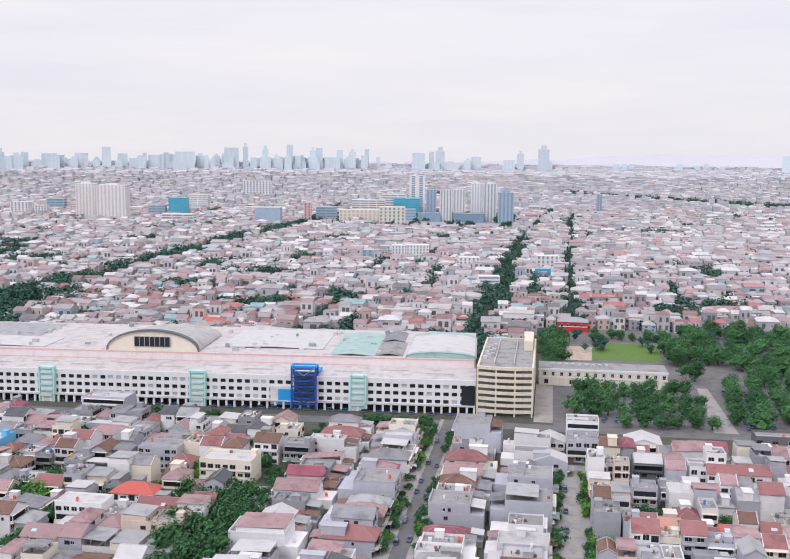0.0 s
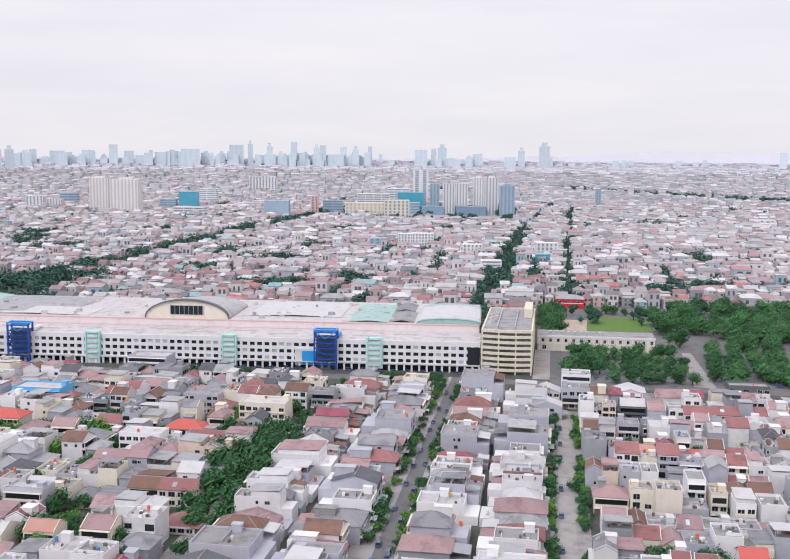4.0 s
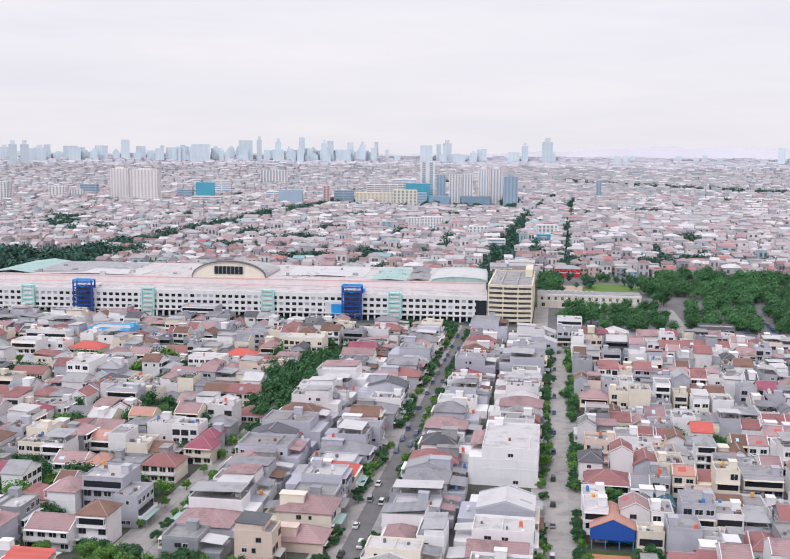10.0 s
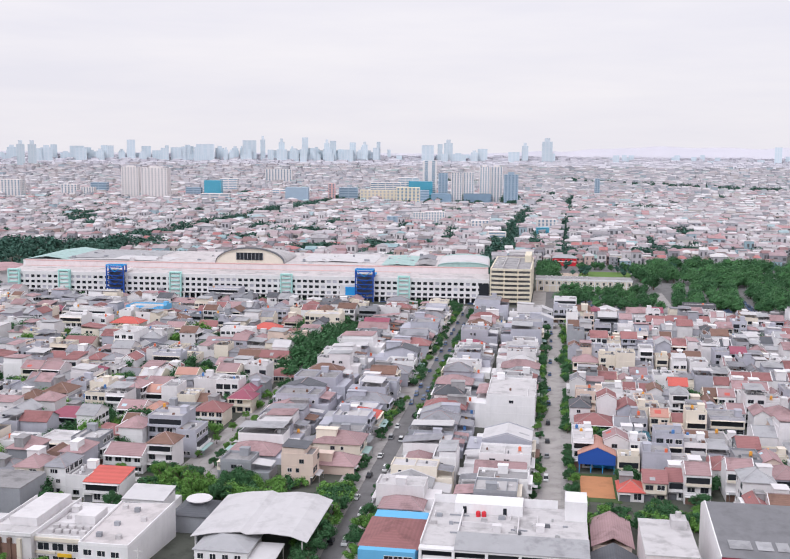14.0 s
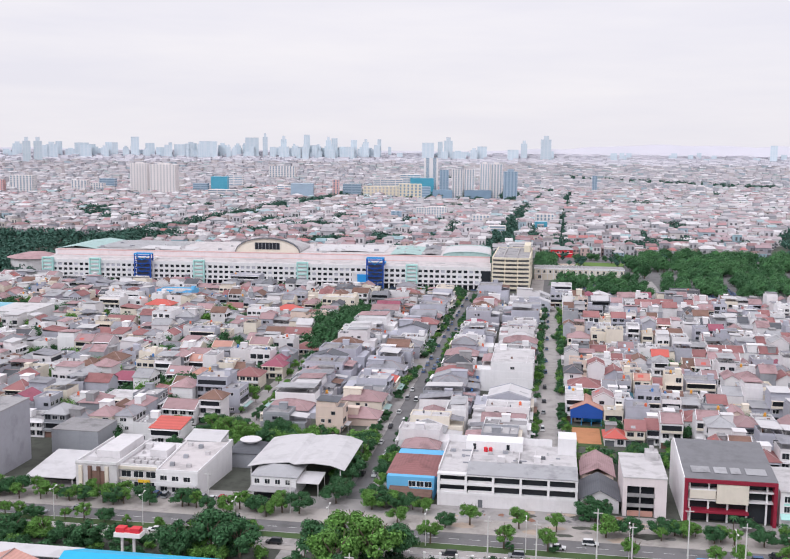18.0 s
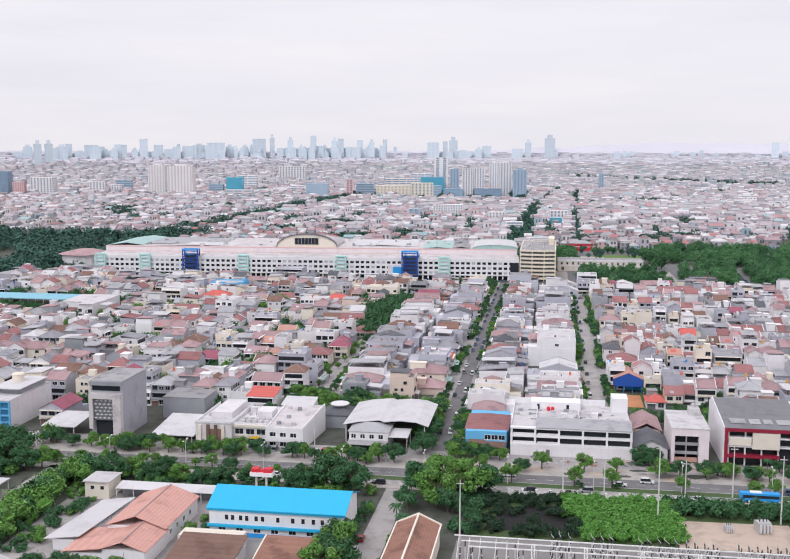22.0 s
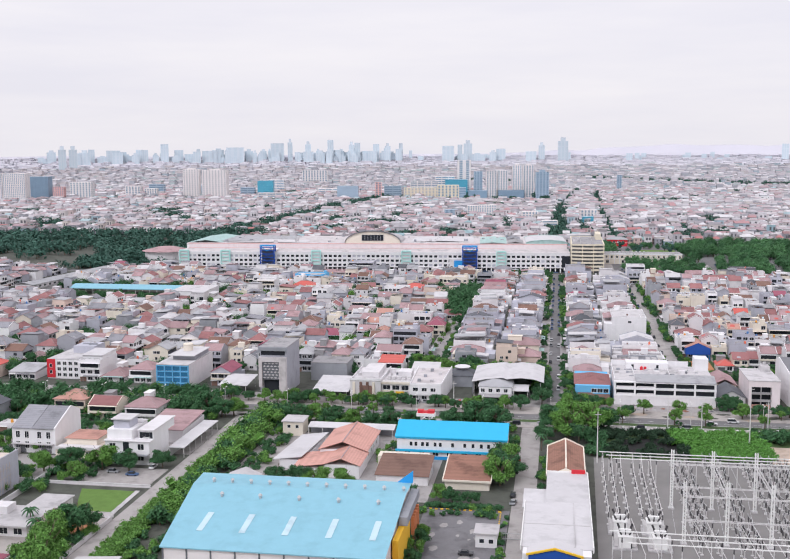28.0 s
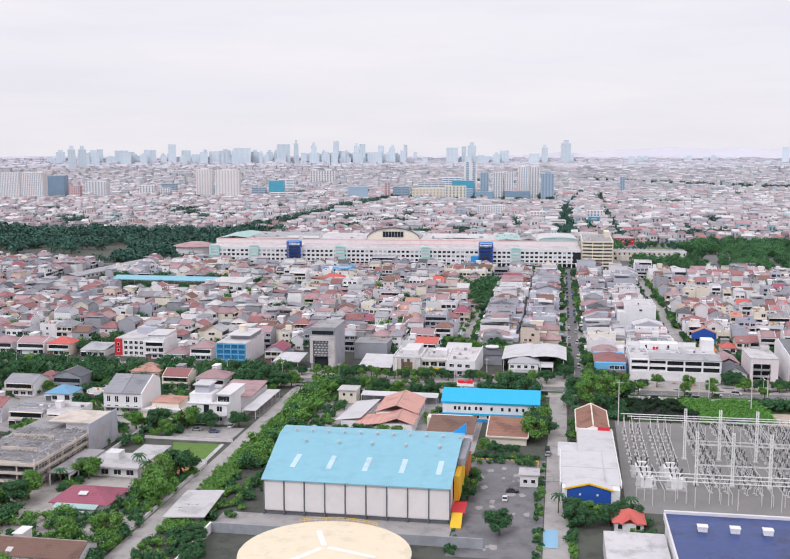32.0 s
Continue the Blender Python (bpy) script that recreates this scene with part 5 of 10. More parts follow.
house(-57.5, 381.4, "e", 16.0, 22.5, 3, "flat", "wall_lilac", "concrete", 150)
house(-57.5, 259.9, "e", 14.0, 22.5, 2, "hip", "wall_lilac", "roof_grey", 151)
house(-104.5, 193.6, "w", 14.0, 23.5, 3, "flat", "wall_lilac", "roof_pink", 153)
house(-57.5, 177.9, "e", 13.0, 22.5, 2, "hip", "wall_white", "roof_bright", 154)
house(-57.5, 142.2, "e", 14.0, 22.5, 2, "hip", "wall_cream", "roof_pink", 155)
house(-104.5, 133.6, "w", 13.0, 23.5, 1, "hip", "wall_lilac", "roof_pink", 156)
house(-69.1, 112.4, "e", 9.0, 10.0, 3, "deck", "wall_peach", "roof_dark", 157)
house(-56.6, 125.5, "e", 11.0, 14.8, 1, "hip", "wall_peach", "roof_pink", 158)
house(-131.3, 135.6, "s", 13.4, 14.0, 4, "flat", "wall_lilac", "concrete_pale", 159)
house(-130.2, 79.8, "s", 12.1, 17.0, 2, "shed", "wall_white", "roof_bright", 160)
house(-110.7, 65.9, "s", 12.9, 16.0, 2, "shed", "wall_white", "roof_white", 161)
house(-135.9, 108.8, "s", 14.2, 12.0, 2, "gable", "wall_white", "roof_pink", 162)
house(-165.4, 118.0, "s", 15.2, 13.0, 2, "flat", "wall_white", "concrete_pale", 163)
house(-178.7, 151.0, "s", 17.3, 12.0, 2, "hip", "wall_lilac", "roof_maroon", 164)
house(-121.1, 193.1, "s", 10.6, 10.0, 2, "hip", "wall_cream", "roof_maroon", 166)
house(-217.2, 291.0, "s", 11.4, 26.0, 4, "flat", "wall_white", "concrete_pale", 170)
house(-244.8, 293.3, "s", 16.3, 11.0, 2, "gable", "wall_cream", "roof_red", 171)
house(-271.0, 336.1, "s", 14.1, 14.0, 4, "flat", "wall_white", "concrete_pale", 172)
house(-263.9, 353.5, "s", 14.0, 12.0, 3, "flat", "wall_white", "concrete_pale", 173)
house(-206.8, 227.4, "s", 11.2, 10.0, 2, "hip", "wall_white", "roof_maroon", 174)
house(-230.1, 216.6, "s", 8.9, 11.0, 3, "gable", "wall_pale", "roof_pink", 175)
house(-220.4, 217.6, "s", 9.8, 11.0, 3, "gable", "wall_pale", "roof_pink", 176)
house(-131.0, 388.0, "s", 22.4, 15.0, 3, "flat", "wall_cream", "concrete_pale", 177)
house(-122.3, 418.8, "s", 11.2, 12.0, 3, "gable", "wall_white", "roof_brown", 178)
house(-108.0, 416.8, "s", 12.0, 11.0, 3, "flat", "wall_grey", "concrete", 179)
house(-222.2, 469.8, "s", 22.9, 14.0, 4, "flat", "wall_lilac", "concrete_pale", 180)
house(-202.2, 429.5, "s", 21.3, 11.0, 2, "hip", "wall_lilac", "roof_pink", 181)
house(-166.9, 403.9, "s", 17.9, 13.0, 3, "flat", "wall_lilac", "roof_white", 183)
house(-157.1, 353.6, "s", 17.0, 11.0, 2, "hip", "wall_pale", "roof_bright", 185)
house(-140.8, 340.7, "s", 19.2, 10.0, 2, "gable", "wall_lilac", "roof_red", 186)
house(-118.9, 251.2, "s", 15.0, 11.0, 1, "hip", "wall_cream", "roof_red", 190)
house(-143.2, 276.9, "s", 11.7, 10.0, 2, "gable", "wall_cream", "roof_brown", 192)
house(-130.4, 276.5, "s", 14.0, 10.0, 2, "gable", "wall_cream", "roof_red", 193)
house(-246.4, 357.8, "s", 18.3, 11.0, 2, "hip", "wall_pale", "roof_bright", 194)
house(-251.3, 399.0, "s", 25.7, 14.0, 3, "flat", "wall_sky", "concrete_pale", 195)
house(-41.8, 361.2, "w", 14.0, 20.5, 3, "flat", "wall_lilac", "roof_orange", 401)
house(-104.5, 227.6, "w", 15.0, 23.5, 3, "flat", "wall_lilac", "concrete", 402)
house(103.5, 454.6, "s", 20.0, 12.0, 4, "flat", "wall_dark", "roof_white", 403)
house(-138.7, 229.2, "s", 10.4, 11.0, 3, "gable", "wall_cream", "roof_pink", 404)
house(-127.4, 171.0, "s", 12.4, 12.0, 2, "hip", "wall_cream", "roof_red", 405)
house(-160.3, 195.3, "s", 8.6, 10.0, 2, "gable", "wall_pale", "roof_orange", 406)
house(-159.2, 228.9, "s", 10.8, 10.0, 2, "gable", "wall_cream", "roof_orange", 407)
house(-211.2, 346.9, "s", 11.6, 10.5, 2, "gable", "wall_cream", "roof_pink", 408)
house(-167.8, 331.0, "s", 18.3, 10.5, 3, "flat", "wall_white", "concrete_pale", 409)
house(-140.0, 170.8, "s", 12.3, 10.5, 2, "flat", "wall_grey", "concrete", 410)
house(-159.3, 167.3, "s", 11.5, 10.5, 2, "gable", "wall_white", "roof_pink", 411)
house(-149.9, 168.5, "s", 7.3, 10.5, 2, "hip", "wall_pale", "roof_orange", 412)
house(-150.1, 145.8, "s", 6.4, 10.5, 2, "gable", "wall_pale", "roof_brown", 413)
house(-179.6, 256.0, "s", 14.5, 10.5, 3, "flat", "wall_lilac", "concrete_pale", 414)
house(-282.7, 382.7, "s", 24.8, 10.5, 3, "flat", "wall_white", "concrete_pale", 415)
house(-104.5, 453.9, "w", 11.0, 23.3, 2, "hip", "wall_pale", "roof_red", 416)
house(-104.5, 373.8, "w", 11.0, 23.3, 2, "ridge", "wall_pale", "roof_pink", 417)
house(-57.5, 202.1, "e", 11.0, 22.5, 2, "hip", "wall_lilac", "roof_grey", 418)
house(78.5, 233.0, "s", 6.3, 10.5, 2, "gable", "wall_cream", "roof_brown", 419)
house(62.1, 222.1, "s", 10.0, 10.5, 2, "deck", "wall_lilac", "roof_grey", 420)
house(57.3, 344.4, "s", 6.7, 10.5, 2, "gable", "wall_white", "roof_red", 421)
house(64.9, 347.8, "s", 6.7, 10.5, 2, "gable", "wall_white", "roof_bright", 422)
house(79.8, 354.0, "s", 6.6, 10.5, 2, "gable", "wall_pale", "roof_red", 423)
house(64.1, 295.9, "s", 5.8, 10.5, 3, "flat", "wall_cream", "concrete", 424)
house(71.4, 286.8, "s", 6.7, 10.5, 3, "deck", "wall_white", "roof_white", 425)
house(93.3, 300.1, "s", 6.9, 13.0, 4, "flat", "wall_lilac", "concrete", 426)
house(-148.3, 374.8, "s", 9.4, 10.5, 2, "gable", "wall_pale", "roof_brown", 427)
house(-57.5, 422.2, "e", 11.0, 22.5, 2, "hip", "wall_pale", "roof_grey", 428)
house(-57.5, 329.5, "e", 11.0, 22.5, 2, "hip", "wall_lilac", "roof_red", 429)
house(-41.8, 426.5, "w", 11.0, 21.6, 2, "hip", "wall_cream", "roof_red", 430)
house(26.1, 377.2, "s", 14.7, 10.5, 2, "hip", "wall_lilac", "roof_red", 431)
house(37.8, 355.3, "s", 6.6, 10.5, 2, "gable", "wall_cream", "roof_red", 432)
house(45.1, 353.5, "s", 7.3, 10.5, 2, "gable", "wall_cream", "roof_orange", 433)
house(71.7, 354.3, "s", 6.9, 10.5, 3, "gable", "wall_pale", "roof_brown", 434)
house(26.0, 332.5, "s", 8.6, 10.5, 1, "hip", "wall_cream", "roof_red", 435)
house(39.0, 385.4, "s", 9.5, 10.5, 3, "flat", "wall_lilac", "concrete", 436)
house(-194.7, 358.2, "s", 11.2, 10.5, 2, "gable", "wall_white", "roof_red", 438)
house(-170.8, 307.4, "s", 12.8, 10.5, 2, "gable", "wall_pale", "roof_pink", 439)


# ---- the rest of the housing, lot by lot ----
def free(x0, y0, x1, y1, gap=0.3):
    return all(x1 <= a + gap or x0 >= c - gap or y1 <= b + gap or y0 >= d - gap for a, b, c, d in DONE)


def keep_clear(x0, y0, x1, y1):
    DONE.append((x0, y0, x1, y1))


WALLS = ["wall_white"] * 9 + ["wall_pale"] * 9 + ["wall_lilac"] * 7 + ["wall_grey"] * 4 + ["wall_cream"] * 4 + ["wall_peach"] + ["wall_slate"] * 2
ROOFS = ["roof_pink"] * 8 + ["roof_red"] * 7 + ["roof_brown"] * 3 + ["roof_grey"] * 5 + ["roof_tin"] * 4 + ["roof_white"] + ["roof_maroon"] + ["roof_dark"] * 2
FORMS = ["gable"] * 5 + ["hip"] * 4 + ["ridge"] * 3 + ["flat"] * 6 + ["deck"] * 4 + ["shed"] * 2


BOXY = ["flat"] * 9 + ["deck"] * 6 + ["hip"] * 5 + ["gable"] * 2 + ["ridge"] + ["shed"]
COOL = ["wall_white"] * 5 + ["wall_pale"] * 4 + ["wall_lilac"] * 8 + ["wall_grey"] * 4 + ["wall_cream"] * 2


EAST = ["gable"] * 7 + ["flat"] * 7 + ["deck"] * 5 + ["ridge"] * 2 + ["hip"] * 2


def any_house(x, y, side, w, d, rg, detail, batch=None, boxy=False):
    form = rg.choice(BOXY if boxy else EAST if x > 17 else FORMS)
    roof = rg.choice(ROOFS)
    if form in ("flat",):
        roof = rg.choice(("concrete", "concrete", "concrete_pale"))
    elif form == "deck":
        roof = rg.choice(("roof_tin", "roof_tin", "roof_white", "roof_pink", "roof_grey"))
    house(x, y, side, w, d, rg.choice((2, 2, 3, 3, 3, 4) if x > 17 else (1, 2, 2, 2, 2, 3, 3, 3)), form, rg.choice(COOL if boxy else WALLS), roof, rg.randint(0, 99999), detail, batch)


def fill_column(front, side, depth, y0, y1, seed):
    rg, y, far = random.Random(seed), y0, Batch()
    while y < y1 - 6:
        w = rg.uniform(7.5, 12.0)
        d = depth - rg.uniform(0, 2.5)
        r = (front - d, y, front, y + w) if side == "e" else (front, y, front + d, y + w)
        if free(*r):
            back = rg.choice((0, 0, 0.8, 1.8, 3.0))
            any_house(front - back if side == "e" else front + back, y + w / 2, side, w - 0.1, d - back, rg, 2, far if y > 230 else None, True)
            y += w
        else:
            y += 0.8
    far.flush("house_row", "row of rendered town houses with mixed roofs", "houses", "house rows")


def fill_row(front, side, depth, x0, x1, seed, single=(0, 0), gaps=0.08):
    """Lots along a row; those inside the stretch `single` are things of their own, the rest joined."""
    rg, x, far = random.Random(seed), x0, Batch()
    while x < x1 - 5:
        w = rg.uniform(6.0, 9.5) if x > 17 else rg.uniform(7.0, 11.5)
        d = depth - rg.uniform(0, 2.0)
        r = (x, front, x + w, front + d) if side == "s" else (x, front - d, x + w, front)
        if rg.random() < gaps:
            x += 4
        elif free(*r):
            b = None if single[0] < x < single[1] else far
            sh = rg.uniform(-1.5, 1.5)
            turn = rg.random()
            mid = (front + d / 2 if side == "s" else front - d / 2) + sh
            if turn < (0.12 if x > 17 else 0.3):
                any_house(x + w - 0.1, mid, "e", d, w - 0.2, rg, 2, b)
            elif turn < (0.2 if x > 17 else 0.45):
                any_house(x + 0.1, mid, "w", d, w - 0.2, rg, 2, b)
            else:
                any_house(x + w / 2, front + sh, side, w - 0.1, d, rg, 2, b)
            x += w
        else:
            x += 0.8
    far.flush("house_row", "row of rendered town houses with mixed roofs", "houses", "house rows")


keep_clear(4, 70, 17.5, 440)          # street a
keep_clear(-52, 0, -42, 500)          # street b
keep_clear(-117, 60, -105.5, 385)     # street c
keep_clear(-420, -10, 260, 40)        # the boulevard and its front lots
keep_clear(-27, 34, 22, 74)
keep_clear(33, 34, 84, 80)
keep_clear(-118, 34, -52, 108)
keep_clear(-145, 26, -98, 60)
keep_clear(-190, 26, -169, 62)
keep_clear(-240, 26, -212, 74)
keep_clear(17, 76, 35, 141)
keep_clear(-620, 472, 260, 700)
keep_clear(-445, 288, -334, 352)      # a long canopy and a hall
keep_clear(-345, 296, -300, 345)
keep_clear(-500, 320, -452, 490)
keep_clear(5, 462, 260, 700)
keep_clear(-20, 173, 3.6, 189)        # a yard before a tall white wall
keep_clear(36, 84, 66, 100)
keep_clear(-124, 84, -84, 107)
keep_clear(-118, 325, -105.5, 385)
# groves kept between the western houses
GROVES = [(-262, 130), (-324, 60), (-314, 82), (-369, 123), (-241, 203), (-230, 345), (-255, 212), (-282, 310), (-249, 152), (-318, 140), (-321, 186), (-335, 285), (-284, 362), (-190, 226), (-206, 166), (-256, 296), (-160, 250), (-180, 312), (-205, 380), (-300, 250)]
for gx, gy in GROVES:
    if free(gx - 3, gy - 3, gx + 3, gy + 3):
        keep_clear(gx - 7, gy - 6, gx + 7, gy + 6)
for fx, side, dep, sd in ((-57.6, "e", 22.5, 1), (-81, "w", -1, 2), (3.6, "e", 23, 3), (-41.8, "w", 21.5, 4)):
    if dep > 0:
        fill_column(fx, side, dep, 74, 488, sd)
fill_column(-104.6, "w", 23, 108, 488, 5)
for i in range(26):
    y = 82 + i * 15.6
    side, fy = ("s", y) if i % 2 == 0 else ("n", y + 12.5)
    fill_row(fy, side, 12.5, 18, min(92 + 0.24 * y, 205), 200 + i, (0, 105) if y < 190 else (0, 0))
    fill_row(fy, side, 12.5, -70 - 0.62 * (y + 460), -118, 300 + i, (-215, -100) if y < 170 else (0, 0))

# ---- street trees among the houses ----
rg = random.Random(77)
for sx, ya, yb, step, share in ((5.0, 84, 425, 5.0, 0.85), (17.2, 84, 425, 4.4, 1.15), (-55.6, 45, 480, 5.0, 0.9), (-43.6, 60, 480, 5.6, 0.85)):
    y = ya
    while y < yb:
        grove = 0.5 + 0.5 * math.sin(y * 0.07 + sx) + 0.3 * math.sin(y * 0.19 + 2 * sx)    # trees stand in loose groups
        if rg.random() < share * (0.35 + grove):
            tree(sx + rg.uniform(-1.0, 1.0), y, rg.uniform(3.0, 5.2) + 2.4 * max(0, grove - 0.5) * rg.random(), rg.choice(("broad", "broad", "light", "bush")), rg.randint(0, 999))
        y += step * rg.uniform(0.4, 1.5)
for x, y, h in ((-111, 232, 7), (-108, 246, 8), (-115, 256, 9), (-108, 266, 11), (-117, 272, 11), (-111, 282, 12), (-121, 290, 13), (-110, 296, 13), (-116, 305, 14), (-125, 311, 14), (-109, 313, 13), (-117, 322, 14), (-127, 328, 14), (-110, 331, 14), (-119, 339, 13),
                (-129, 345, 13), (-111, 347, 12), (-121, 356, 12), (-133, 360, 12), (-112, 363, 12), (-140, 366, 11), (-124, 370, 10)):
    tree(x, y, h, "broad")
for y in range(120, 222, 9):
    tree(-107.2 + rg.uniform(-0.6, 0.6), y, rg.uniform(3.5, 6), "broad")
    if y % 2:
        tree(-115.4 + rg.uniform(-0.6, 0.6), y, rg.uniform(3, 5.5), "light")
for y in range(362, 480, 13):
    tree(-112 + rg.uniform(-3, 3), y, rg.uniform(4, 7), "broad")
for i in range(46):
    x, y = rg.uniform(-122, -84), rg.uniform(86, 106)
    if i < 15:
        tree(x, y, rg.uniform(6, 9), "broad" if i % 3 else "light")
for x0, y0, x1, y1, n in ((-122, 84, -84, 106, 64), (-84, 76, -72, 105, 20), (-62, 74, -53, 106, 26), (37, 85, 66, 99, 30), (18, 78, 34, 106, 16)):
    for i in range(n):
        WOODS.setdefault(("garden shrubs", "leaf_light" if i % 3 else "leaf"), []).append((rg.uniform(x0, x1), rg.uniform(y0, y1), rg.uniform(1.6, 3.4)))
for i in range(9):
    tree(rg.uniform(38, 64), rg.uniform(86, 98), rg.uniform(5, 8), "broad")
for i in range(620):
    x, y = rg.uniform(-430, -120), rg.uniform(70, 470)
    if free(x - 0.4, y - 0.4, x + 0.4, y + 0.4):
        tree(x, y, rg.uniform(4.5, 10.5) if y > 105 else rg.uniform(4, 7), "broad" if i % 4 else "light")
for i in range(300):
    x, y = rg.uniform(20, 190), rg.uniform(90, 455)
    if free(x - 0.5, y - 0.5, x + 0.5, y + 0.5):
        tree(x, y, rg.uniform(5, 8.5), "broad")
for i in range(26):
    y = 80.5 + i * 15.6
    for xa, xb in ((20, 190), (-380, -122)):
        x = xa + rg.uniform(0, 30)
        while x < xb:
            if free(x - 0.6, y - 0.6, x + 0.6, y + 0.6) and y < 460:
                WOODS.setdefault(("garden shrubs", "leaf" if rg.random() < 0.75 else "leaf_light"), []).append((x, y, rg.uniform(2.6, 4.6)))
            x += rg.uniform(12, 52)
for x, y in ((-140, 462), (-131, 466), (-90, 488), (-84, 490), (-78, 486), (-70, 489), (-60, 488), (-56, 478), (-170, 484), (-178, 483), (-186, 484), (-195, 482), (-204, 483), (-214, 482), (-222, 484),
             (-340, 476), (-352, 474), (-364, 476), (-376, 474), (-332, 470), (-388, 472)):
    tree(x, y, rg.uniform(6.5, 9.5), "broad", group="trees along the mall road")
for i in range(40):
    x = -400 + i * 9.4 + rg.uniform(-3, 3)
    if rg.random() < 0.72:
        tree(x, 497 + (x + 405) * 0.055 + rg.uniform(10, 14), rg.uniform(4.5, 7.5), "broad", group="trees along the mall road")
for gx, gy in GROVES:
    for i in range(7):
        WOODS.setdefault(("groves", "leaf" if i % 3 else "leaf_light"), []).append((gx + rg.uniform(-5, 5), gy + rg.uniform(-4.5, 4.5), rg.uniform(2.6, 4.6)))
# the wooded park and car park beside the mall
spots = []
for x0, y0, x1, y1 in ((20, 576, 84, 580), (22, 554, 84, 558), (16, 532, 82, 536), (40, 511, 84, 513), (98, 518, 106, 600), (109, 516, 120, 604), (124, 512, 136, 640), (138, 516, 152, 650), (158, 520, 172, 660), (176, 520, 190, 680), (194, 540, 206, 690)):
    n = int(math.hypot(x1 - x0, y1 - y0) / 7.6)
    spots += [(x0 + (x1 - x0) * i / n + rg.uniform(-1.5, 1.5), y0 + (y1 - y0) * i / n + rg.uniform(-1.5, 1.5), rg.uniform(4.6, 7.2)) for i in range(n + 1) if rg.random() < 0.84]
spots += [(rg.uniform(126, 206), rg.uniform(516, 690), rg.uniform(4.5, 7.0)) for i in range(70)] + [(rg.uniform(14, 82), rg.uniform(530, 580), rg.uniform(4.2, 6.0)) for i in range(5)]
rg.shuffle(spots)
wood("park_trees", "rows of dark green trees shading a car park", spots[::2], 51, 220, "leaf_park", 0.3)
wood("park_trees", "rows of green round-crowned trees in a car park", spots[1::2], 55, 220, "leaf", 0.3)
spots = [(90, 624, 9.0)]
for i in range(105):
    x = rg.uniform(78, 245)
    spots.append((x, rg.uniform(652, 800) if x > 96 else rg.uniform(655, 720), rg.uniform(6, 9)))
spots += [(rg.uniform(-2, 12), rg.uniform(615, 770), rg.uniform(5, 7)) for i in range(26)] + [(rg.uniform(34, 92), rg.uniform(744, 775), rg.uniform(3.5, 5)) for i in range(14)]
wood("park_wood", "dense dark green park trees", spots[::2], 52, 220, "leaf", 0.32)
wood("park_wood", "dense green park trees with rounded crowns", spots[1::2], 56, 220, "leaf_park", 0.32)
flat("park_ground", [(4, 508), (240, 508), (240, 800), (4, 800)], 0.05, "asphalt", "dark asphalt car park under the park trees", "car park")
flat("garage_forecourt", [(-6, 512), (4, 512), (4, 600), (-6, 600)], 0.09, "road_pale", "pale concrete apron between the car park building and the park", "yard")
flat("park_drive", [(84, 508), (96, 508), (95, 606), (89, 606)], 0.12, "paving", "pale paved drive through the car park", "road")
flat("sports_field", [(30, 680), (76, 680), (80, 742), (34, 742)], 0.12, "lawn", "green sports field behind the low building", "lawn")
flat("sports_court", [(12, 676), (30, 676), (32, 725), (14, 725)], 0.12, "sand", "sandy play court behind the low building", "court")
cars = Batch()
for i in range(64):
    k = i % 4
    car((104, 114, 131, 150)[k] + rg.uniform(-1, 1), 516 + (i // 4) * 5.4 + rg.uniform(-0.5, 0.5), rg.choice((0, 180)), batch=cars)
for i in range(44):
    car(12 + (i % 11) * 6.3 + rg.uniform(-1, 1), (519, 525, 546, 568)[i // 11], rg.choice((90, 270)), batch=cars)
for i in range(30):
    car(-300 + i * 9.2 + rg.uniform(-2, 2), 507 + i * 0.35, rg.choice((0, 180)), rg.choice(("car", "van")), cars)
for sx, ya, yb in ((9.0, 90, 420), (-51.2, 60, 470), (-46.9, 60, 470)):
    y = ya
    while y < yb:
        car(sx, y, 90 + rg.choice((0, 180)), rg.choice(("car", "van")), cars if y > 210 else None)
        y += rg.uniform(12, 44)
cars.flush("parked_cars", "many parked cars in rows by the mall", "cars")

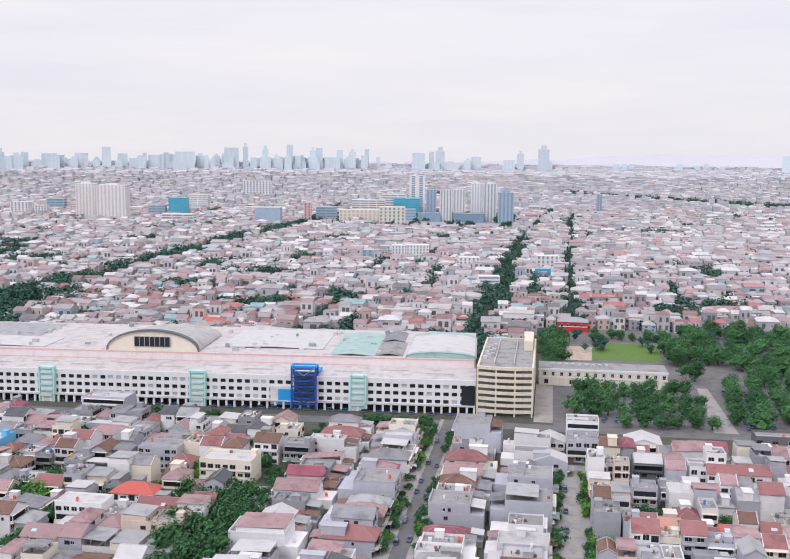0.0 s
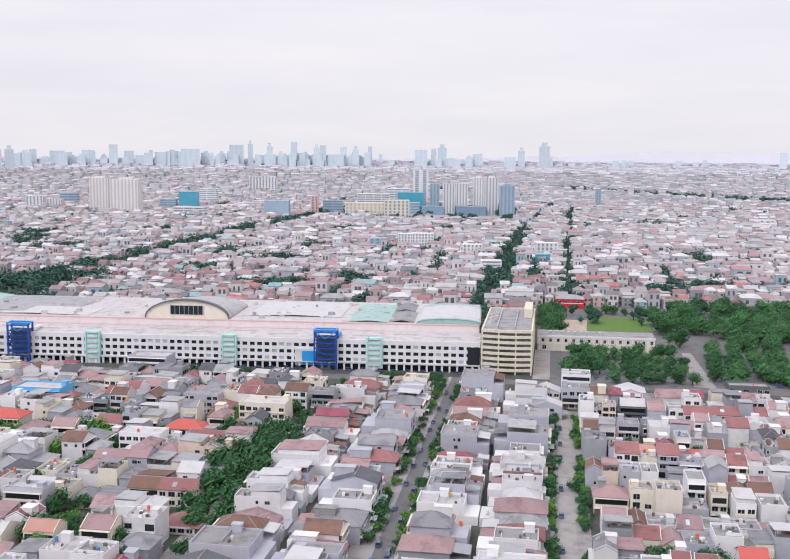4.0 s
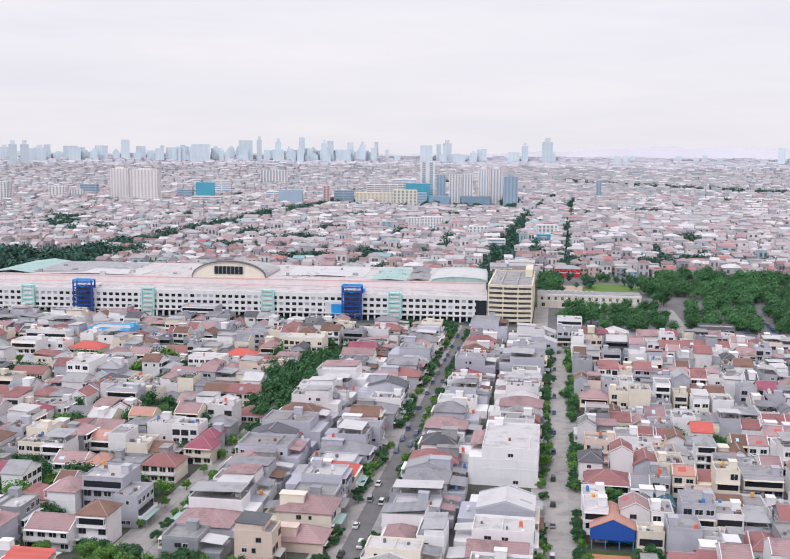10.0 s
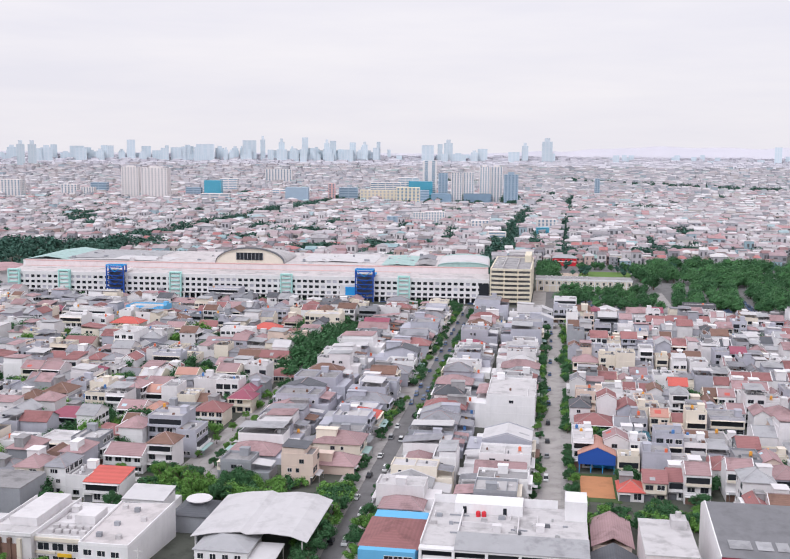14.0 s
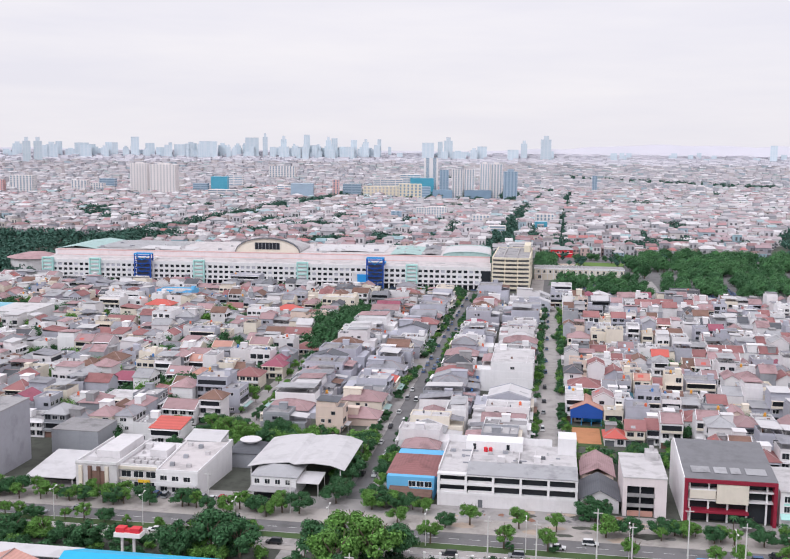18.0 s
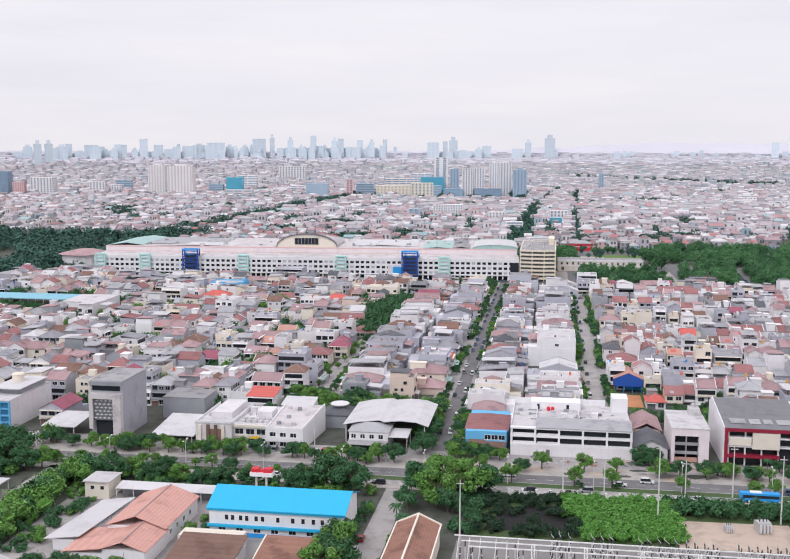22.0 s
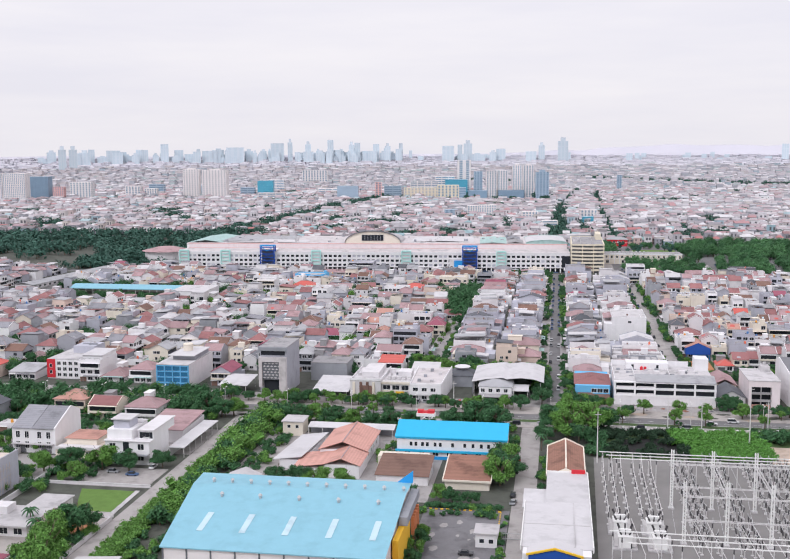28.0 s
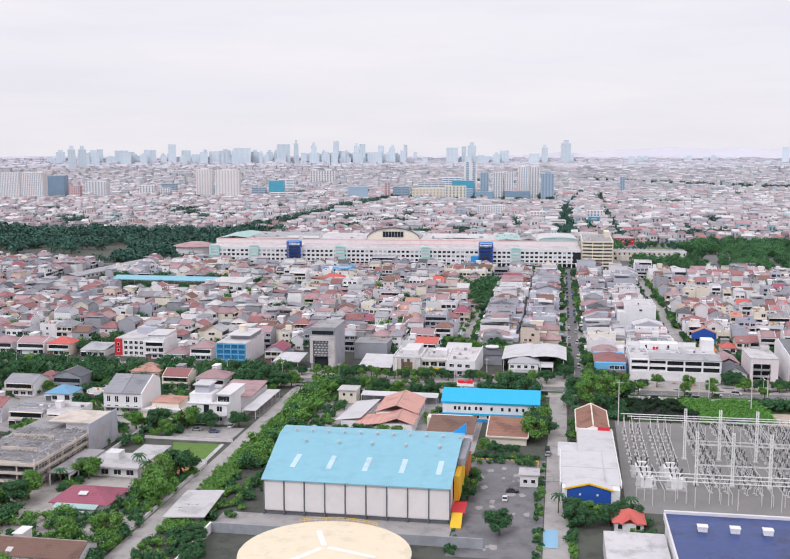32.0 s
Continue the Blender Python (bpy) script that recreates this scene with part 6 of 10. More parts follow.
# ---- buildings along the far side of the boulevard ----
def make_office_shell():
    o = thing("office_building", 0, 0, 0, 0, "white three-storey office shell with open dark floors and roof terrace", "office")
    x0, x1, y0, y1 = -22.6, 20.7, 35.8, 70.0
    part("body", Shape().box(x0, y0 + 2.5, 0, x1, y1, 10.4), "wall_white", o)
    part("ground_wall", Shape().box(x0, y0, 0, x1, y0 + 2.4, 3.9), "wall_pale", o)
    part("door", Shape().box(-9.8, y0 - 0.08, 0.1, -8.4, y0 - 0.004, 2.6), "wall_dark", o)
    for z in (3.9, 7.0, 10.0):
        part("floor_band", Shape().box(x0 - 0.1, y0 - 0.15, z, x1 + 0.1, y0 + 2.4, z + (0.75 if z < 10 else 0.5)), "wall_white", o)
    for z in (4.65, 7.75):
        # dark box that gives the open floors their shade by colour
        part("opening", Shape().box(x0 + 0.5, y0 + 1.6, z, x1 - 0.5, y0 + 2.45, z + 2.25), "glass", o)
        for i in range(2):
            part("balustrade", Shape().box(x0 + 1 + i * 8.7, y0 + 0.3, z, x0 + 8.6 + i * 8.7, y0 + 0.42, z + 0.8), "wall_pale", o)
    for i in range(6):
        x = x0 + 0.35 + i * (x1 - x0 - 0.7) / 5
        part("column", Shape().box(x - 0.36, y0 - 0.05, 3.9, x + 0.36, y0 + 1.2, 10.4), "wall_white", o)
    part("front_roof", Shape().slope(-13.5, y0 - 0.3, x1, y0 + 8, 10.5, 12.2, 0.25), "roof_tin", o)
    part("roof", Shape().box(x0, y0 + 2.4, 10.4, x1, y1, 10.75), "concrete_pale", o)
    part("parapet", Shape().box(x0, y1 - 0.3, 10.75, x1 - 8, y1, 13.2).box(x0, y0 + 2.5, 10.75, x0 + 0.3, y1 - 0.3, 11.6).box(-13.6, y0 + 8, 10.75, -13.3, y1 - 0.3, 12.0), "wall_white", o)
    part("rear_room", Shape().box(-16, 62, 10.75, 3, 69.6, 13.6), "wall_white", o)
    part("stair_head", Shape().box(14.6, 61, 10.75, 20.6, 69.8, 16.2), "wall_white", o)
    for x in (-13.6, -2.4):
        part("door", Shape().box(x, 61.9, 10.8, x + 1.0, 61.996, 12.8), "glass", o)
    clutter(o, -21.5, 46, -15, 60, 10.75, 7, 1)
    clutter(o, -12, 46, 12, 60, 10.75, 18, 2)
    part("inner_wall", Shape().box(-12.9, 52, 10.75, -3, 52.3, 12.0).box(2, 47, 10.75, 2.3, 60, 11.8).box(6, 55, 10.75, 14, 55.3, 11.6), "wall_pale", o)
    for i, x in enumerate((-9.2, -7.6)):
        put(o, "water_tank", shared("red_tank", lambda: Shape().ring(0, 0, 0, 1.3, 0.65, 0.65, 12).ring(0, 0, 1.3, 1.6, 0.65, 0.2, 12).mesh("water_tank", ("paint_red",))), x, 60.2, 10.75, label="red plastic water tank")


def make_bare_block():
    o = thing("unfinished_building", 0, 0, 0, 0, "unfinished grey three-storey building with open balconies", "building")
    x0, x1, y0, y1 = 34.4, 47.4, 37.0, 62.0
    part("body", Shape().box(x0, y0 + 2.4, 0, x1, y1, 12.2).box(x0, y0, 9.6, x1, y0 + 2.3, 12.2).box(x0, y0, 0, x0 + 1.2, y0 + 2.3, 9.6).box(x1 - 3.6, y0, 0, x1, y0 + 2.3, 9.6), "wall_blush", o)
    for z in (3.2, 6.4):
        part("balcony", Shape().box(x0 + 1.2, y0 - 0.5, z, x1 - 3.6, y0 + 2.3, z + 0.3).box(x0 + 1.2, y0 - 0.5, z + 0.3, x1 - 3.6, y0 - 0.38, z + 1.1), "concrete", o)
    # one dark sheet for the shade of all the open floors
    part("opening", Shape().box(x0 + 1.2, y0 + 2.2, 0.2, x1 - 3.6, y0 + 2.39, 9.4), "glass", o)
    part("column", Shape().box(x0 + 4.9, y0, 0, x0 + 5.3, y0 + 0.5, 9.6), "concrete", o)
    part("roof", Shape().box(x0 - 0.2, y0 - 0.2, 12.2, x1 + 0.2, y1 + 0.2, 12.5), "concrete_pale", o)
    part("stair_head", Shape().box(x1 - 5, y1 - 7, 12.5, x1 - 1, y1 - 2, 15.0).ring(x1 - 3, y1 - 4, 15.0, 16.4, 0.8, 0.8, 12), "concrete_pale", o)
    part("brick_wall", Shape().box(x0 + 1.4, y0 + 0.2, 0.1, x0 + 9, y0 + 0.5, 1.8), "roof_orange", o)


def make_showroom():
    o = thing("showroom", 0, 0, 0, 0, "modern showroom with a dark red frame and grey pitched roof", "showroom")
    x0, x1, y0, y1 = 52.2, 79.0, 35.0, 70.5
    part("body", Shape().box(x0, y0 + 3.2, 0, x1, y1, 13.8), "wall_white", o)
    s = Shape()
    s.solid([(x0 - 0.1, y0 - 0.2, 13.9), (x1 + 0.1, y0 - 0.2, 13.9), (x1 + 0.1, y1 - 6, 17.6), (x0 - 0.1, y1 - 6, 17.6), (x1 + 0.1, y1, 15), (x0 - 0.1, y1, 15)], [(0, 1, 2, 3), (3, 2, 4, 5)])
    part("roof", s, "roof_slate", o)
    for a, b in ((2.5, 8), (9.2, 13), (14, 17), (18.5, 24.5)):
        part("roof_light", Shape().slope(x0 + a, y0 + 4, x0 + b, y0 + 8.5, 14.55, 15.05, 0.1), "roof_tin", o)
    part("side_wall", Shape().solid([(x0 - 0.3, y0, 0), (x0 - 0.3, y1, 0), (x0 - 0.3, y1, 15), (x0 - 0.3, y1 - 6, 17.8), (x0 - 0.3, y0, 14.2), (x0, y0, 0), (x0, y1, 0), (x0, y1, 15), (x0, y1 - 6, 17.8), (x0, y0, 14.2)],
         [(0, 4, 3, 2, 1), (5, 6, 7, 8, 9), (0, 5, 9, 4), (4, 9, 8, 3), (3, 8, 7, 2), (2, 7, 6, 1)]), "wall_white", o)
    part("frame", Shape().box(x0, y0 - 0.6, 0, x0 + 1.0, y0 + 3.1, 13.8).box(x1 - 1.0, y0 - 0.6, 0, x1, y0 + 3.1, 13.8).box(x0 + 1, y0 - 0.6, 12.7, x1 - 1, y0 + 3.1, 13.8).box(x0 + 1, y0 - 0.6, 3.4, x1 - 8, y0 + 3.1, 4.2), "paint_maroon", o)
    part("glazing", Shape().box(x0 + 1, y0 + 2.6, 0.2, x1 - 1, y0 + 3.15, 12.7), "glass", o)
    for z in (6.9, 10.1):
        part("floor_slab", Shape().box(x0 + 1, y0 + 0.4, z, x1 - 1, y0 + 2.6, z + 0.45), "wall_pale", o)
    for i in range(5):
        part("column", Shape().box(x0 + 1.4 + i * 5.6, y0 + 1.0, 0.2, x0 + 1.9 + i * 5.6, y0 + 1.5, 12.6), "wall_white", o)
    part("panel", Shape().box(x0 + 9.4, y0 - 0.4, 6.6, x0 + 18.6, y0 + 0.3, 12.5), "wall_cream", o, "large cream panel on the front")
    part("side_panel", Shape().box(x0 + 1.6, y0 + 0.2, 7.6, x0 + 9.2, y0 + 0.5, 10.2), "wall_cream", o)
    g = thing("shop_house", 86.2, 36.4, 0, 0, "white three-storey shop house with mint-green awning", "shop")
    part("wall", Shape().box(-6, 0, 0, 6, 24, 10.6), "wall_white", g)
    part("roof", Shape().box(-6.2, -0.3, 10.6, 6.2, 24.2, 11.0), "concrete_pale", g)
    part("awning", Shape().slope(-6, -2.6, 6, -0.02, 3.0, 3.9, 0.2), "paint_mint", g)
    for k in range(2):
        for i in range(3):
            window(g, -4 + i * 4, 0, 4.5 + 3.1 * k, 1.6, 1.8)
    part("green_band", Shape().box(-4.9, -0.06, 6.6, 4.9, -0.004, 7.2), "paint_mint", g)


def make_small_front():
    o = thing("house", -31.8, 40, 0, 0, "sky-blue two-storey house with a faded red hipped roof", "house")
    part("wall", Shape().box(-7.6, 0, 0, 7.6, 30, 7.2), "wall_sky", o)
    part("roof", Shape().hip(-7.6, 3, 7.6, 24, 7.2, 2.6, 0.6), "roof_red", o)
    for i in range(3):
        window(o, 0.6 + i * 2.6, 0, 4.2, 2.2, 1.7)
    part("balcony", Shape().box(0, -1.4, 3.3, 7.6, -0.01, 3.6).box(0, -1.4, 3.6, 7.6, -1.28, 4.4), "wall_sky", o)
    part("annex_roof", Shape().slope(-6.5, -6.5, 7.4, -0.05, 3.0, 3.9, 0.2), "roof_brown", o, "rusty brown lean-to roof")
    part("annex_wall", Shape().box(-6.2, -6, 0, 7.2, -0.05, 2.9), "roof_brown", o)
    o = thing("house", 27.6, 38.5, 0, 0, "low house with a charcoal gabled roof beside the office", "house")
    part("wall", Shape().box(-5.8, 0, 0, 5.8, 17, 4.2).gable_wall(-5.8, 0, 5.8, 17, 4.2, 3.0, "y"), "wall_pale", o)
    part("roof", Shape().gable(-5.8, 0, 5.8, 17, 4.2, 3.0, "y", 0.7), "roof_dark", o)
    part("rear_roof", Shape().gable(-5.2, 20, 5.4, 40, 5.2, 2.6, "y", 0.5), "roof_pink", o)
    part("rear_wall", Shape().box(-5, 20.2, 0, 5.2, 39.8, 5.4), "wall_peach", o)
    # the blue hall by its clay court
    o = thing("open_hall", 26.4, 138, 0, 0, "navy-blue gabled hall with an orange tile roof by a clay court", "hall")
    part("wall", Shape().box(-6.4, 0, 3.0, 6.4, 16, 6.4).gable_wall(-6.4, 0, 6.4, 16, 6.4, 2.8, "y", 0.3).box(-6.4, 8, 0, 6.4, 16, 3.0), "paint_blue", o)
    part("roof", Shape().gable(-6.4, 0.2, 6.4, 16, 6.5, 2.8, "y", 0.3), "roof_orange", o)
    part("back_wall", Shape().box(-6.2, 6, 0, 6.2, 7.8, 3.0), "paint_sky", o)
    for x in (-6.0, -2.0, 2.0, 6.0):
        part("post", Shape().box(x - 0.12, 0.2, 0, x + 0.12, 0.44, 3.0), "paint_sky", o)
    flat("clay_court", [(20.5, 112), (31.5, 112), (31.5, 134), (20.5, 134)], 0.14, "clay", "orange clay court beside the blue hall", "court")
    flat("court_lawn", [(18, 108), (33.5, 108), (33.5, 136.5), (18, 136.5)], 0.09, "grass", "grass strip around the clay court", "lawn")


def make_canopy_yard():
    o = thing("canopy", 0, 0, 0, 0, "large white sheet-metal canopy folded in two over a yard", "canopy")
    s = Shape()
    y0, y1 = 41.0, 73.0
    xs = [(-86, 7.0), (-80, 8.3), (-72, 9.2), (-70.2, 8.6), (-64, 9.3), (-58, 8.9), (-53.4, 7.4)]
    for (xa, za), (xb, zb) in zip(xs, xs[1:]):
        s.solid([(xa, y0, za), (xb, y0, zb), (xb, y1, zb + 0.5), (xa, y1, za + 0.5), (xa, y0, za + 0.2), (xb, y0, zb + 0.2), (xb, y1, zb + 0.7), (xa, y1, za + 0.7)],
                [(0, 3, 2, 1), (4, 5, 6, 7), (0, 1, 5, 4), (2, 3, 7, 6), (1, 2, 6, 5), (3, 0, 4, 7)])
    part("roof", s, "roof_white", o)
    for x in (-85, -71, -55):
        for y in (42, 57, 72):
            part("post", Shape().box(x - 0.15, y - 0.15, 0, x + 0.15, y + 0.15, 7.2), "pole_grey", o)
    part("back_wall", Shape().box(-86, 72.6, 0, -53.5, 73, 6.8).box(-86.2, 46, 0, -86, 72.6, 6.5), "wall_grey", o)
    h = thing("house", -72.5, 33, 0, 0, "white two-storey house with a grey hipped roof before a canopy", "house")
    part("wall", Shape().box(-9.5, 0, 0, 5, 13, 7.0), "wall_white", h)
    part("roof", Shape().hip(-9.5, 0.2, 5, 13, 7.0, 2.0, 0.5), "roof_tin", h)
    part("porch", Shape().slope(-9.8, -4, 5.2, -0.05, 3.0, 3.5, 0.25), "concrete", h)
    # near-black block in place of the shade under the porch
    part("porch_base", Shape().box(-8.5, -1, 0, 3, -0.05, 2.9), "glass", h)
    for i in range(4):
        window(h, -7.8 + i * 3.4, 0, 4.5, 1.6, 1.5)
    part("side_porch", Shape().slope(5.2, 0, 12.5, 10, 5.2, 5.9, 0.2), "roof_white", h)
    for y in (0.4, 9.6):
        part("post", Shape().box(12, y - 0.1, 0, 12.2, y + 0.1, 5.3), "pole_grey", h)
    r = thing("round_house", -92.5, 66, 0, 0, "grey house with a white round roof disc and dark roof", "house")
    part("wall", Shape().box(-6.5, -6, 0, 6, 7, 5.4), "wall_grey", r)
    part("roof", Shape().hip(-6.5, -6, 6, 7, 5.4, 3.0, 0.5), "roof_dark", r)
    part("disc", Shape().ring(0, 0, 7.6, 8.6, 2.4, 3.9, 20).ring(0, 0, 8.6, 8.9, 3.9, 3.6, 20), "wall_pale", r)


def make_clinic():
    o = thing("clinic_building", 0, 0, 0, 0, "white two-storey building with brown pillars, terraces and slanted wing", "building")
    part("left_wing", Shape().box(-140, 29, 0, -126, 58, 8.6).box(-136, 36, 8.6, -128, 56, 11.2), "wall_pale", o)
    part("middle_wing", Shape().box(-125.9, 31, 0, -113, 56, 7.8).box(-120, 42, 7.8, -114, 50, 10.4), "wall_pale", o)
    part("slant_wing", Shape().solid([(-112.9, 29.5, 0), (-98.5, 28.5, 0), (-96.5, 57, 0), (-112.9, 57, 0), (-112.9, 29.5, 7.4), (-98.5, 28.5, 7.8), (-96.5, 57, 10.0), (-112.9, 57, 9.2)],
         [(0, 3, 2, 1), (4, 5, 6, 7), (0, 1, 5, 4), (1, 2, 6, 5), (2, 3, 7, 6), (3, 0, 4, 7)]), "wall_white", o)
    part("slant_roof", Shape().solid([(-112.5, 30, 7.42), (-98.9, 29.1, 7.82), (-97, 56.6, 9.98), (-112.5, 56.6, 9.16), (-112.5, 30, 7.5), (-98.9, 29.1, 7.9), (-97, 56.6, 10.06), (-112.5, 56.6, 9.24)],
         [(0, 3, 2, 1), (4, 5, 6, 7), (0, 1, 5, 4), (1, 2, 6, 5), (2, 3, 7, 6), (3, 0, 4, 7)]), "terrace_pink", o)
    part("roof", Shape().box(-140.2, 28.8, 8.6, -126, 36, 8.9).box(-126, 30.8, 7.8, -113, 41.9, 8.1), "concrete_pale", o)
    for i, x in enumerate((-138.8, -135.6, -132.6, -129.8)):
        part("pillar", Shape().box(x, 28.2, 0, x + 1.1, 29.0, 8.2), "roof_brown" if 0 < i < 3 else "wall_cream", o)
    part("entrance", Shape().box(-135, 28.6, 0.2, -130, 28.99, 6.6), "roof_brown", o, "brown recessed entrance")
    for z in (1.0, 4.6):
        for i in range(3):
            window(o, -123.6 + i * 4.2, 31, z, 3.2, 2.0)
    part("yellow_sign", Shape().box(-119.5, 30.6, 3.0, -115.5, 30.9, 3.9), "paint_yellow", o, "yellow sign strip")
    part("band", Shape().box(-126.4, 30.5, 3.7, -120, 30.98, 4.3).box(-126, 30.4, 7.2, -113, 30.98, 8.2), "wall_cream", o)
    for x in (-110, -106, -102):
        for z in (1.2, 4.8):
            window(o, x, 29.5 - (x + 112.9) / 14.4 - 0.03, z, 2.6, 1.5)
    part("balcony", Shape().box(-112.6, 27.4, 3.4, -99, 28.4, 3.7).box(-112.6, 27.4, 3.7, -99, 27.55, 4.5), "wall_white", o)
    for i in range(10):
        part("air_unit", Shape().box(-124 + (i % 5) * 2.3, 34 + (i // 5) * 3.2, 8.1, -122.4 + (i % 5) * 2.3, 35.4 + (i // 5) * 3.2, 9.1), "concrete_pale", o)
    clutter(o, -139, 37, -137, 55, 8.9, 4, 3)
    clutter(o, -125, 44, -121, 55, 7.85, 6, 4)
    part("parapet", Shape().box(-140.1, 28.9, 8.9, -126, 29.2, 9.7).box(-140.1, 29.2, 8.6, -139.8, 58, 9.5).box(-126.2, 29.2, 8.6, -125.9, 58, 9.6).box(-125.8, 30.9, 8.1, -113, 31.2, 8.9).box(-125.8, 55.7, 7.8, -113, 56, 8.9), "wall_white", o)
    part("slant_parapet", Shape().beam((-112.7, 29.7, 7.7), (-112.7, 56.8, 9.5), 0.3, 0.9).beam((-98.6, 28.7, 8.1), (-96.7, 56.8, 10.3), 0.3, 0.9).beam((-112.8, 29.6, 7.7), (-98.6, 28.7, 8.1), 0.3, 0.9), "wall_white", o)
    for i, (x, y, z) in enumerate(((-110, 34, 7.85), (-104, 33, 7.85), (-108, 41, 8.35), (-101.5, 44, 8.95), (-106, 50, 9.2), (-110.5, 52, 8.9))):
        part("cooler", Shape().box(x, y, z, x + 1.5, y + 1.1, z + 1.3), "concrete_pale" if i % 2 else "wall_grey", o)
    c = thing("canopy", 0, 0, 0, 0, "low white sheet-metal canopy over a yard", "canopy")
    part("roof", Shape().slope(-158, 29, -141, 52, 3.2, 5.4, 0.2), "roof_white", c)
    for x in (-157, -142):
        for y in (30, 50):
            part("post", Shape().box(x - 0.1, y - 0.1, 0, x + 0.1, y + 0.1, 3.2), "pole_grey", c)
    w = thing("house", -158, 64, 0, 0, "windowless grey rendered house block", "house")
    part("wall", Shape().box(-9, 0, 0, 9, 16, 8.6), "wall_grey", w)
    part("roof", Shape().box(-9.1, -0.1, 8.6, 9.1, 16.1, 8.9), "concrete", w)
    c = thing("canopy", 0, 0, 0, 0, "small white metal canopy beside the grey tower", "canopy")
    part("roof", Shape().slope(-203, 30, -189, 48, 4.2, 5.6, 0.2), "roof_white", c)
    for x in (-202, -190):
        for y in (31, 46):
            part("post", Shape().box(x - 0.12, y - 0.12, 0, x + 0.12, y + 0.12, 4.2), "pole_grey", c)


def make_grey_tower():
    o = thing("office_tower", 0, 0, 0, 0, "slim grey rendered tower with a black pierced front panel", "office")
    x0, x1, y0, y1, h = -183.5, -170.6, 31.0, 56.0, 22.0
    part("body", Shape().box(x0, y0 + 2.5, 0, x1, y1, h), "wall_slate", o)
    part("front_frame", Shape().box(x0, y0, 3.8, x0 + 1.6, y0 + 2.4, 17.6).box(x1 - 3.2, y0, 0, x1, y0 + 2.4, 17.6).box(x0 + 1.6, y0, 15.6, x1 - 3.2, y0 + 2.4, 17.6), "terrace_pink", o)
    pn = part("pierced_panel", Shape().box(x0 + 1.6, y0 + 0.9, 7.2, x1 - 3.2, y0 + 1.6, 15.6), "wall_dark", o, "black pierced panel")
    for k in range(6):
        for i in range(5):
            part("slot", shared("slot", lambda: Shape().solid([(-0.75, 0, 0.05), (0, 0, 0.42), (0.75, 0, 0.05), (0, 0, -0.32), (-0.75, 0.09, 0.05), (0, 0.09, 0.42), (0.75, 0.09, 0.05), (0, 0.09, -0.32)],
                 [(0, 3, 2, 1), (4, 5, 6, 7), (0, 1, 5, 4), (1, 2, 6, 5), (2, 3, 7, 6), (3, 0, 4, 7)]).mesh("slot", ("concrete_pale",))), None, pn).matrix_basis = pose(x0 + 2.5 + i * 1.75 + (k % 2) * 0.6, y0 + 0.8, 8.0 + k * 1.35)
    part("entrance", Shape().box(x0 + 2, y0 + 2.2, 0.2, x1 - 3.2, y0 + 2.48, 6.8), "glass", o)
    part("upper_window", Shape().box(x0 + 0.6, y0 + 2.3, 18.4, x1 - 1, y0 + 2.49, 20.4), "glass", o)
    part("top_band", Shape().box(x0 - 0.2, y0 + 1.2, 20.6, x1 + 0.2, y0 + 2.4, 22.2), "wall_grey", o)
    part("roof", Shape().box(x0 - 0.15, y0 + 2.3, h, x1 + 0.15, y1 + 0.15, h + 0.35), "concrete", o)
    # blue glazed shop
    o = thing("shop_building", 0, 0, 0, 0, "four-storey shop with blue glazing and a roof terrace", "shop")
    x0, x1, y0, y1 = -235.6, -219.5, 36.0, 70.0
    part("body", Shape().box(x0, y0 + 1.2, 0, x1, y1, 11.6), "wall_pale", o)
    for k in range(4):
        for i in range(4):
            part("pane", Shape().box(x0 + 0.5 + i * 3.9, y0 + 0.8, 0.6 + k * 2.75, x0 + 4.0 + i * 3.9, y0 + 1.19, 2.9 + k * 2.75), "glass_blue", o)
    g = Shape()
    for i in range(5):
        g.box(x0 + i * 3.9, y0 + 0.2, 0, x0 + 0.45 + i * 3.9, y0 + 1.1, 11.6)
    part("mullions", g, "wall_sky", o)
    for k in range(5):
        part("band", Shape().box(x0, y0 + 0.1, k * 2.75, x1, y0 + 1.15, k * 2.75 + 0.45), "wall_sky", o)
    part("roof", Shape().box(x0, y0 + 0.2, 11.6, x1, y1, 11.9), "concrete_pale", o)
    part("terrace_room", Shape().box(x0 + 4, y0 + 12, 11.9, x1 - 1, y1 - 3, 14.2), "wall_grey", o)
    part("terrace_roof", Shape().box(x0 + 3, y0 + 9, 14.2, x1 - 0.2, y1 - 2, 14.5), "roof_white", o)
    part("water_tank", Shape().ring(x0 + 8, y0 + 22, 14.5, 17.6, 2.4, 2.4, 16).ring(x0 + 8, y0 + 22, 17.6, 18.0, 2.6, 2.2, 16), "wall_cream", o)
    # white corner shop with a red panel
    o = thing("shop_building", 0, 0, 0, 0, "white three-storey building with a red corner panel", "shop")
    x0, x1, y0, y1 = -298.5, -281, 50, 78
    part("body", Shape().box(x0, y0, 0, x1, y1, 9.6), "wall_white", o)
    part("red_panel", Shape().box(x0 - 0.1, y0 - 0.4, 0.6, x0 + 4.2, y0 - 0.01, 9.8), "paint_red", o)
    for k in range(3):
        for i in range(4):
            window(o, x0 + 6.2 + i * 3.0, y0, 1.2 + k * 2.9, 1.8, 1.6)
    for k in range(2):
        window(o, x0 + 2.0, y0 - 0.4, 2.6 + k * 3.2, 1.2, 1.6)
    part("roof", Shape().box(x0, y0, 9.6, x1, y1, 9.9), "concrete_pale", o)
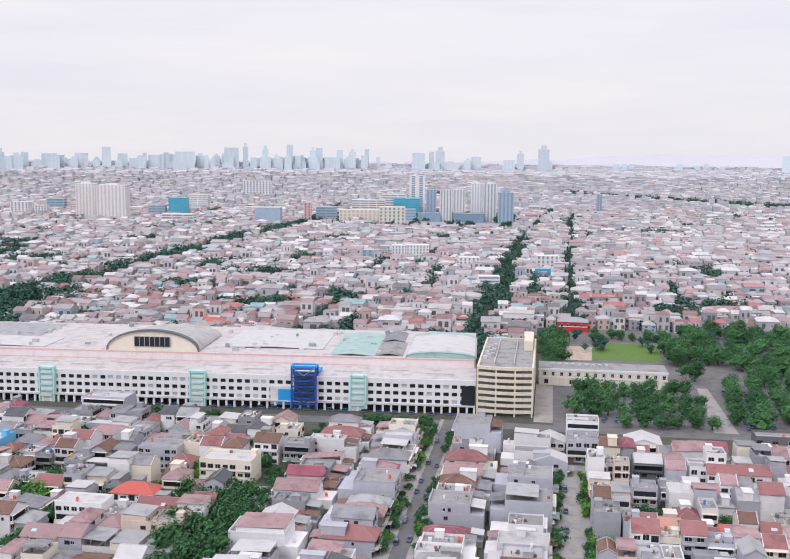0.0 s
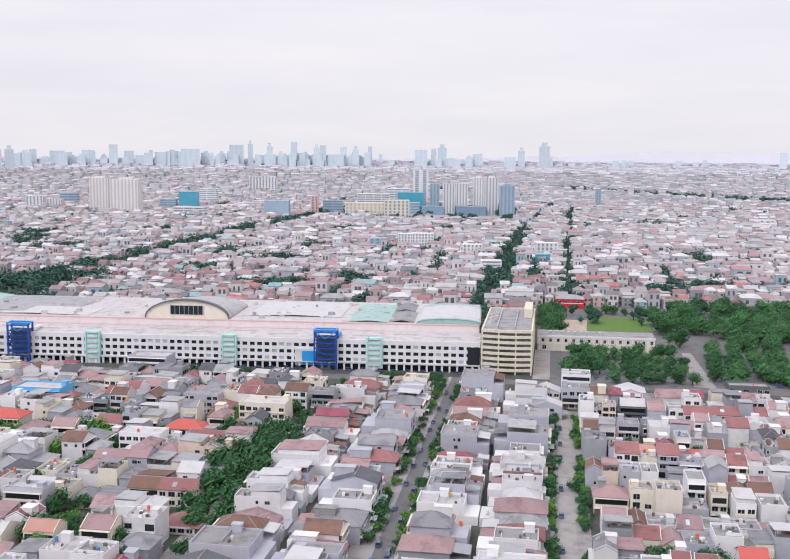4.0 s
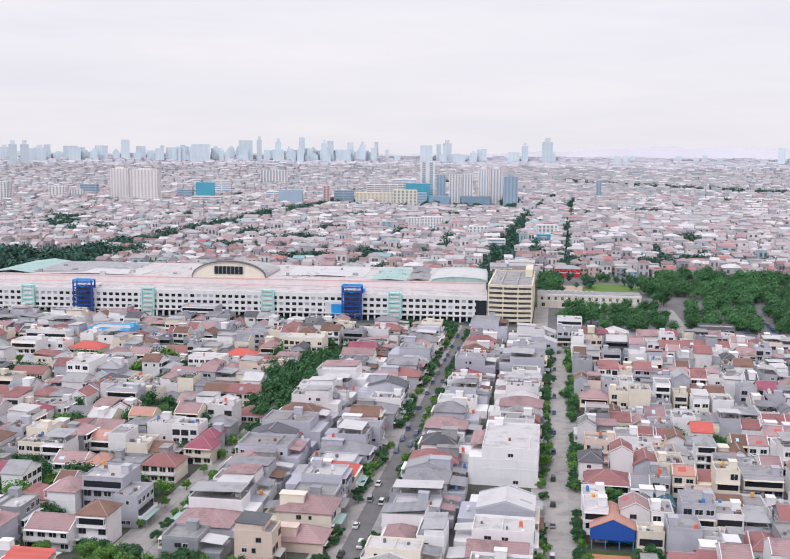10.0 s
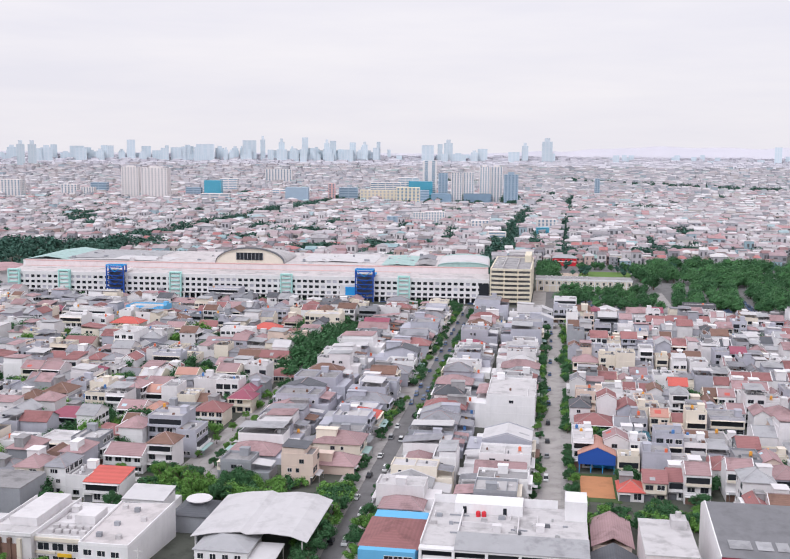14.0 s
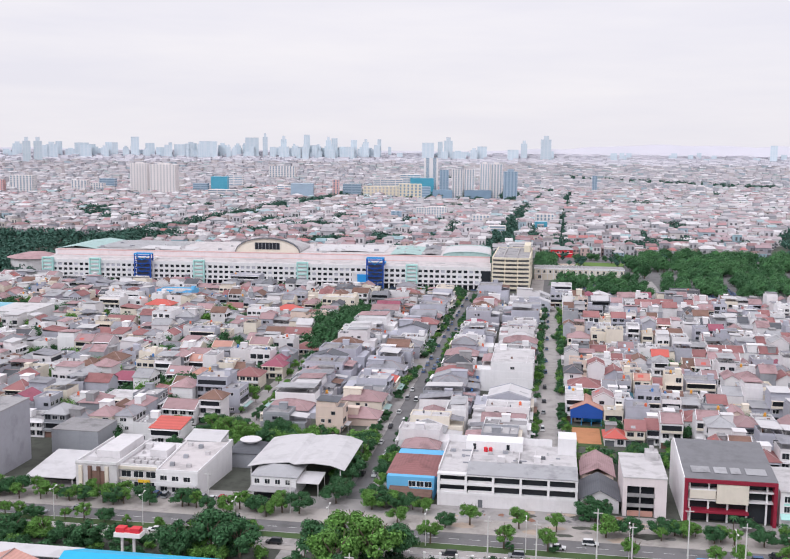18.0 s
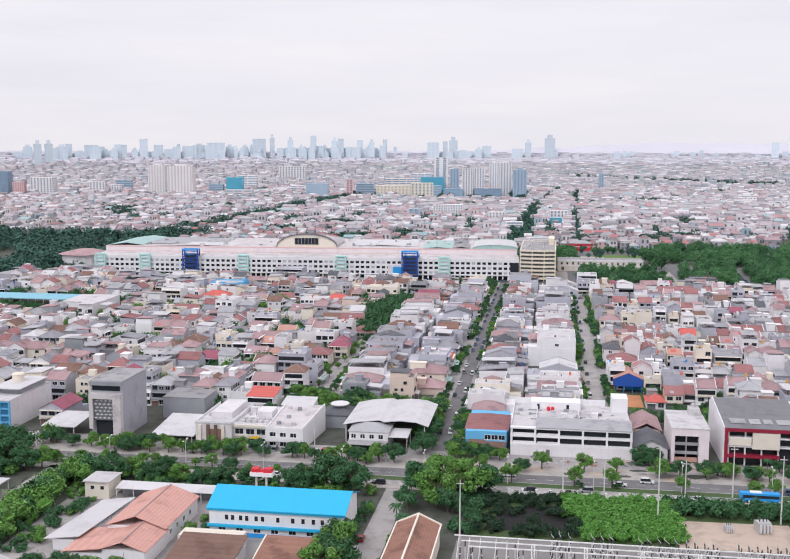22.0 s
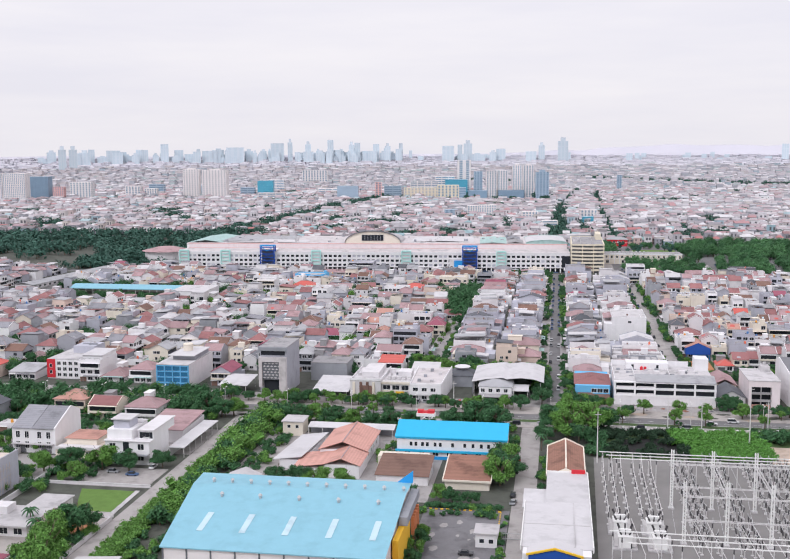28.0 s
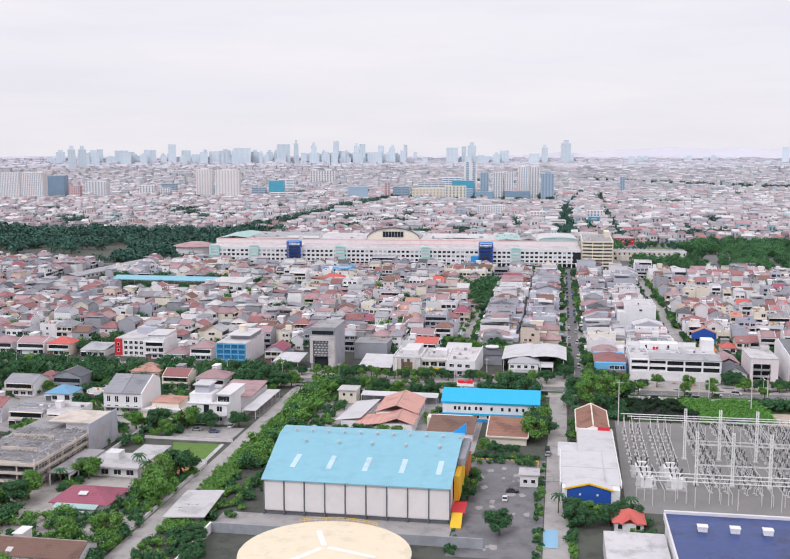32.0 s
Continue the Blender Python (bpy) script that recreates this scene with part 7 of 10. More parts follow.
    part("terrace_room", Shape().box(x0 + 6, y0 + 16, 9.9, x1, y1, 13.4), "wall_lilac", o)


    clutter(o, x0 + 7, y0 + 17, x1 - 3, y1 - 2, 13.45, 5, 6)


make_office_shell()
make_bare_block()
make_showroom()
make_small_front()
make_canopy_yard()
make_clinic()
make_grey_tower()
for x, w, d, fl, form, wall, roof, sd in ((-207, 10, 22, 2, "ridge", "wall_lilac", "roof_maroon", 1), (-248, 12, 20, 2, "hip", "wall_pale", "roof_pink", 2), (-262, 12, 20, 1, "hip", "wall_pale", "roof_pink", 3), (-274, 11, 24, 3, "deck", "wall_white", "roof_white", 4),
                                          (-310, 14, 18, 1, "shed", "wall_pale", "roof_tin", 5), (-330, 13, 18, 2, "hip", "wall_peach", "roof_bright", 6), (-347, 16, 20, 2, "gable", "wall_white", "roof_pink", 7), (-365, 14, 20, 2, "hip", "wall_pale", "roof_pink", 8), (-382, 14, 20, 2, "flat", "wall_lilac", "concrete", 9),
                                          (100, 14, 22, 3, "flat", "wall_pale", "concrete_pale", 10), (116, 14, 22, 3, "gable", "wall_white", "roof_pink", 11)):
    house(x, 46 if x < 0 else 38, "s", w, d, fl, form, wall, roof, 700 + sd)

# ---- the factory yard south of the boulevard ----
def make_cyan_hall():
    o = thing("factory_hall", -85.2, -55, 0, 0, "white hall with a bright cyan sheet-metal roof", "hall")
    part("wall", Shape().box(-19.8, 0, 0, 19.8, 19, 8.4).gable_wall(-19.8, 0, 19.8, 19, 8.4, 3.4, "x", 0.25), "wall_white", o)
    part("roof", Shape().gable(-19.8, 0, 19.8, 19, 8.5, 3.4, "x", 0.7, 0.25), "roof_cyan", o)
    part("fascia", Shape().box(-20.3, -0.9, 3.0, 20.3, -0.02, 3.7).box(-20.3, -0.5, 7.7, 20.3, -0.05, 8.1), "roof_cyan", o, "cyan fascia strip")
    for x in (-14.6, -12.8, -10.4, -8.6, -5.8, -3.9, 0.6, 5.0, 8.0, 11.0, 13.6):
        window(o, x, 0, 5.0, 1.0, 1.5)
    part("lower_band", Shape().box(-19.9, -0.12, 0.1, 19.9, -0.01, 1.3), "paint_sky", o)
    for i in range(7):
        window(o, -16 + i * 5.2, 0, 1.6, 2.0, 1.2)
    s = thing("sign_roof", -97, -24, 0, 0, "small red and white sign canopy beside the boulevard", "sign")
    part("post", Shape().box(-0.3, -0.3, 0, 0.3, 0.3, 8.0).box(-3.6, -0.3, 0, -3.0, 0.3, 8.0), "pole_grey", s)
    part("board", Shape().box(-5, -1.6, 8.0, 2.4, 1.6, 9.2), "paint_white", s)
    part("red_top", Shape().box(-4.6, -1.2, 9.2, -2.2, 1.2, 10.4).box(-0.6, -1.2, 9.2, 2.0, 1.2, 10.4).box(-2.2, -0.9, 9.2, -0.6, 0.9, 9.9), "paint_red", s)


def make_salmon_block():
    o = thing("workshop", -125, -60, 0, 0, "workshop with faded salmon tile roofs in an L", "workshop")
    part("wall", Shape().box(-6.5, -5, 0, 10.5, 21, 5.4).box(-10.5, -20, 0, -1.3, -5.01, 3.2).box(-1.3, -20, 0, 10.8, -5.01, 4.6), "wall_white", o)
    part("roof", Shape().gable(-6.5, -5, 10.5, 21, 5.4, 3.0, "y", 0.6), "roof_salmon", o)
    part("front_roof", Shape().gable(-1.5, -20, 10.8, -4.5, 4.7, 2.2, "y", 0.6), "roof_salmon", o)
    part("side_roof", Shape().solid([(-12.5, -20.6, 3.3), (-1.2, -20.6, 4.75), (-1.2, -3.6, 4.75), (-12.5, -3.6, 3.3), (-12.5, -20.6, 3.5), (-1.2, -20.6, 4.95), (-1.2, -3.6, 4.95), (-12.5, -3.6, 3.5)],
         [(0, 3, 2, 1), (4, 5, 6, 7), (0, 1, 5, 4), (1, 2, 6, 5), (2, 3, 7, 6), (3, 0, 4, 7)]), "roof_salmon", o)
    part("ridge", Shape().beam((2, -5.5, 8.65), (2, 21.5, 8.65), 0.35, 0.2).beam((4.65, -20.5, 7.15), (4.65, -5.2, 7.15), 0.35, 0.2), "roof_cap", o)
    for i in range(4):
        window(o, 10.5, -1 + i * 5.2, 2.2, 1.4, 1.4, 90)
    o = thing("shed", -140, -72, 0, 0, "long shed with a white sheet-metal roof", "shed")
    part("wall", Shape().box(-4.6, 0, 0, 4.6, 31, 3.2), "wall_pale", o)
    part("roof", Shape().solid([(-7, -0.6, 3.1), (3.6, -0.6, 4.4), (6.2, 31.5, 4.4), (-4.2, 31.5, 3.1), (-7, -0.6, 3.3), (3.6, -0.6, 4.6), (6.2, 31.5, 4.6), (-4.2, 31.5, 3.3)],
         [(0, 3, 2, 1), (4, 5, 6, 7), (0, 1, 5, 4), (1, 2, 6, 5), (2, 3, 7, 6), (3, 0, 4, 7)]), "roof_white", o)
    flat("yard_slab", [(-158, -84), (-145, -84), (-142, -40), (-156, -40)], 0.06, "road_pale", "grey concrete yard beside a shed", "yard")
    o = thing("shed", -127.5, -31.5, 0, 0, "long open shed with a white sheet roof", "shed")
    part("roof", Shape().slope(-17, 0, 17.5, 5.4, 3.6, 4.4, 0.2), "roof_white", o)
    part("back_wall", Shape().box(-17, 5.2, 0, 17.5, 5.4, 3.8), "wall_grey", o)
    for i in range(7):
        part("post", Shape().box(-16.8 + i * 5.6, 0.2, 0, -16.6 + i * 5.6, 0.4, 3.6), "pole_grey", o)
    o = thing("gate_house", -150.5, -32, 0, 0, "small cream two-storey gate house with a flat roof", "house")
    part("wall", Shape().box(-4, 0, 0, 4, 9, 5.6), "wall_cream", o)
    part("roof", Shape().box(-4.5, -0.6, 5.6, 4.5, 9.4, 6.0), "concrete_pale", o)
    window(o, -1.5, 0, 3.2, 1.2, 1.2)
    window(o, 1.8, 0, 3.2, 1.2, 1.2)
    o = thing("shed", -152, -97, 0, 0, "small shed with a white gabled roof and brown gable", "shed")
    part("wall", Shape().box(-5, 0, 0, 5, 9, 2.8).gable_wall(-5, 0, 5, 9, 2.8, 2.0, "y"), "roof_brown", o)
    part("roof", Shape().gable(-5, 0, 5, 9, 2.8, 2.0, "y", 0.7), "roof_white", o)
    o = thing("shed", -98, -84, 0, 0, "low workshop with a dark brown tile roof", "shed")
    part("wall", Shape().box(-9.5, 0, 0, 8, 16, 3.2), "wall_pale", o)
    part("roof", Shape().slope(-10, -0.6, 8.5, 16.5, 3.2, 5.6, 0.2), "roof_brown", o)
    part("rear_wing", Shape().box(-12, 17, 0, 6, 23, 4.4), "wall_cream", o)
    o = thing("shed", -76.6, -86, 0, 0, "low workshop with a rusty brown tile roof and pale trim", "shed")
    part("wall", Shape().box(-7.4, 0, 0, 7.4, 19, 3.2), "wall_cream", o)
    part("roof", Shape().slope(-7.8, -0.6, 7.8, 19.5, 3.2, 5.8, 0.2), "roof_rust", o)
    part("trim", Shape().box(-8.1, -1.0, 2.9, 8.1, -0.62, 3.5).slope(-8.2, -0.6, -7.82, 19.5, 3.25, 5.85, 0.25).slope(7.82, -0.6, 8.2, 19.5, 3.25, 5.85, 0.25), "wall_cream", o)


def make_big_hall():
    o = thing("warehouse", 0, 0, 0, 0, "large warehouse with white wall panels and a light blue metal roof", "warehouse")
    x0, x1, y0, ym, y1 = -147.0, -89.2, -172.5, -138.0, -126.5
    ze, zr, zb = 11.6, 16.2, 15.6
    xb = -152.0
    part("body", Shape().solid([(x0 + 0.4, y0 + 0.4, 1.2), (x1 - 0.4, y0 + 0.4, 1.2), (x1 - 0.4, y1, 0), (xb + 0.4, y1, 0), (x0 + 0.4, y0 + 0.4, ze), (x1 - 0.4, y0 + 0.4, ze), (x1 - 0.4, y1, zb - 0.2), (xb + 0.4, y1, zb - 0.2),
                                (x1 - 0.4, ym, zr - 0.2), (xb + 1.5, ym, zr - 0.2)],
         [(0, 1, 5, 4), (1, 2, 6, 8, 5), (2, 3, 7, 6), (3, 0, 4, 9, 7)]), "panel_white", o)
    roof = Shape()
    roof.solid([(x0 - 0.6, y0 - 0.8, ze - 0.1), (x1 + 0.3, y0 - 0.8, ze - 0.1), (x1 + 0.3, ym, zr), (xb + 0.6, ym, zr), (x1 + 0.3, y1, zb), (xb - 0.6, y1, zb),
                (x0 - 0.6, y0 - 0.8, ze - 0.45), (x1 + 0.3, y0 - 0.8, ze - 0.45)], [(0, 1, 2, 3), (3, 2, 4, 5), (6, 7, 1, 0)])
    part("roof", roof, "roof_lightblue", o)
    n = 9
    for i in range(n):
        a, b = x0 + (x1 - x0) * i / n, x0 + (x1 - x0) * (i + 1) / n
        part("wall_panel", Shape().box(a + 0.22, y0 - 0.05, 1.6, b - 0.22, y0 + 0.35, ze - 0.15), "panel_white", o)
    for i in range(n + 1):
        a = x0 + (x1 - x0) * i / n
        part("column", Shape().box(a - 0.17, y0 - 0.3, 0, a + 0.17, y0 + 0.3, ze - 0.1), "wall_dark", o)
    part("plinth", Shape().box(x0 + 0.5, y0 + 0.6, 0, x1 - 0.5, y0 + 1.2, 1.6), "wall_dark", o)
    for i in range(5):
        xa = x0 + 6 + i * 11.6
        part("roof_light", Shape().solid([(xa, y0 + 8, ze + 1.15), (xa + 1.7, y0 + 8, ze + 1.15), (xa + 1.7, y0 + 18, ze + 2.5), (xa, y0 + 18, ze + 2.5)], [(0, 1, 2, 3)]), "roof_light_sheet", o, "pale translucent roof light")
    vent = Shape().ring(0, 0, 0, 0.8, 0.4, 0.4, 8).ring(0, 0, 0.8, 1.3, 0.65, 0.3, 8).mesh("roof_vent", ("steel",))
    for i in range(11):
        put(o, "roof_vent", vent, xb + 6 + i * 5.6, ym + 2.5, zr - 0.15)
        if i % 2:
            put(o, "roof_vent", vent, xb + 6 + i * 5.6, ym - 7, zr - 0.95)
    part("corner_fin", Shape().solid([(x1 - 4, y1 - 0.6, zb), (x1 + 0.6, y1 - 0.6, zb), (x1 + 0.6, y1 - 0.6, zb + 3.6), (x1 - 4, y1, zb), (x1 + 0.6, y1, zb), (x1 + 0.6, y1, zb + 3.6)],
         [(0, 1, 2), (3, 5, 4), (0, 3, 4, 1), (1, 4, 5, 2), (2, 5, 3, 0)]), "paint_sky", o)
    part("side_step", Shape().box(x1, ym - 12, 11.4, x1 + 2.4, y1, 13.8), "wall_grey", o)
    part("yellow_panel", Shape().box(x1, y0 + 12, 3.4, x1 + 1.6, ym - 2, 11.3), "wall_yellow", o, "bright yellow side panel")
    for i in range(5):
        part("red_frame", Shape().box(x1 + 1.7, ym - 1 + i * 2.4, 2.4, x1 + 2.6, ym - 0.4 + i * 2.4, 10.0), "wall_orange", o)
    part("awning", Shape().box(x1, y0 + 2.5, 2.8, x1 + 4.2, y0 + 12, 3.2), "paint_red", o, "red awning at the side door")
    part("yellow_ramp", Shape().slope(x1 + 0.3, y0 - 3, x1 + 3.6, y0 + 2.5, 0.1, 2.8, 0.3), "paint_yellow", o)
    # the round tank in front
    t = thing("storage_tank", -117.2, -217, 0, 0, "wide round storage tank with a cream roof and yellow rail", "tank")
    R = 22.4
    part("shell", Shape().ring(0, 0, 0, 7.6, R, R, 64, cap=False), "wall_cream", t)
    part("roof", Shape().ring(0, 0, 7.6, 9.2, R + 0.3, 0.3, 64), "tank_cream", t)
    for a in (90, 210, 330):
        c, s_ = math.cos(radians(a + 20)), math.sin(radians(a + 20))
        w = 0.8
        part("stripe", Shape().solid([(c * 1 - s_ * w, s_ * 1 + c * w, 9.17), (c * 1 + s_ * w, s_ * 1 - c * w, 9.17), (c * 14 + s_ * w, s_ * 14 - c * w, 8.27), (c * 14 - s_ * w, s_ * 14 + c * w, 8.27)], [(0, 3, 2, 1)]), "paint_white", t)
    rail = Shape()
    for k in range(15):
        a0, a1 = radians(62 + k * 4), radians(66 + k * 4)
        p, q = (R * math.cos(a0), R * math.sin(a0)), (R * math.cos(a1), R * math.sin(a1))
        for z in (8.3, 8.8):
            rail.beam((*p, z), (*q, z), 0.09)
        rail.beam((*p, 7.6), (*p, 8.8), 0.09)
    part("rail", rail, "paint_yellow", t)
    w = thing("bund_wall", 0, 0, 0, 0, "grey concrete wall around the storage tank", "wall")
    part("back_wall", Shape().box(-158, -189.6, 0, -78, -189, 3.0), "wall_grey", w)
    part("side_wall", Shape().box(-158.6, -250, 0, -158, -189, 3.0), "paint_white", w)


def make_shed_row():
    o = thing("factory_hall", -47, -152, 0, 0, "white flat-roofed hall with a blue gable and yellow edge", "hall")
    part("wall", Shape().box(-9, 0, 0, 9, 38.5, 6.5).box(-3, 38.5, 0, 9, 65.6, 6.6), "wall_white", o)
    part("roof", Shape().slope(-9.4, 4.2, 9.4, 38.4, 6.55, 7.0, 0.22), "roof_white", o)
    part("rear_roof", Shape().slope(-3.4, 38.6, 9.4, 66, 6.9, 7.3, 0.22), "roof_white", o)
    part("parapet", Shape().box(9.42, 3, 6.3, 9.7, 66, 7.9).box(-9.7, 3, 6.3, -9.42, 38.4, 7.5).box(-3.4, 65.7, 7.3, 9.4, 66, 8.0), "paint_white", o)
    part("roof_joint", Shape().box(-9.2, 20.4, 7.0, 9.2, 20.7, 7.12).box(4.6, 4.4, 6.85, 4.8, 38, 7.3), "concrete_pale", o)
    part("front_roof", Shape().gable(-7.6, 0.2, 6.4, 5.5, 6.5, 1.7, "y", 0.3), "roof_white", o)
    part("blue_front", Shape().solid([(-7.4, -0.3, 0), (6.2, -0.3, 0), (6.2, -0.3, 6.5), (-0.6, -0.3, 8.1), (-7.4, -0.3, 6.5), (-7.4, -0.02, 0), (6.2, -0.02, 0), (6.2, -0.02, 6.5), (-0.6, -0.02, 8.1), (-7.4, -0.02, 6.5)],
         [(0, 1, 2, 3, 4), (9, 8, 7, 6, 5), (0, 5, 6, 1), (1, 6, 7, 2), (4, 9, 5, 0)]), "paint_blue", o)
    part("yellow_edge", Shape().beam((-8.0, -0.5, 6.5), (-0.6, -0.5, 8.4), 0.5).beam((-0.6, -0.5, 8.4), (6.8, -0.5, 6.5), 0.5), "paint_yellow", o)
    for x in (-3.4, 2.0):
        part("lamp", Shape().box(x - 0.3, -0.7, 4.6, x + 0.3, -0.31, 5.1), "paint_white", o)
    part("annex", Shape().box(-10, 38.6, 0, -3.05, 54, 4.9), "wall_white", o)
    part("annex_roof", Shape().slope(-10.4, 38.6, -3.05, 54.4, 4.95, 5.4, 0.2), "roof_white", o)
    for y in (8, 16):
        # dark sheet on the solid wall, its colour standing for inner shade
        part("opening", Shape().box(-9.12, y, 2.2, -9.004, y + 5.5, 5.6), "glass", o)
    for i in range(9):
        part("rail_post", Shape().box(9.5, 8 + i * 6.2, 7.9, 9.62, 8.2 + i * 6.2, 8.7), "pole_grey", o)
    part("red_sign", Shape().box(4.4, 65.1, 7.4, 8.8, 65.6, 8.8), "paint_red", o, "small red sign on the roof")
    o = thing("factory_house", -44.3, -86, 0, 0, "narrow house with a rusty tile roof edged in white", "house")
    part("wall", Shape().box(-5.9, 0, 0, 5.9, 33, 6.4).gable_wall(-5.9, 0, 5.9, 33, 6.4, 2.6, "y", 0.3), "wall_cream", o)
    part("roof", Shape().gable(-5.9, 0.4, 5.9, 32.6, 6.4, 2.6, "y", 0.2), "roof_rust", o)
    part("verge_trim", Shape().beam((-6.3, 33, 6.4), (0, 33, 9.3), 0.6).beam((0, 33, 9.3), (6.3, 33, 6.4), 0.6).beam((0, -0.3, 9.35), (0, 33.2, 9.35), 0.5).beam((-6.3, -0.3, 6.5), (-6.3, 33.2, 6.5), 0.4).beam((6.3, -0.3, 6.5), (6.3, 33.2, 6.5), 0.4), "wall_cream", o)
    # guard house and gate
    o = thing("guard_house", -66.8, -134, 0, 0, "small white guard house with a flat roof beside the gate", "house")
    part("wall", Shape().box(-3, 0, 0, 3, 7, 4.0), "wall_white", o)
    part("roof", Shape().box(-3.5, -0.5, 4.0, 3.5, 7.4, 4.4), "concrete_pale", o)
    window(o, -1.2, 0, 1.4, 1.3, 1.2)
    window(o, 1.4, 0, 1.4, 1.3, 1.2)
    gt = thing("gate", -57.5, -127, 0, 0, "grey steel sliding gate across the access road", "gate")
    gf = Shape()
    for i in range(19):
        gf.beam((-5.4 + i * 0.6, 0, 0.1), (-5.4 + i * 0.6, 0, 1.9), 0.09)
    part("bars", gf, "steel", gt)
    part("rail", Shape().beam((-5.5, 0, 1.9), (5.5, 0, 1.9), 0.16).beam((-5.5, 0, 0.3), (5.5, 0, 0.3), 0.16), "steel", gt)
    o = thing("small_house", -36.4, -170, 0, 0, "small white pavilion with a faded red hipped tile roof", "house")
    part("wall", Shape().box(-4.2, 0, 0, 4.2, 8, 3.4), "wall_pale", o)
    part("roof", Shape().hip(-4.2, 0, 4.2, 8, 3.4, 2.6, 0.8), "roof_bright", o)
    part("front_gable", Shape().gable(-2.0, -1.6, 2.0, 3.2, 3.2, 1.5, "y", 0.4), "roof_bright", o)
    part("porch_wall", Shape().box(-1.9, -1.2, 0, 1.9, -0.02, 3.1), "wall_white", o)
    for i in range(3):
        window(o, -2.6 + i * 2.6, 0, 1.0, 1.3, 1.4)
    o = thing("factory_hall", 1.5, -214, 0, 0, "hall with a worn navy-blue sheet roof and white vents", "hall")
    part("wall", Shape().box(-28.5, 0, 0, 34, 36, 8.6), "wall_white", o)
    part("roof", Shape().slope(-28.7, -0.3, 34.3, 35, 8.65, 9.4, 0.2), "roof_navy", o)
    part("parapet", Shape().box(-29, 35, 8, 34.5, 36, 10.4).box(-29.2, -0.3, 8, -28.72, 35, 9.9), "wall_pale", o)
    for i in range(4):
        put(o, "roof_vent", shared("big_vent", lambda: Shape().box(-1.2, -1, 0, 1.2, 1, 1.4).box(-1.4, -1.2, 1.4, 1.4, 1.2, 1.7).mesh("roof_vent", ("wall_white",))), -20 + i * 8.5, 24, 9.2)
    part("front_block", Shape().box(-46, -6, 0, -29.3, 30, 5.5), "concrete_pale", o)


def make_yard_edge():
    k = thing("striped_kerb", 0, 0, 0, 0, "low kerb striped yellow and black round the yard", "kerb")
    for i in range(26):
        part("kerb_block", Shape().box(-87.6 + i * 0.9, -105.6, 0.05, -86.7 + i * 0.9, -105.2, 0.4), "paint_yellow" if i % 2 else "wall_dark", k)
    for i in range(22):
        part("kerb_block", Shape().box(-64.4, -126 + i * 0.9, 0.05, -64.0, -125.1 + i * 0.9, 0.4), "paint_yellow" if i % 2 else "wall_dark", k)
    plants = WOODS.setdefault(("garden shrubs", "leaf"), [])
    for i in range(26):
        plants.append((-87 + i * 0.9, -103.6, 1.1))


make_yard_edge()
make_cyan_hall()
make_salmon_block()
make_big_hall()
make_shed_row()


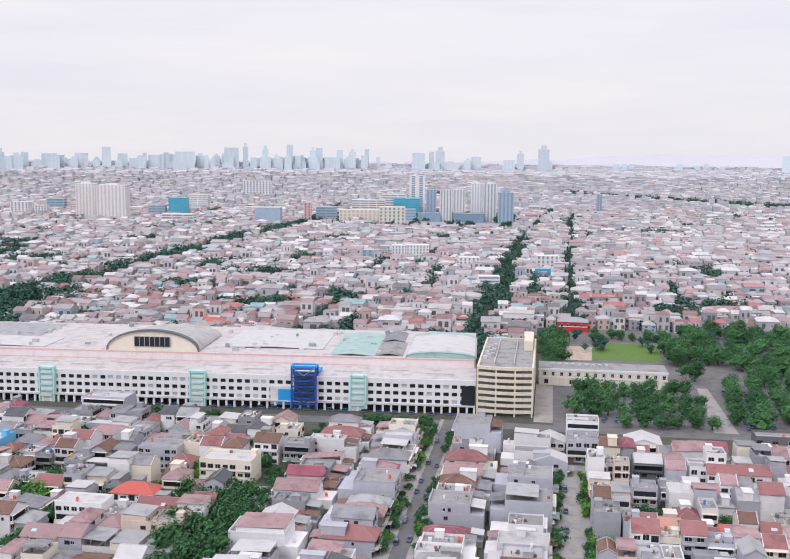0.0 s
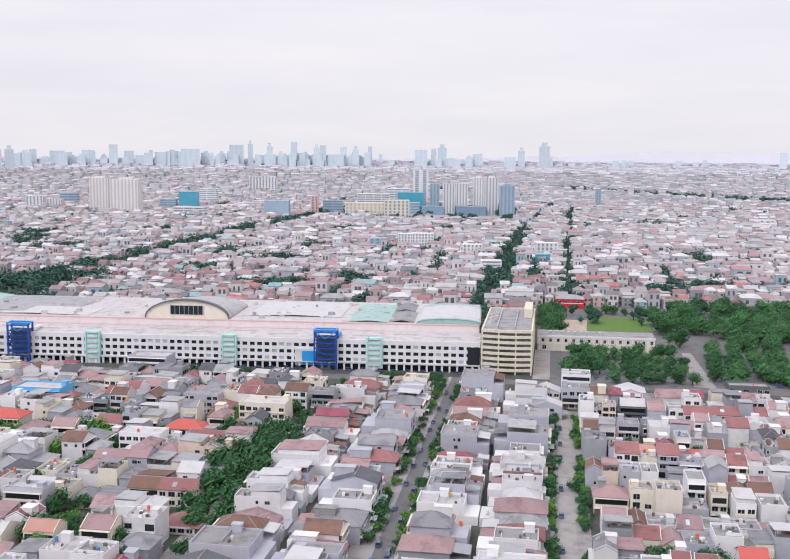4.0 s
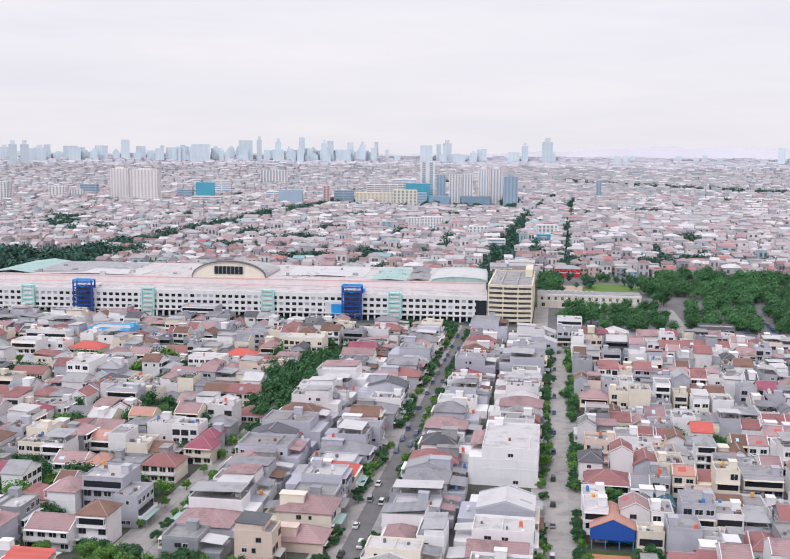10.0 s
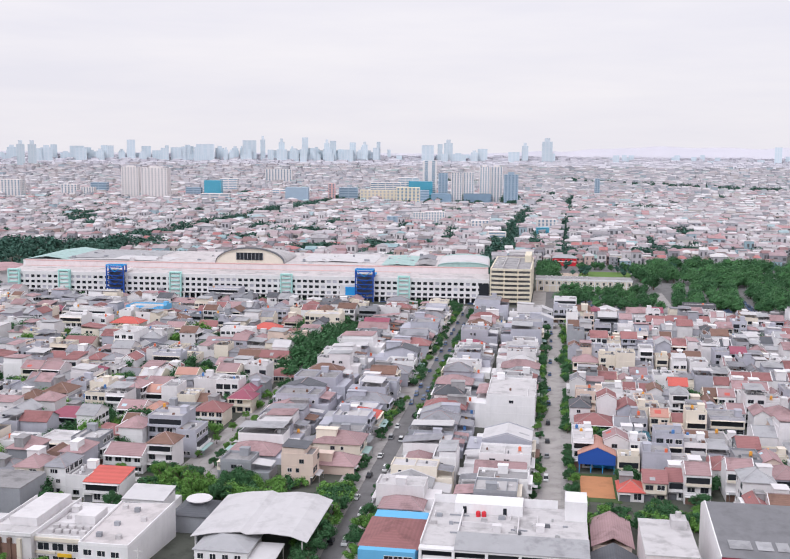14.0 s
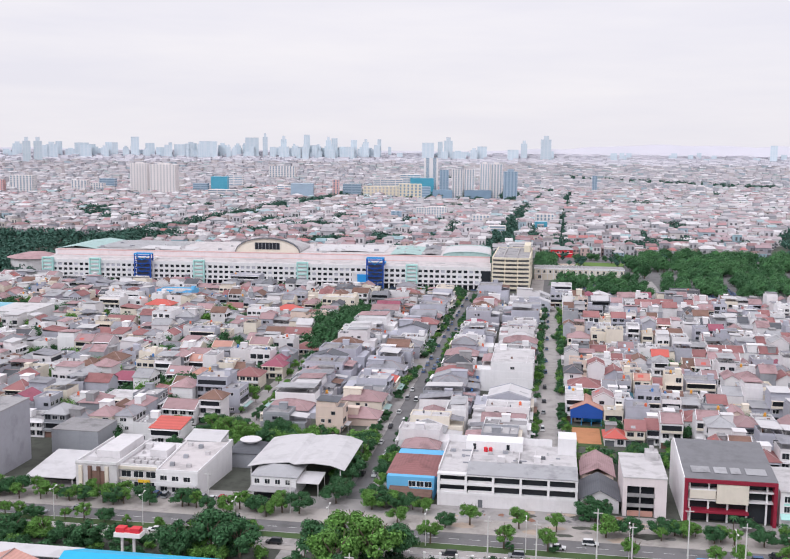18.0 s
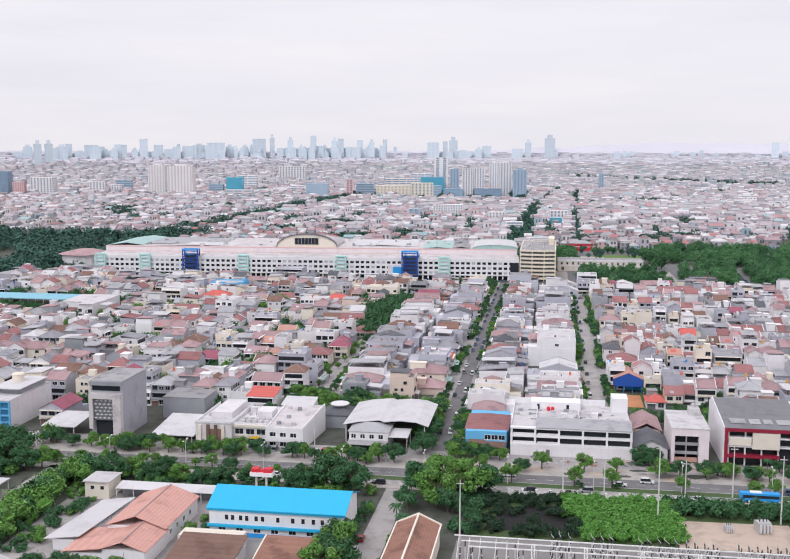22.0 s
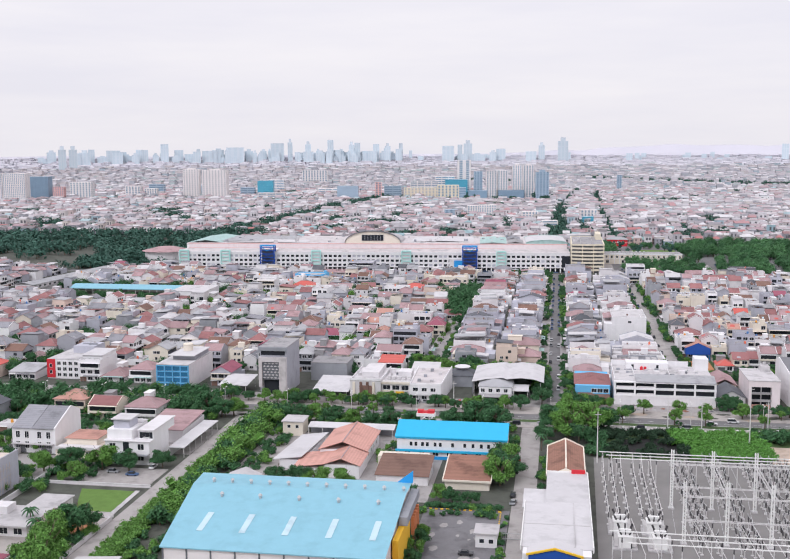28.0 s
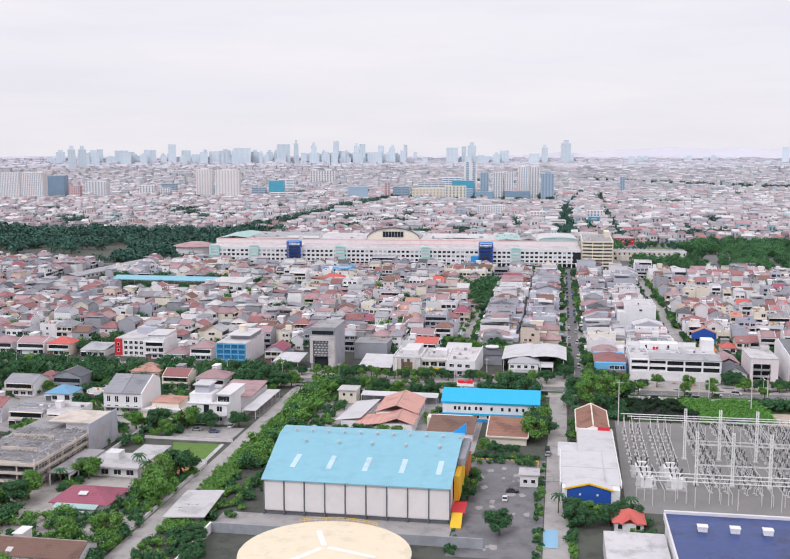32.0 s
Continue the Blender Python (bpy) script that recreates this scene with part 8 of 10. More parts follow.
# ---- the substation ----
def make_substation():
    def lattice(p, q, w):
        s = Shape()
        p, q = Vector(p), Vector(q)
        d = q - p
        up = Vector((0, 0, 1)) if abs(d.z) < d.length * 0.5 else Vector((1, 0, 0))
        sd = d.cross(up).normalized() * w / 2
        up = sd.cross(d).normalized() * w / 2
        cs = [sd + up, sd - up, -sd - up, -sd + up]
        for c in cs:
            s.beam(p + c, q + c, 0.22)
        n = max(3, int(d.length / (w * 1.3)))
        for i in range(n):
            a, b = p + d * i / n, p + d * (i + 1) / n
            k = i % 2
            for j in range(4):
                c0, c1 = cs[j], cs[(j + 1) % 4]
                s.beam(a + (c0 if k else c1), b + (c1 if k else c0), 0.11)
        return s

    def twin_beam(a, b, h):
        """Two slim level girders with ties between them."""
        s = Shape()
        for y in (-0.55, 0.55):
            s.beam((a, y, h), (b, y, h), 0.14, 0.18)
        n = int((b - a) / 2.4)
        for i in range(n):
            x = a + (b - a) * i / n
            s.beam((x, -0.55, h), (a + (b - a) * (i + 1) / n, 0.55, h), 0.09)
        return s

    for y, h, top, xs in ((-94, 14.4, 19.0, (-11.8, 0.4, 13.2, 26, 40, 53, 66)), (-123, 14.2, 18.6, (-11.4, 0.3, 12.4, 25, 40, 53, 66))):
        g = thing("gantry", 0, y, 0, 0, "white-grey lattice steel gantry of the substation", "gantry", "substation gantries")
        for x in xs:
            part("column", lattice((x, 0, 0), (x, 0, top), 0.72), "paint_white", g)
            part("foot", Shape().box(x - 0.9, -0.9, 0.05, x + 0.9, 0.9, 0.5), "concrete_pale", g)
        for a, b in zip(xs, xs[1:]):
            part("cross_beam", twin_beam(a, b, h), "pole_grey", g)
            part("cross_beam", twin_beam(a, b, 7.2), "pole_grey", g)
    for ys, z in (((-66.0, -69.5, -73.0), 9.0), ((-138.0, -142.0, -146.0), 8.6)):
        for k, y in enumerate(ys):
            g = thing("overhead_busbar", 0, y, 0, 0, "long white tubular busbar on slim steel posts", "busbar", "overhead busbars")
            a = -33 + 2.2 * k
            part("tube", Shape().beam((a, 0, z), (98, 0, z), 0.26), "paint_white", g)
            x = a + 1.0
            while x < 98:
                part("post", Shape().box(x - 0.12, -0.12, 0, x + 0.12, 0.12, z - 1.5), "pole_grey", g)
                part("insulator", Shape().ring(x, 0, z - 1.5, z - 0.1, 0.2, 0.14, 8), "porcelain", g)
                x += 13.0
    for x in (0.6, 13.3, 40):                # girders that run the other way
        g = thing("gantry", x, 0, 0, 0, "white-grey steel girder between substation gantries", "gantry", "substation gantries")
        part("cross_beam", Shape().beam((-0.4, -94, 14.4), (-0.4, -123, 14.2), 0.16).beam((0.4, -94, 14.4), (0.4, -123, 14.2), 0.16), "pole_grey", g)
    ins = Shape()
    ins.box(-0.16, -0.16, 0, 0.16, 0.16, 2.3, 0)
    ins.box(-0.45, -0.45, 0, 0.45, 0.45, 0.35, 0)
    for k in range(5):
        ins.ring(0, 0, 2.3 + k * 0.34, 2.52 + k * 0.34, 0.24, 0.13, 8, 1)
    ins.ring(0, 0, 4.0, 4.2, 0.2, 0.2, 8, 0)
    ins = ins.mesh("insulator", ("pole_grey", "porcelain"))

    def vee():
        """A disconnector: two dark leaning insulators on a steel stand, with a blade between them."""
        f = Shape().box(-1.2, -0.1, 2.1, 1.2, 0.1, 2.3).box(-0.9, -0.1, 0, -0.7, 0.1, 2.1).box(0.7, -0.1, 0, 0.9, 0.1, 2.1).box(-1.1, -0.4, 0, -0.5, 0.4, 0.25).box(0.5, -0.4, 0, 1.1, 0.4, 0.25)
        i = Shape()
        for k in range(5):
            i.ring(0.10 * k, 0, k * 0.34, 0.24 + k * 0.34, 0.25, 0.14, 7)
        a = Shape().beam((-1.25, 0, 4.0), (1.25, 0, 4.05), 0.12).beam((1.25, 0, 4.0), (1.7, 0, 4.7), 0.1)
        return f, i, a

    frame_, leaning, blade = vee()
    meshes = frame_.mesh("frame", ("pole_grey",)), leaning.mesh("insulator", ("porcelain",)), blade.mesh("blade", ("steel",))
    rg = random.Random(8)
    # six long rows of bus posts
    for j, x in enumerate((-31.8, -28.9, -26.0, -21.9, -19.0, -16.1)):
        b = thing("busbar_row", x, 0, 0, 0, "row of insulator posts carrying a tubular busbar", "busbar", "busbars")
        for i in range(11):
            put(b, "post_insulator", ins, 0.4 * (i % 2), -62 - i * 4.9, 0.1)
        part("tube", Shape().beam((0, -66, 8.6), (0, -74, 5.2), 0.18).beam((0, -74, 5.2), (0, -112, 4.4), 0.18), "pole_grey", b)
    dense = Batch()
    for bay, (xa, xb) in enumerate(((-8.6, -1.6), (2.6, 11.4), (15.4, 37.5), (42, 64), (69, 96))):
        y = -50.0
        row = 0
        while y > -131:
            x = xa + 1.2
            while x < xb - 0.5:
                if rg.random() < 0.88:
                    px, py, rz = x + rg.uniform(-0.3, 0.3), y + rg.uniform(-0.6, 0.6), (75 if row % 2 else 105) + rg.uniform(-8, 8)
                    if y < -94 and x < 14 and rg.random() < 0.8:
                        d = thing("switch", px, py, 0.1, rz, "disconnector switch with dark insulators on a steel stand", "switchgear", "switches")
                        part("frame", meshes[0], None, d)
                        put(d, "insulator", meshes[1], -0.8, 0, 2.3, 180)
                        put(d, "insulator", meshes[1], 0.8, 0, 2.3)
                        part("blade", meshes[2], None, d)
                    else:
                        dense.base = pose(px, py, 0.1, 0, 0, rz)
                        dense.take(frame_, ("pole_grey",))
                        dense.take(leaning, ("porcelain",), pose(-0.8, 0, 2.3, 0, 0, 180))
                        dense.take(leaning, ("porcelain",), pose(0.8, 0, 2.3))
                        dense.take(blade, ("steel",))
                x += 2.5
            y -= 4.4 if row % 3 else 6.0
            row += 1
    dense.flush("switchgear_rows", "dense rows of disconnector switches with dark insulators", "switchgear")
    for x, y in ((-28.8, -116), (-19.2, -116), (-28.0, -127.5), (-18.4, -127.5), (24, -130), (38, -130)):
        t = thing("transformer", x, y, 0.1, 0, "white power transformer with radiators and dark bushings", "transformer", "transformers")
        part("tank", Shape().box(-1.9, -2.2, 0.5, 1.9, 2.2, 3.6).box(-2.1, -2.4, 3.6, 2.1, 2.4, 3.9), "paint_white", t)
        for e in (-1, 1):
            for k in range(5):
                part("radiator", Shape().box(e * 2.0 if e > 0 else -3.0, -1.9 + k * 0.8, 0.8, 3.0 if e > 0 else -2.0, -1.6 + k * 0.8, 3.2), "pole_grey", t)
        for k in (-1.1, 0, 1.1):
            part("bushing", Shape().beam((k, 0.8, 3.9), (k * 1.9, 1.6, 6.3), 0.42), "porcelain", t)
            part("bushing", Shape().beam((k, -0.9, 3.9), (k * 1.6, -1.7, 5.4), 0.34), "porcelain", t)
        part("conservator", Shape().beam((-1.6, 0, 4.8), (1.6, 0, 4.8), 0.9), "paint_white", t)
        part("base", Shape().box(-3.4, -3, 0, 3.4, 3, 0.5), "concrete_pale", t)
    wires = thing("overhead_wires", 0, 0, 0, 0, "thin overhead conductors strung between gantries", "wires", "", "stuff")
    s = Shape()
    for x in [-28 + i * 4.2 for i in range(29)]:
        for a, b, za, zb in ((-73, -94, 9.0, 14.4), (-94, -123, 14.4, 14.2), (-123, -138, 14.2, 8.6)):
            if x < -12 and (a > -92 or b > -130):
                continue
            m = ((a + b) / 2, (za + zb) / 2 - 0.7)
            s.beam((x, a, za), (x, *m), 0.07).beam((x, *m), (x, b, zb), 0.07)
    tagged(part("wire", s, "steel", wires), kind="stuff")
    sl = Shape()
    for x in (-26, -22.5, -19, -12, -8.5, -5, 4, 7.5, 11, 20, 24, 28):      # slanting tubes down to the front rows
        sl.beam((x, -122, 6.4), (x + 2.5, -141, 3.6), 0.15).beam((x + 2.5, -141, 3.6), (x + 2.5, -141, 0.1), 0.22)
    tagged(part("tube", sl, "pole_grey", wires), kind="stuff")


make_substation()


# ---- street furniture on the boulevard ----
def lamp_post(x, y, h, side):
    o = thing("street_lamp", x, y, 0.2, 0, "tall grey steel street lamp on the median", "street lamp", "street lamps")
    part("pole", Shape().ring(0, 0, 0, h, 0.13, 0.07, 8), "pole_grey", o)
    for e in (-1, 1) if side == 0 else (side,):
        part("arm", Shape().beam((0, 0, h - 0.1), (0, e * 1.8, h + 0.3), 0.09), "pole_grey", o)
        part("lamp_head", Shape().box(-0.18, e * 1.8 - 0.4, h + 0.2, 0.18, e * 1.8 + 0.4, h + 0.42), "paint_white", o)


for i in range(17):
    lamp_post(-330 + i * 28.0, 2.7, 9.5, 0)
for x, y, h in ((-33, -50.5, 19), (23.9, -24.6, 24), (48, -8, 20), (60, -20, 21), (-4, -6.2, 13), (9, -6.3, 13), (34, -6.2, 14), (-92, 20.2, 12), (-66, 20.4, 11), (74, -6.4, 14)):
    o = thing("utility_pole", x, y, 0, 0, "tall slim pale concrete utility pole", "pole", "utility poles")
    part("shaft", Shape().ring(0, 0, 0, h, 0.26, 0.12, 8), "pole_grey", o)
    part("cross_arm", Shape().box(-1.1, -0.08, h - 1.2, 1.1, 0.08, h - 1.0), "pole_grey", o)
fence = thing("boulevard_fence", 0, 0, 0, 0, "low white fence with square posts along the boulevard", "fence")
for i in range(46):
    put(fence, "fence_post", shared("fpost", lambda: Shape().box(-0.28, -0.28, 0, 0.28, 0.28, 1.5).box(-0.36, -0.36, 1.5, 0.36, 0.36, 1.7).mesh("fence_post", ("paint_white",))), -52 + i * 4.4, -6.0, 0.2)
    put(fence, "fence_panel", shared("fpanel", lambda: Shape().box(0.3, -0.05, 0.15, 4.1, 0.05, 0.95).mesh("fence_panel", ("wall_pale",))), -52 + i * 4.4, -6.0, 0.2)
bus = thing("city_bus", 57.5, -1.2, 0.06, 0, "blue city bus with dark windows on the boulevard", "bus")
part("body", Shape().box(-6, -1.25, 0.4, 6, 1.25, 1.5).box(-6, -1.25, 2.5, 6, 1.25, 3.1).box(-6, -1.25, 1.5, -5.4, 1.25, 2.5).box(5.7, -1.25, 1.5, 6, 1.25, 2.5), "paint_sky", bus)
part("windows", Shape().box(-5.4, -1.2, 1.5, 5.7, 1.2, 2.5), "glass", bus)
part("roof_unit", Shape().box(-3, -0.9, 3.1, 0.5, 0.9, 3.4), "paint_white", bus)
for x in (-3.8, 3.6):
    for y in (-1.05, 1.05):
        part("wheel", Shape().ring(x, y, 0, 0.9, 0.45, 0.45, 10), "rubber", bus)
rg = random.Random(12)
for i in range(34):
    lane = (-3.3, -0.7, 7.0, 11.4)[i % 4]
    x = -330 + i * 13.2 + rg.uniform(-5, 5)
    if abs(x - 57) < 10 and lane < 3:
        continue
    car(x, lane, 0 if lane > 4 else 180, rg.choice(("car", "van")))
for i in range(15):
    car(-118 + i * 3.1, 27.5 + rg.uniform(-0.4, 0.4), 90, rg.choice(("car", "van")))
for x, y, rz in ((-61, -52, 90), (-61.5, -60, 90), (-61.4, -66, 90), (-61.2, -90, 90), (-60.8, -97, 80), (-53.6, -93, 90), (-53.8, -99, 90), (-72, -140, 0), (-74, -148, 90), (-193, -88, 0), (-201, -86, 0), (-189, -79, 90), (-240, -58, 0)):
    car(x, y, rz)

# boulevard trees: far verge, median, near side
for i in range(60):
    x = -345 + i * 7.6 + rg.uniform(-2, 2)
    if -30 < x < 22 or (-60 < x < -38):
        continue
    tree(x, 19.5 + rg.uniform(-3.5, 3.0), rg.uniform(5.5, 8.5) if x < -150 else rg.uniform(5, 8), "broad" if (i % 3 or x < -150) else "light", group="boulevard trees")
for x, y, h, k in ((-20.8, 4.2, 8.5, "light"), (-0.1, 4.4, 8.5, "light"), (12.1, 4.4, 8.0, "light"), (34.9, 3.4, 7.5, "light"), (57, 4.2, 6.5, "light"), (63.3, 4.2, 7, "light"), (75.5, 4.4, 7.5, "light"), (84, 4.2, 7, "broad"), (-28, 4.0, 5, "bush"), (1.5, 4.0, 3.2, "bush"), (14, 4.0, 3.0, "bush"),
                   (-42, 28, 8, "broad"), (-38.5, 30, 7, "broad"), (-34, 29, 7, "broad"), (-29.5, 30, 6.5, "broad"), (-26, 28, 6, "broad"), (26, 30, 6, "broad"), (23, 31, 5, "bush"), (29.5, 28, 4, "bush"), (66, 30, 5.5, "palm"), (70, 30, 5.5, "broad"), (92, 30, 6, "broad"), (79.5, 27, 5, "palm")):
    tree(x, y, h, k, group="boulevard trees")
for i in range(26):
    tree(-340 + i * 10.5 + rg.uniform(-3, 3), 2.8, rg.uniform(5, 9) if i < 14 else rg.uniform(3.5, 6), "broad" if i % 2 else "light", group="boulevard trees")
for i in range(30):
    tree(-345 + i * 5.6 + rg.uniform(-2, 2), -7 + rg.uniform(-3, 2), rg.uniform(8, 12), "broad", group="boulevard trees")
for x, y, h in ((-80, -12, 14), (-76, -9, 12), (-88, -16, 11), (-71, -14, 12), (-48, -12, 14), (-42, -8, 15), (-35, -13, 15), (-29, -9, 12), (-43, -21, 14), (-52, -24, 8), (-39, -26, 9), (-58, 52, 7), (-55, 60, 8), (-57, 68, 8), (-56, 44, 6), (-41, 34, 7), (-35, 31, 7)):
    tree(x, y, h, "broad")
for x, y in ((-51, -30), (-53, -38), (-50, -46), (-52, -17), (-57.0, -157), (-35, -157)):
    tree(x, y, 7.5, "palm", group="palms")
plants = WOODS.setdefault(("shrubs", "leaf_dark"), [])
for i in range(75):
    plants.append((rg.uniform(-29, 0), rg.choice((rg.uniform(-42, -37), rg.uniform(-19, -9), rg.uniform(-36, -12))), rg.uniform(0.8, 2.4)))
plants = WOODS.setdefault(("shrubs", "leaf_fresh"), [])
for i in range(230):
    x = rg.uniform(-3, 29)
    plants.append((x, rg.uniform(-42, -11) if x > 2 else rg.uniform(-24, -12), rg.uniform(1.3, 2.7)))
plants = WOODS.setdefault(("shrubs", "leaf"), [])
for i in range(80):
    plants.append((-30 + i * 2.0 + rg.uniform(-1, 1), -9.8 + rg.uniform(-1.8, 1.0), rg.uniform(0.6, 1.2)))
for i in range(50):
    plants.append((rg.uniform(-36, -28) if i % 2 else rg.uniform(60, 128), rg.uniform(-43, -12), rg.uniform(1.4, 2.6)))
for i in range(34):
    tree(28 + (i % 17) * 4.3 + rg.uniform(-0.6, 0.6), -13 - (i // 17) * 4.6, rg.uniform(4.6, 6.0), "broad", group="orchard trees")
for i in range(34):
    x, y, q = rg.uniform(-22, 50), rg.uniform(26.5, 34.5), rg.uniform(0.4, 1.5)
    o = thing("rubble_pile", x, y, 0.14, rg.uniform(0, 180), "small pile of building rubble on the forecourt", "rubble", "rubble piles")
    part("heap", Shape().solid([(-q, -0.6 * q, 0), (q, -0.5 * q, 0), (0.9 * q, 0.7 * q, 0), (-0.8 * q, 0.6 * q, 0), (-0.2 * q, 0.0, 0.5 * q), (0.35 * q, 0.1 * q, 0.4 * q)],
         [(0, 1, 5, 4), (1, 2, 5), (2, 3, 4, 5), (3, 0, 4)]), rg.choice(("roof_rust", "concrete", "timber_grey", "concrete_pale", "sand")), o)
for i in range(22):
    x, y, a = rg.uniform(-24, 50), rg.uniform(15, 34), rg.uniform(0.9, 2.6)
    n = rg.randint(6, 9)
    flat("soil_patch", [(x + 1.6 * a * rg.uniform(0.6, 1.3) * math.cos(6.283 * k / n), y + a * rg.uniform(0.6, 1.3) * math.sin(6.283 * k / n)) for k in range(n)], 0.186 + 0.0004 * i, rg.choice(("soil", "sand", "gravel")), "bare trodden soil on the paved forecourt", "patch", 0.04)
for x, y, h, k in ((-54, 31, 8, "broad"), (-53.6, 38, 7.5, "broad"), (-54.4, 47, 8, "broad"), (-53.8, 56, 9, "broad"), (-54.2, 64, 8.5, "light"), (-54, 72, 9, "broad"), (-42.6, 33, 7, "broad"), (-42, 46, 7, "light"), (-42.4, 58, 8, "broad"), (-42, 68, 8, "broad"), (-42.6, 77, 7, "broad"), (-55, 82, 8, "broad"),
                   (-11, 20.5, 8.5, "light"), (3.5, 20, 8, "light"), (14.5, 19.5, 7.5, "light"), (-18, 17, 6, "broad"), (24.5, 31.5, 8, "broad"), (29, 33, 7, "broad"), (22, 76, 8, "broad"), (30, 78, 9, "broad"), (38, 82, 8, "broad")):
    tree(x, y, h, k, group="boulevard trees")
flat("black_ground", [(-27.5, -38.5), (-2, -36), (-0.5, -14), (-22, -19)], 0.1, "black_ground", "flat black bare ground beside shrubs", "ground")
flat("sandy_lot", [(28, -43), (62, -43), (62, -21), (30, -22)], 0.1, "sand", "sandy clearing with stored equipment", "ground")
for x, y, k in ((53.5, -27, 1.3), (43.6, -28.5, 0.8)):
    o = thing("stored_unit", x, y, 0.1, 12, "grey steel transformer stored on sandy ground", "transformer", "stored units", scale=k)
    part("tank", Shape().box(-1.5, -1.2, 0, 1.5, 1.2, 2.4), "steel", o)
    for e in (-1, 1):
        for q in range(4):
            part("radiator", Shape().box(-1.3 + q * 0.75, e * 1.25 if e > 0 else -2.0, 0.3, -1.0 + q * 0.75, 2.0 if e > 0 else -1.25, 2.1), "pole_grey", o)
    for q in (-0.8, 0, 0.8):
        part("bushing", Shape().ring(q, 0, 2.4, 3.4, 0.16, 0.1, 7), "porcelain", o)
flat("rough_grass", [(-31, -43.5), (130, -43.5), (130, -5), (-31, -5)], 0.06, "grass", "overgrown grass strip beside the substation", "lawn")
# hedge and trees between the side road and the factory
plants = WOODS.setdefault(("hedge", "leaf_light"), [])
for i in range(420):
    plants.append((-171.0 + rg.uniform(-2.2, 3.2), -12 - i * 0.43, rg.uniform(1.1, 2.1)))
for i in range(40):
    y = -14 - i * 4.4
    if i < 28:
        tree(-165.2 + 2.0 * rg.uniform(-1, 1), y + 2, rg.uniform(6.0, 8.5) * (1.25 if i < 12 else 1), "light" if i % 3 else "broad", group="hedge trees")
for x, y, h in ((-160, -16, 8), (-153, -14, 8), (-146, -12, 7), (-138, -14, 7), (-130, -12, 6), (-122, -14, 6), (-114, -15, 7), (-106, -14, 7), (-141, -90, 6), (-133, -88, 6), (-126, -92, 7), (-118, -88, 6), (-66, -64, 9), (-64, -72, 9), (-66, -80, 9), (-65, -58, 8), (-84, -98, 5), (-80, -100, 5), (-74, -101, 4.5),
             (-86, -150, 5), (-86, -144, 5), (-86, -138, 5.5), (-86, -132, 5), (-74, -178, 7), (-53.5, -158, 5.6), (-52, -165, 6.2), (-47, -161, 5.2), (-49, -169, 5.4), (-43, -159, 4.6), (-42, -166, 5.6), (-37.5, -158.5, 5.4), (-34, -161, 4.6), (-158, -205, 5), (-156, -211, 5), (-154, -217, 5.5), (-160, -199, 5)):
    tree(x, y, h * 1.3, "broad")


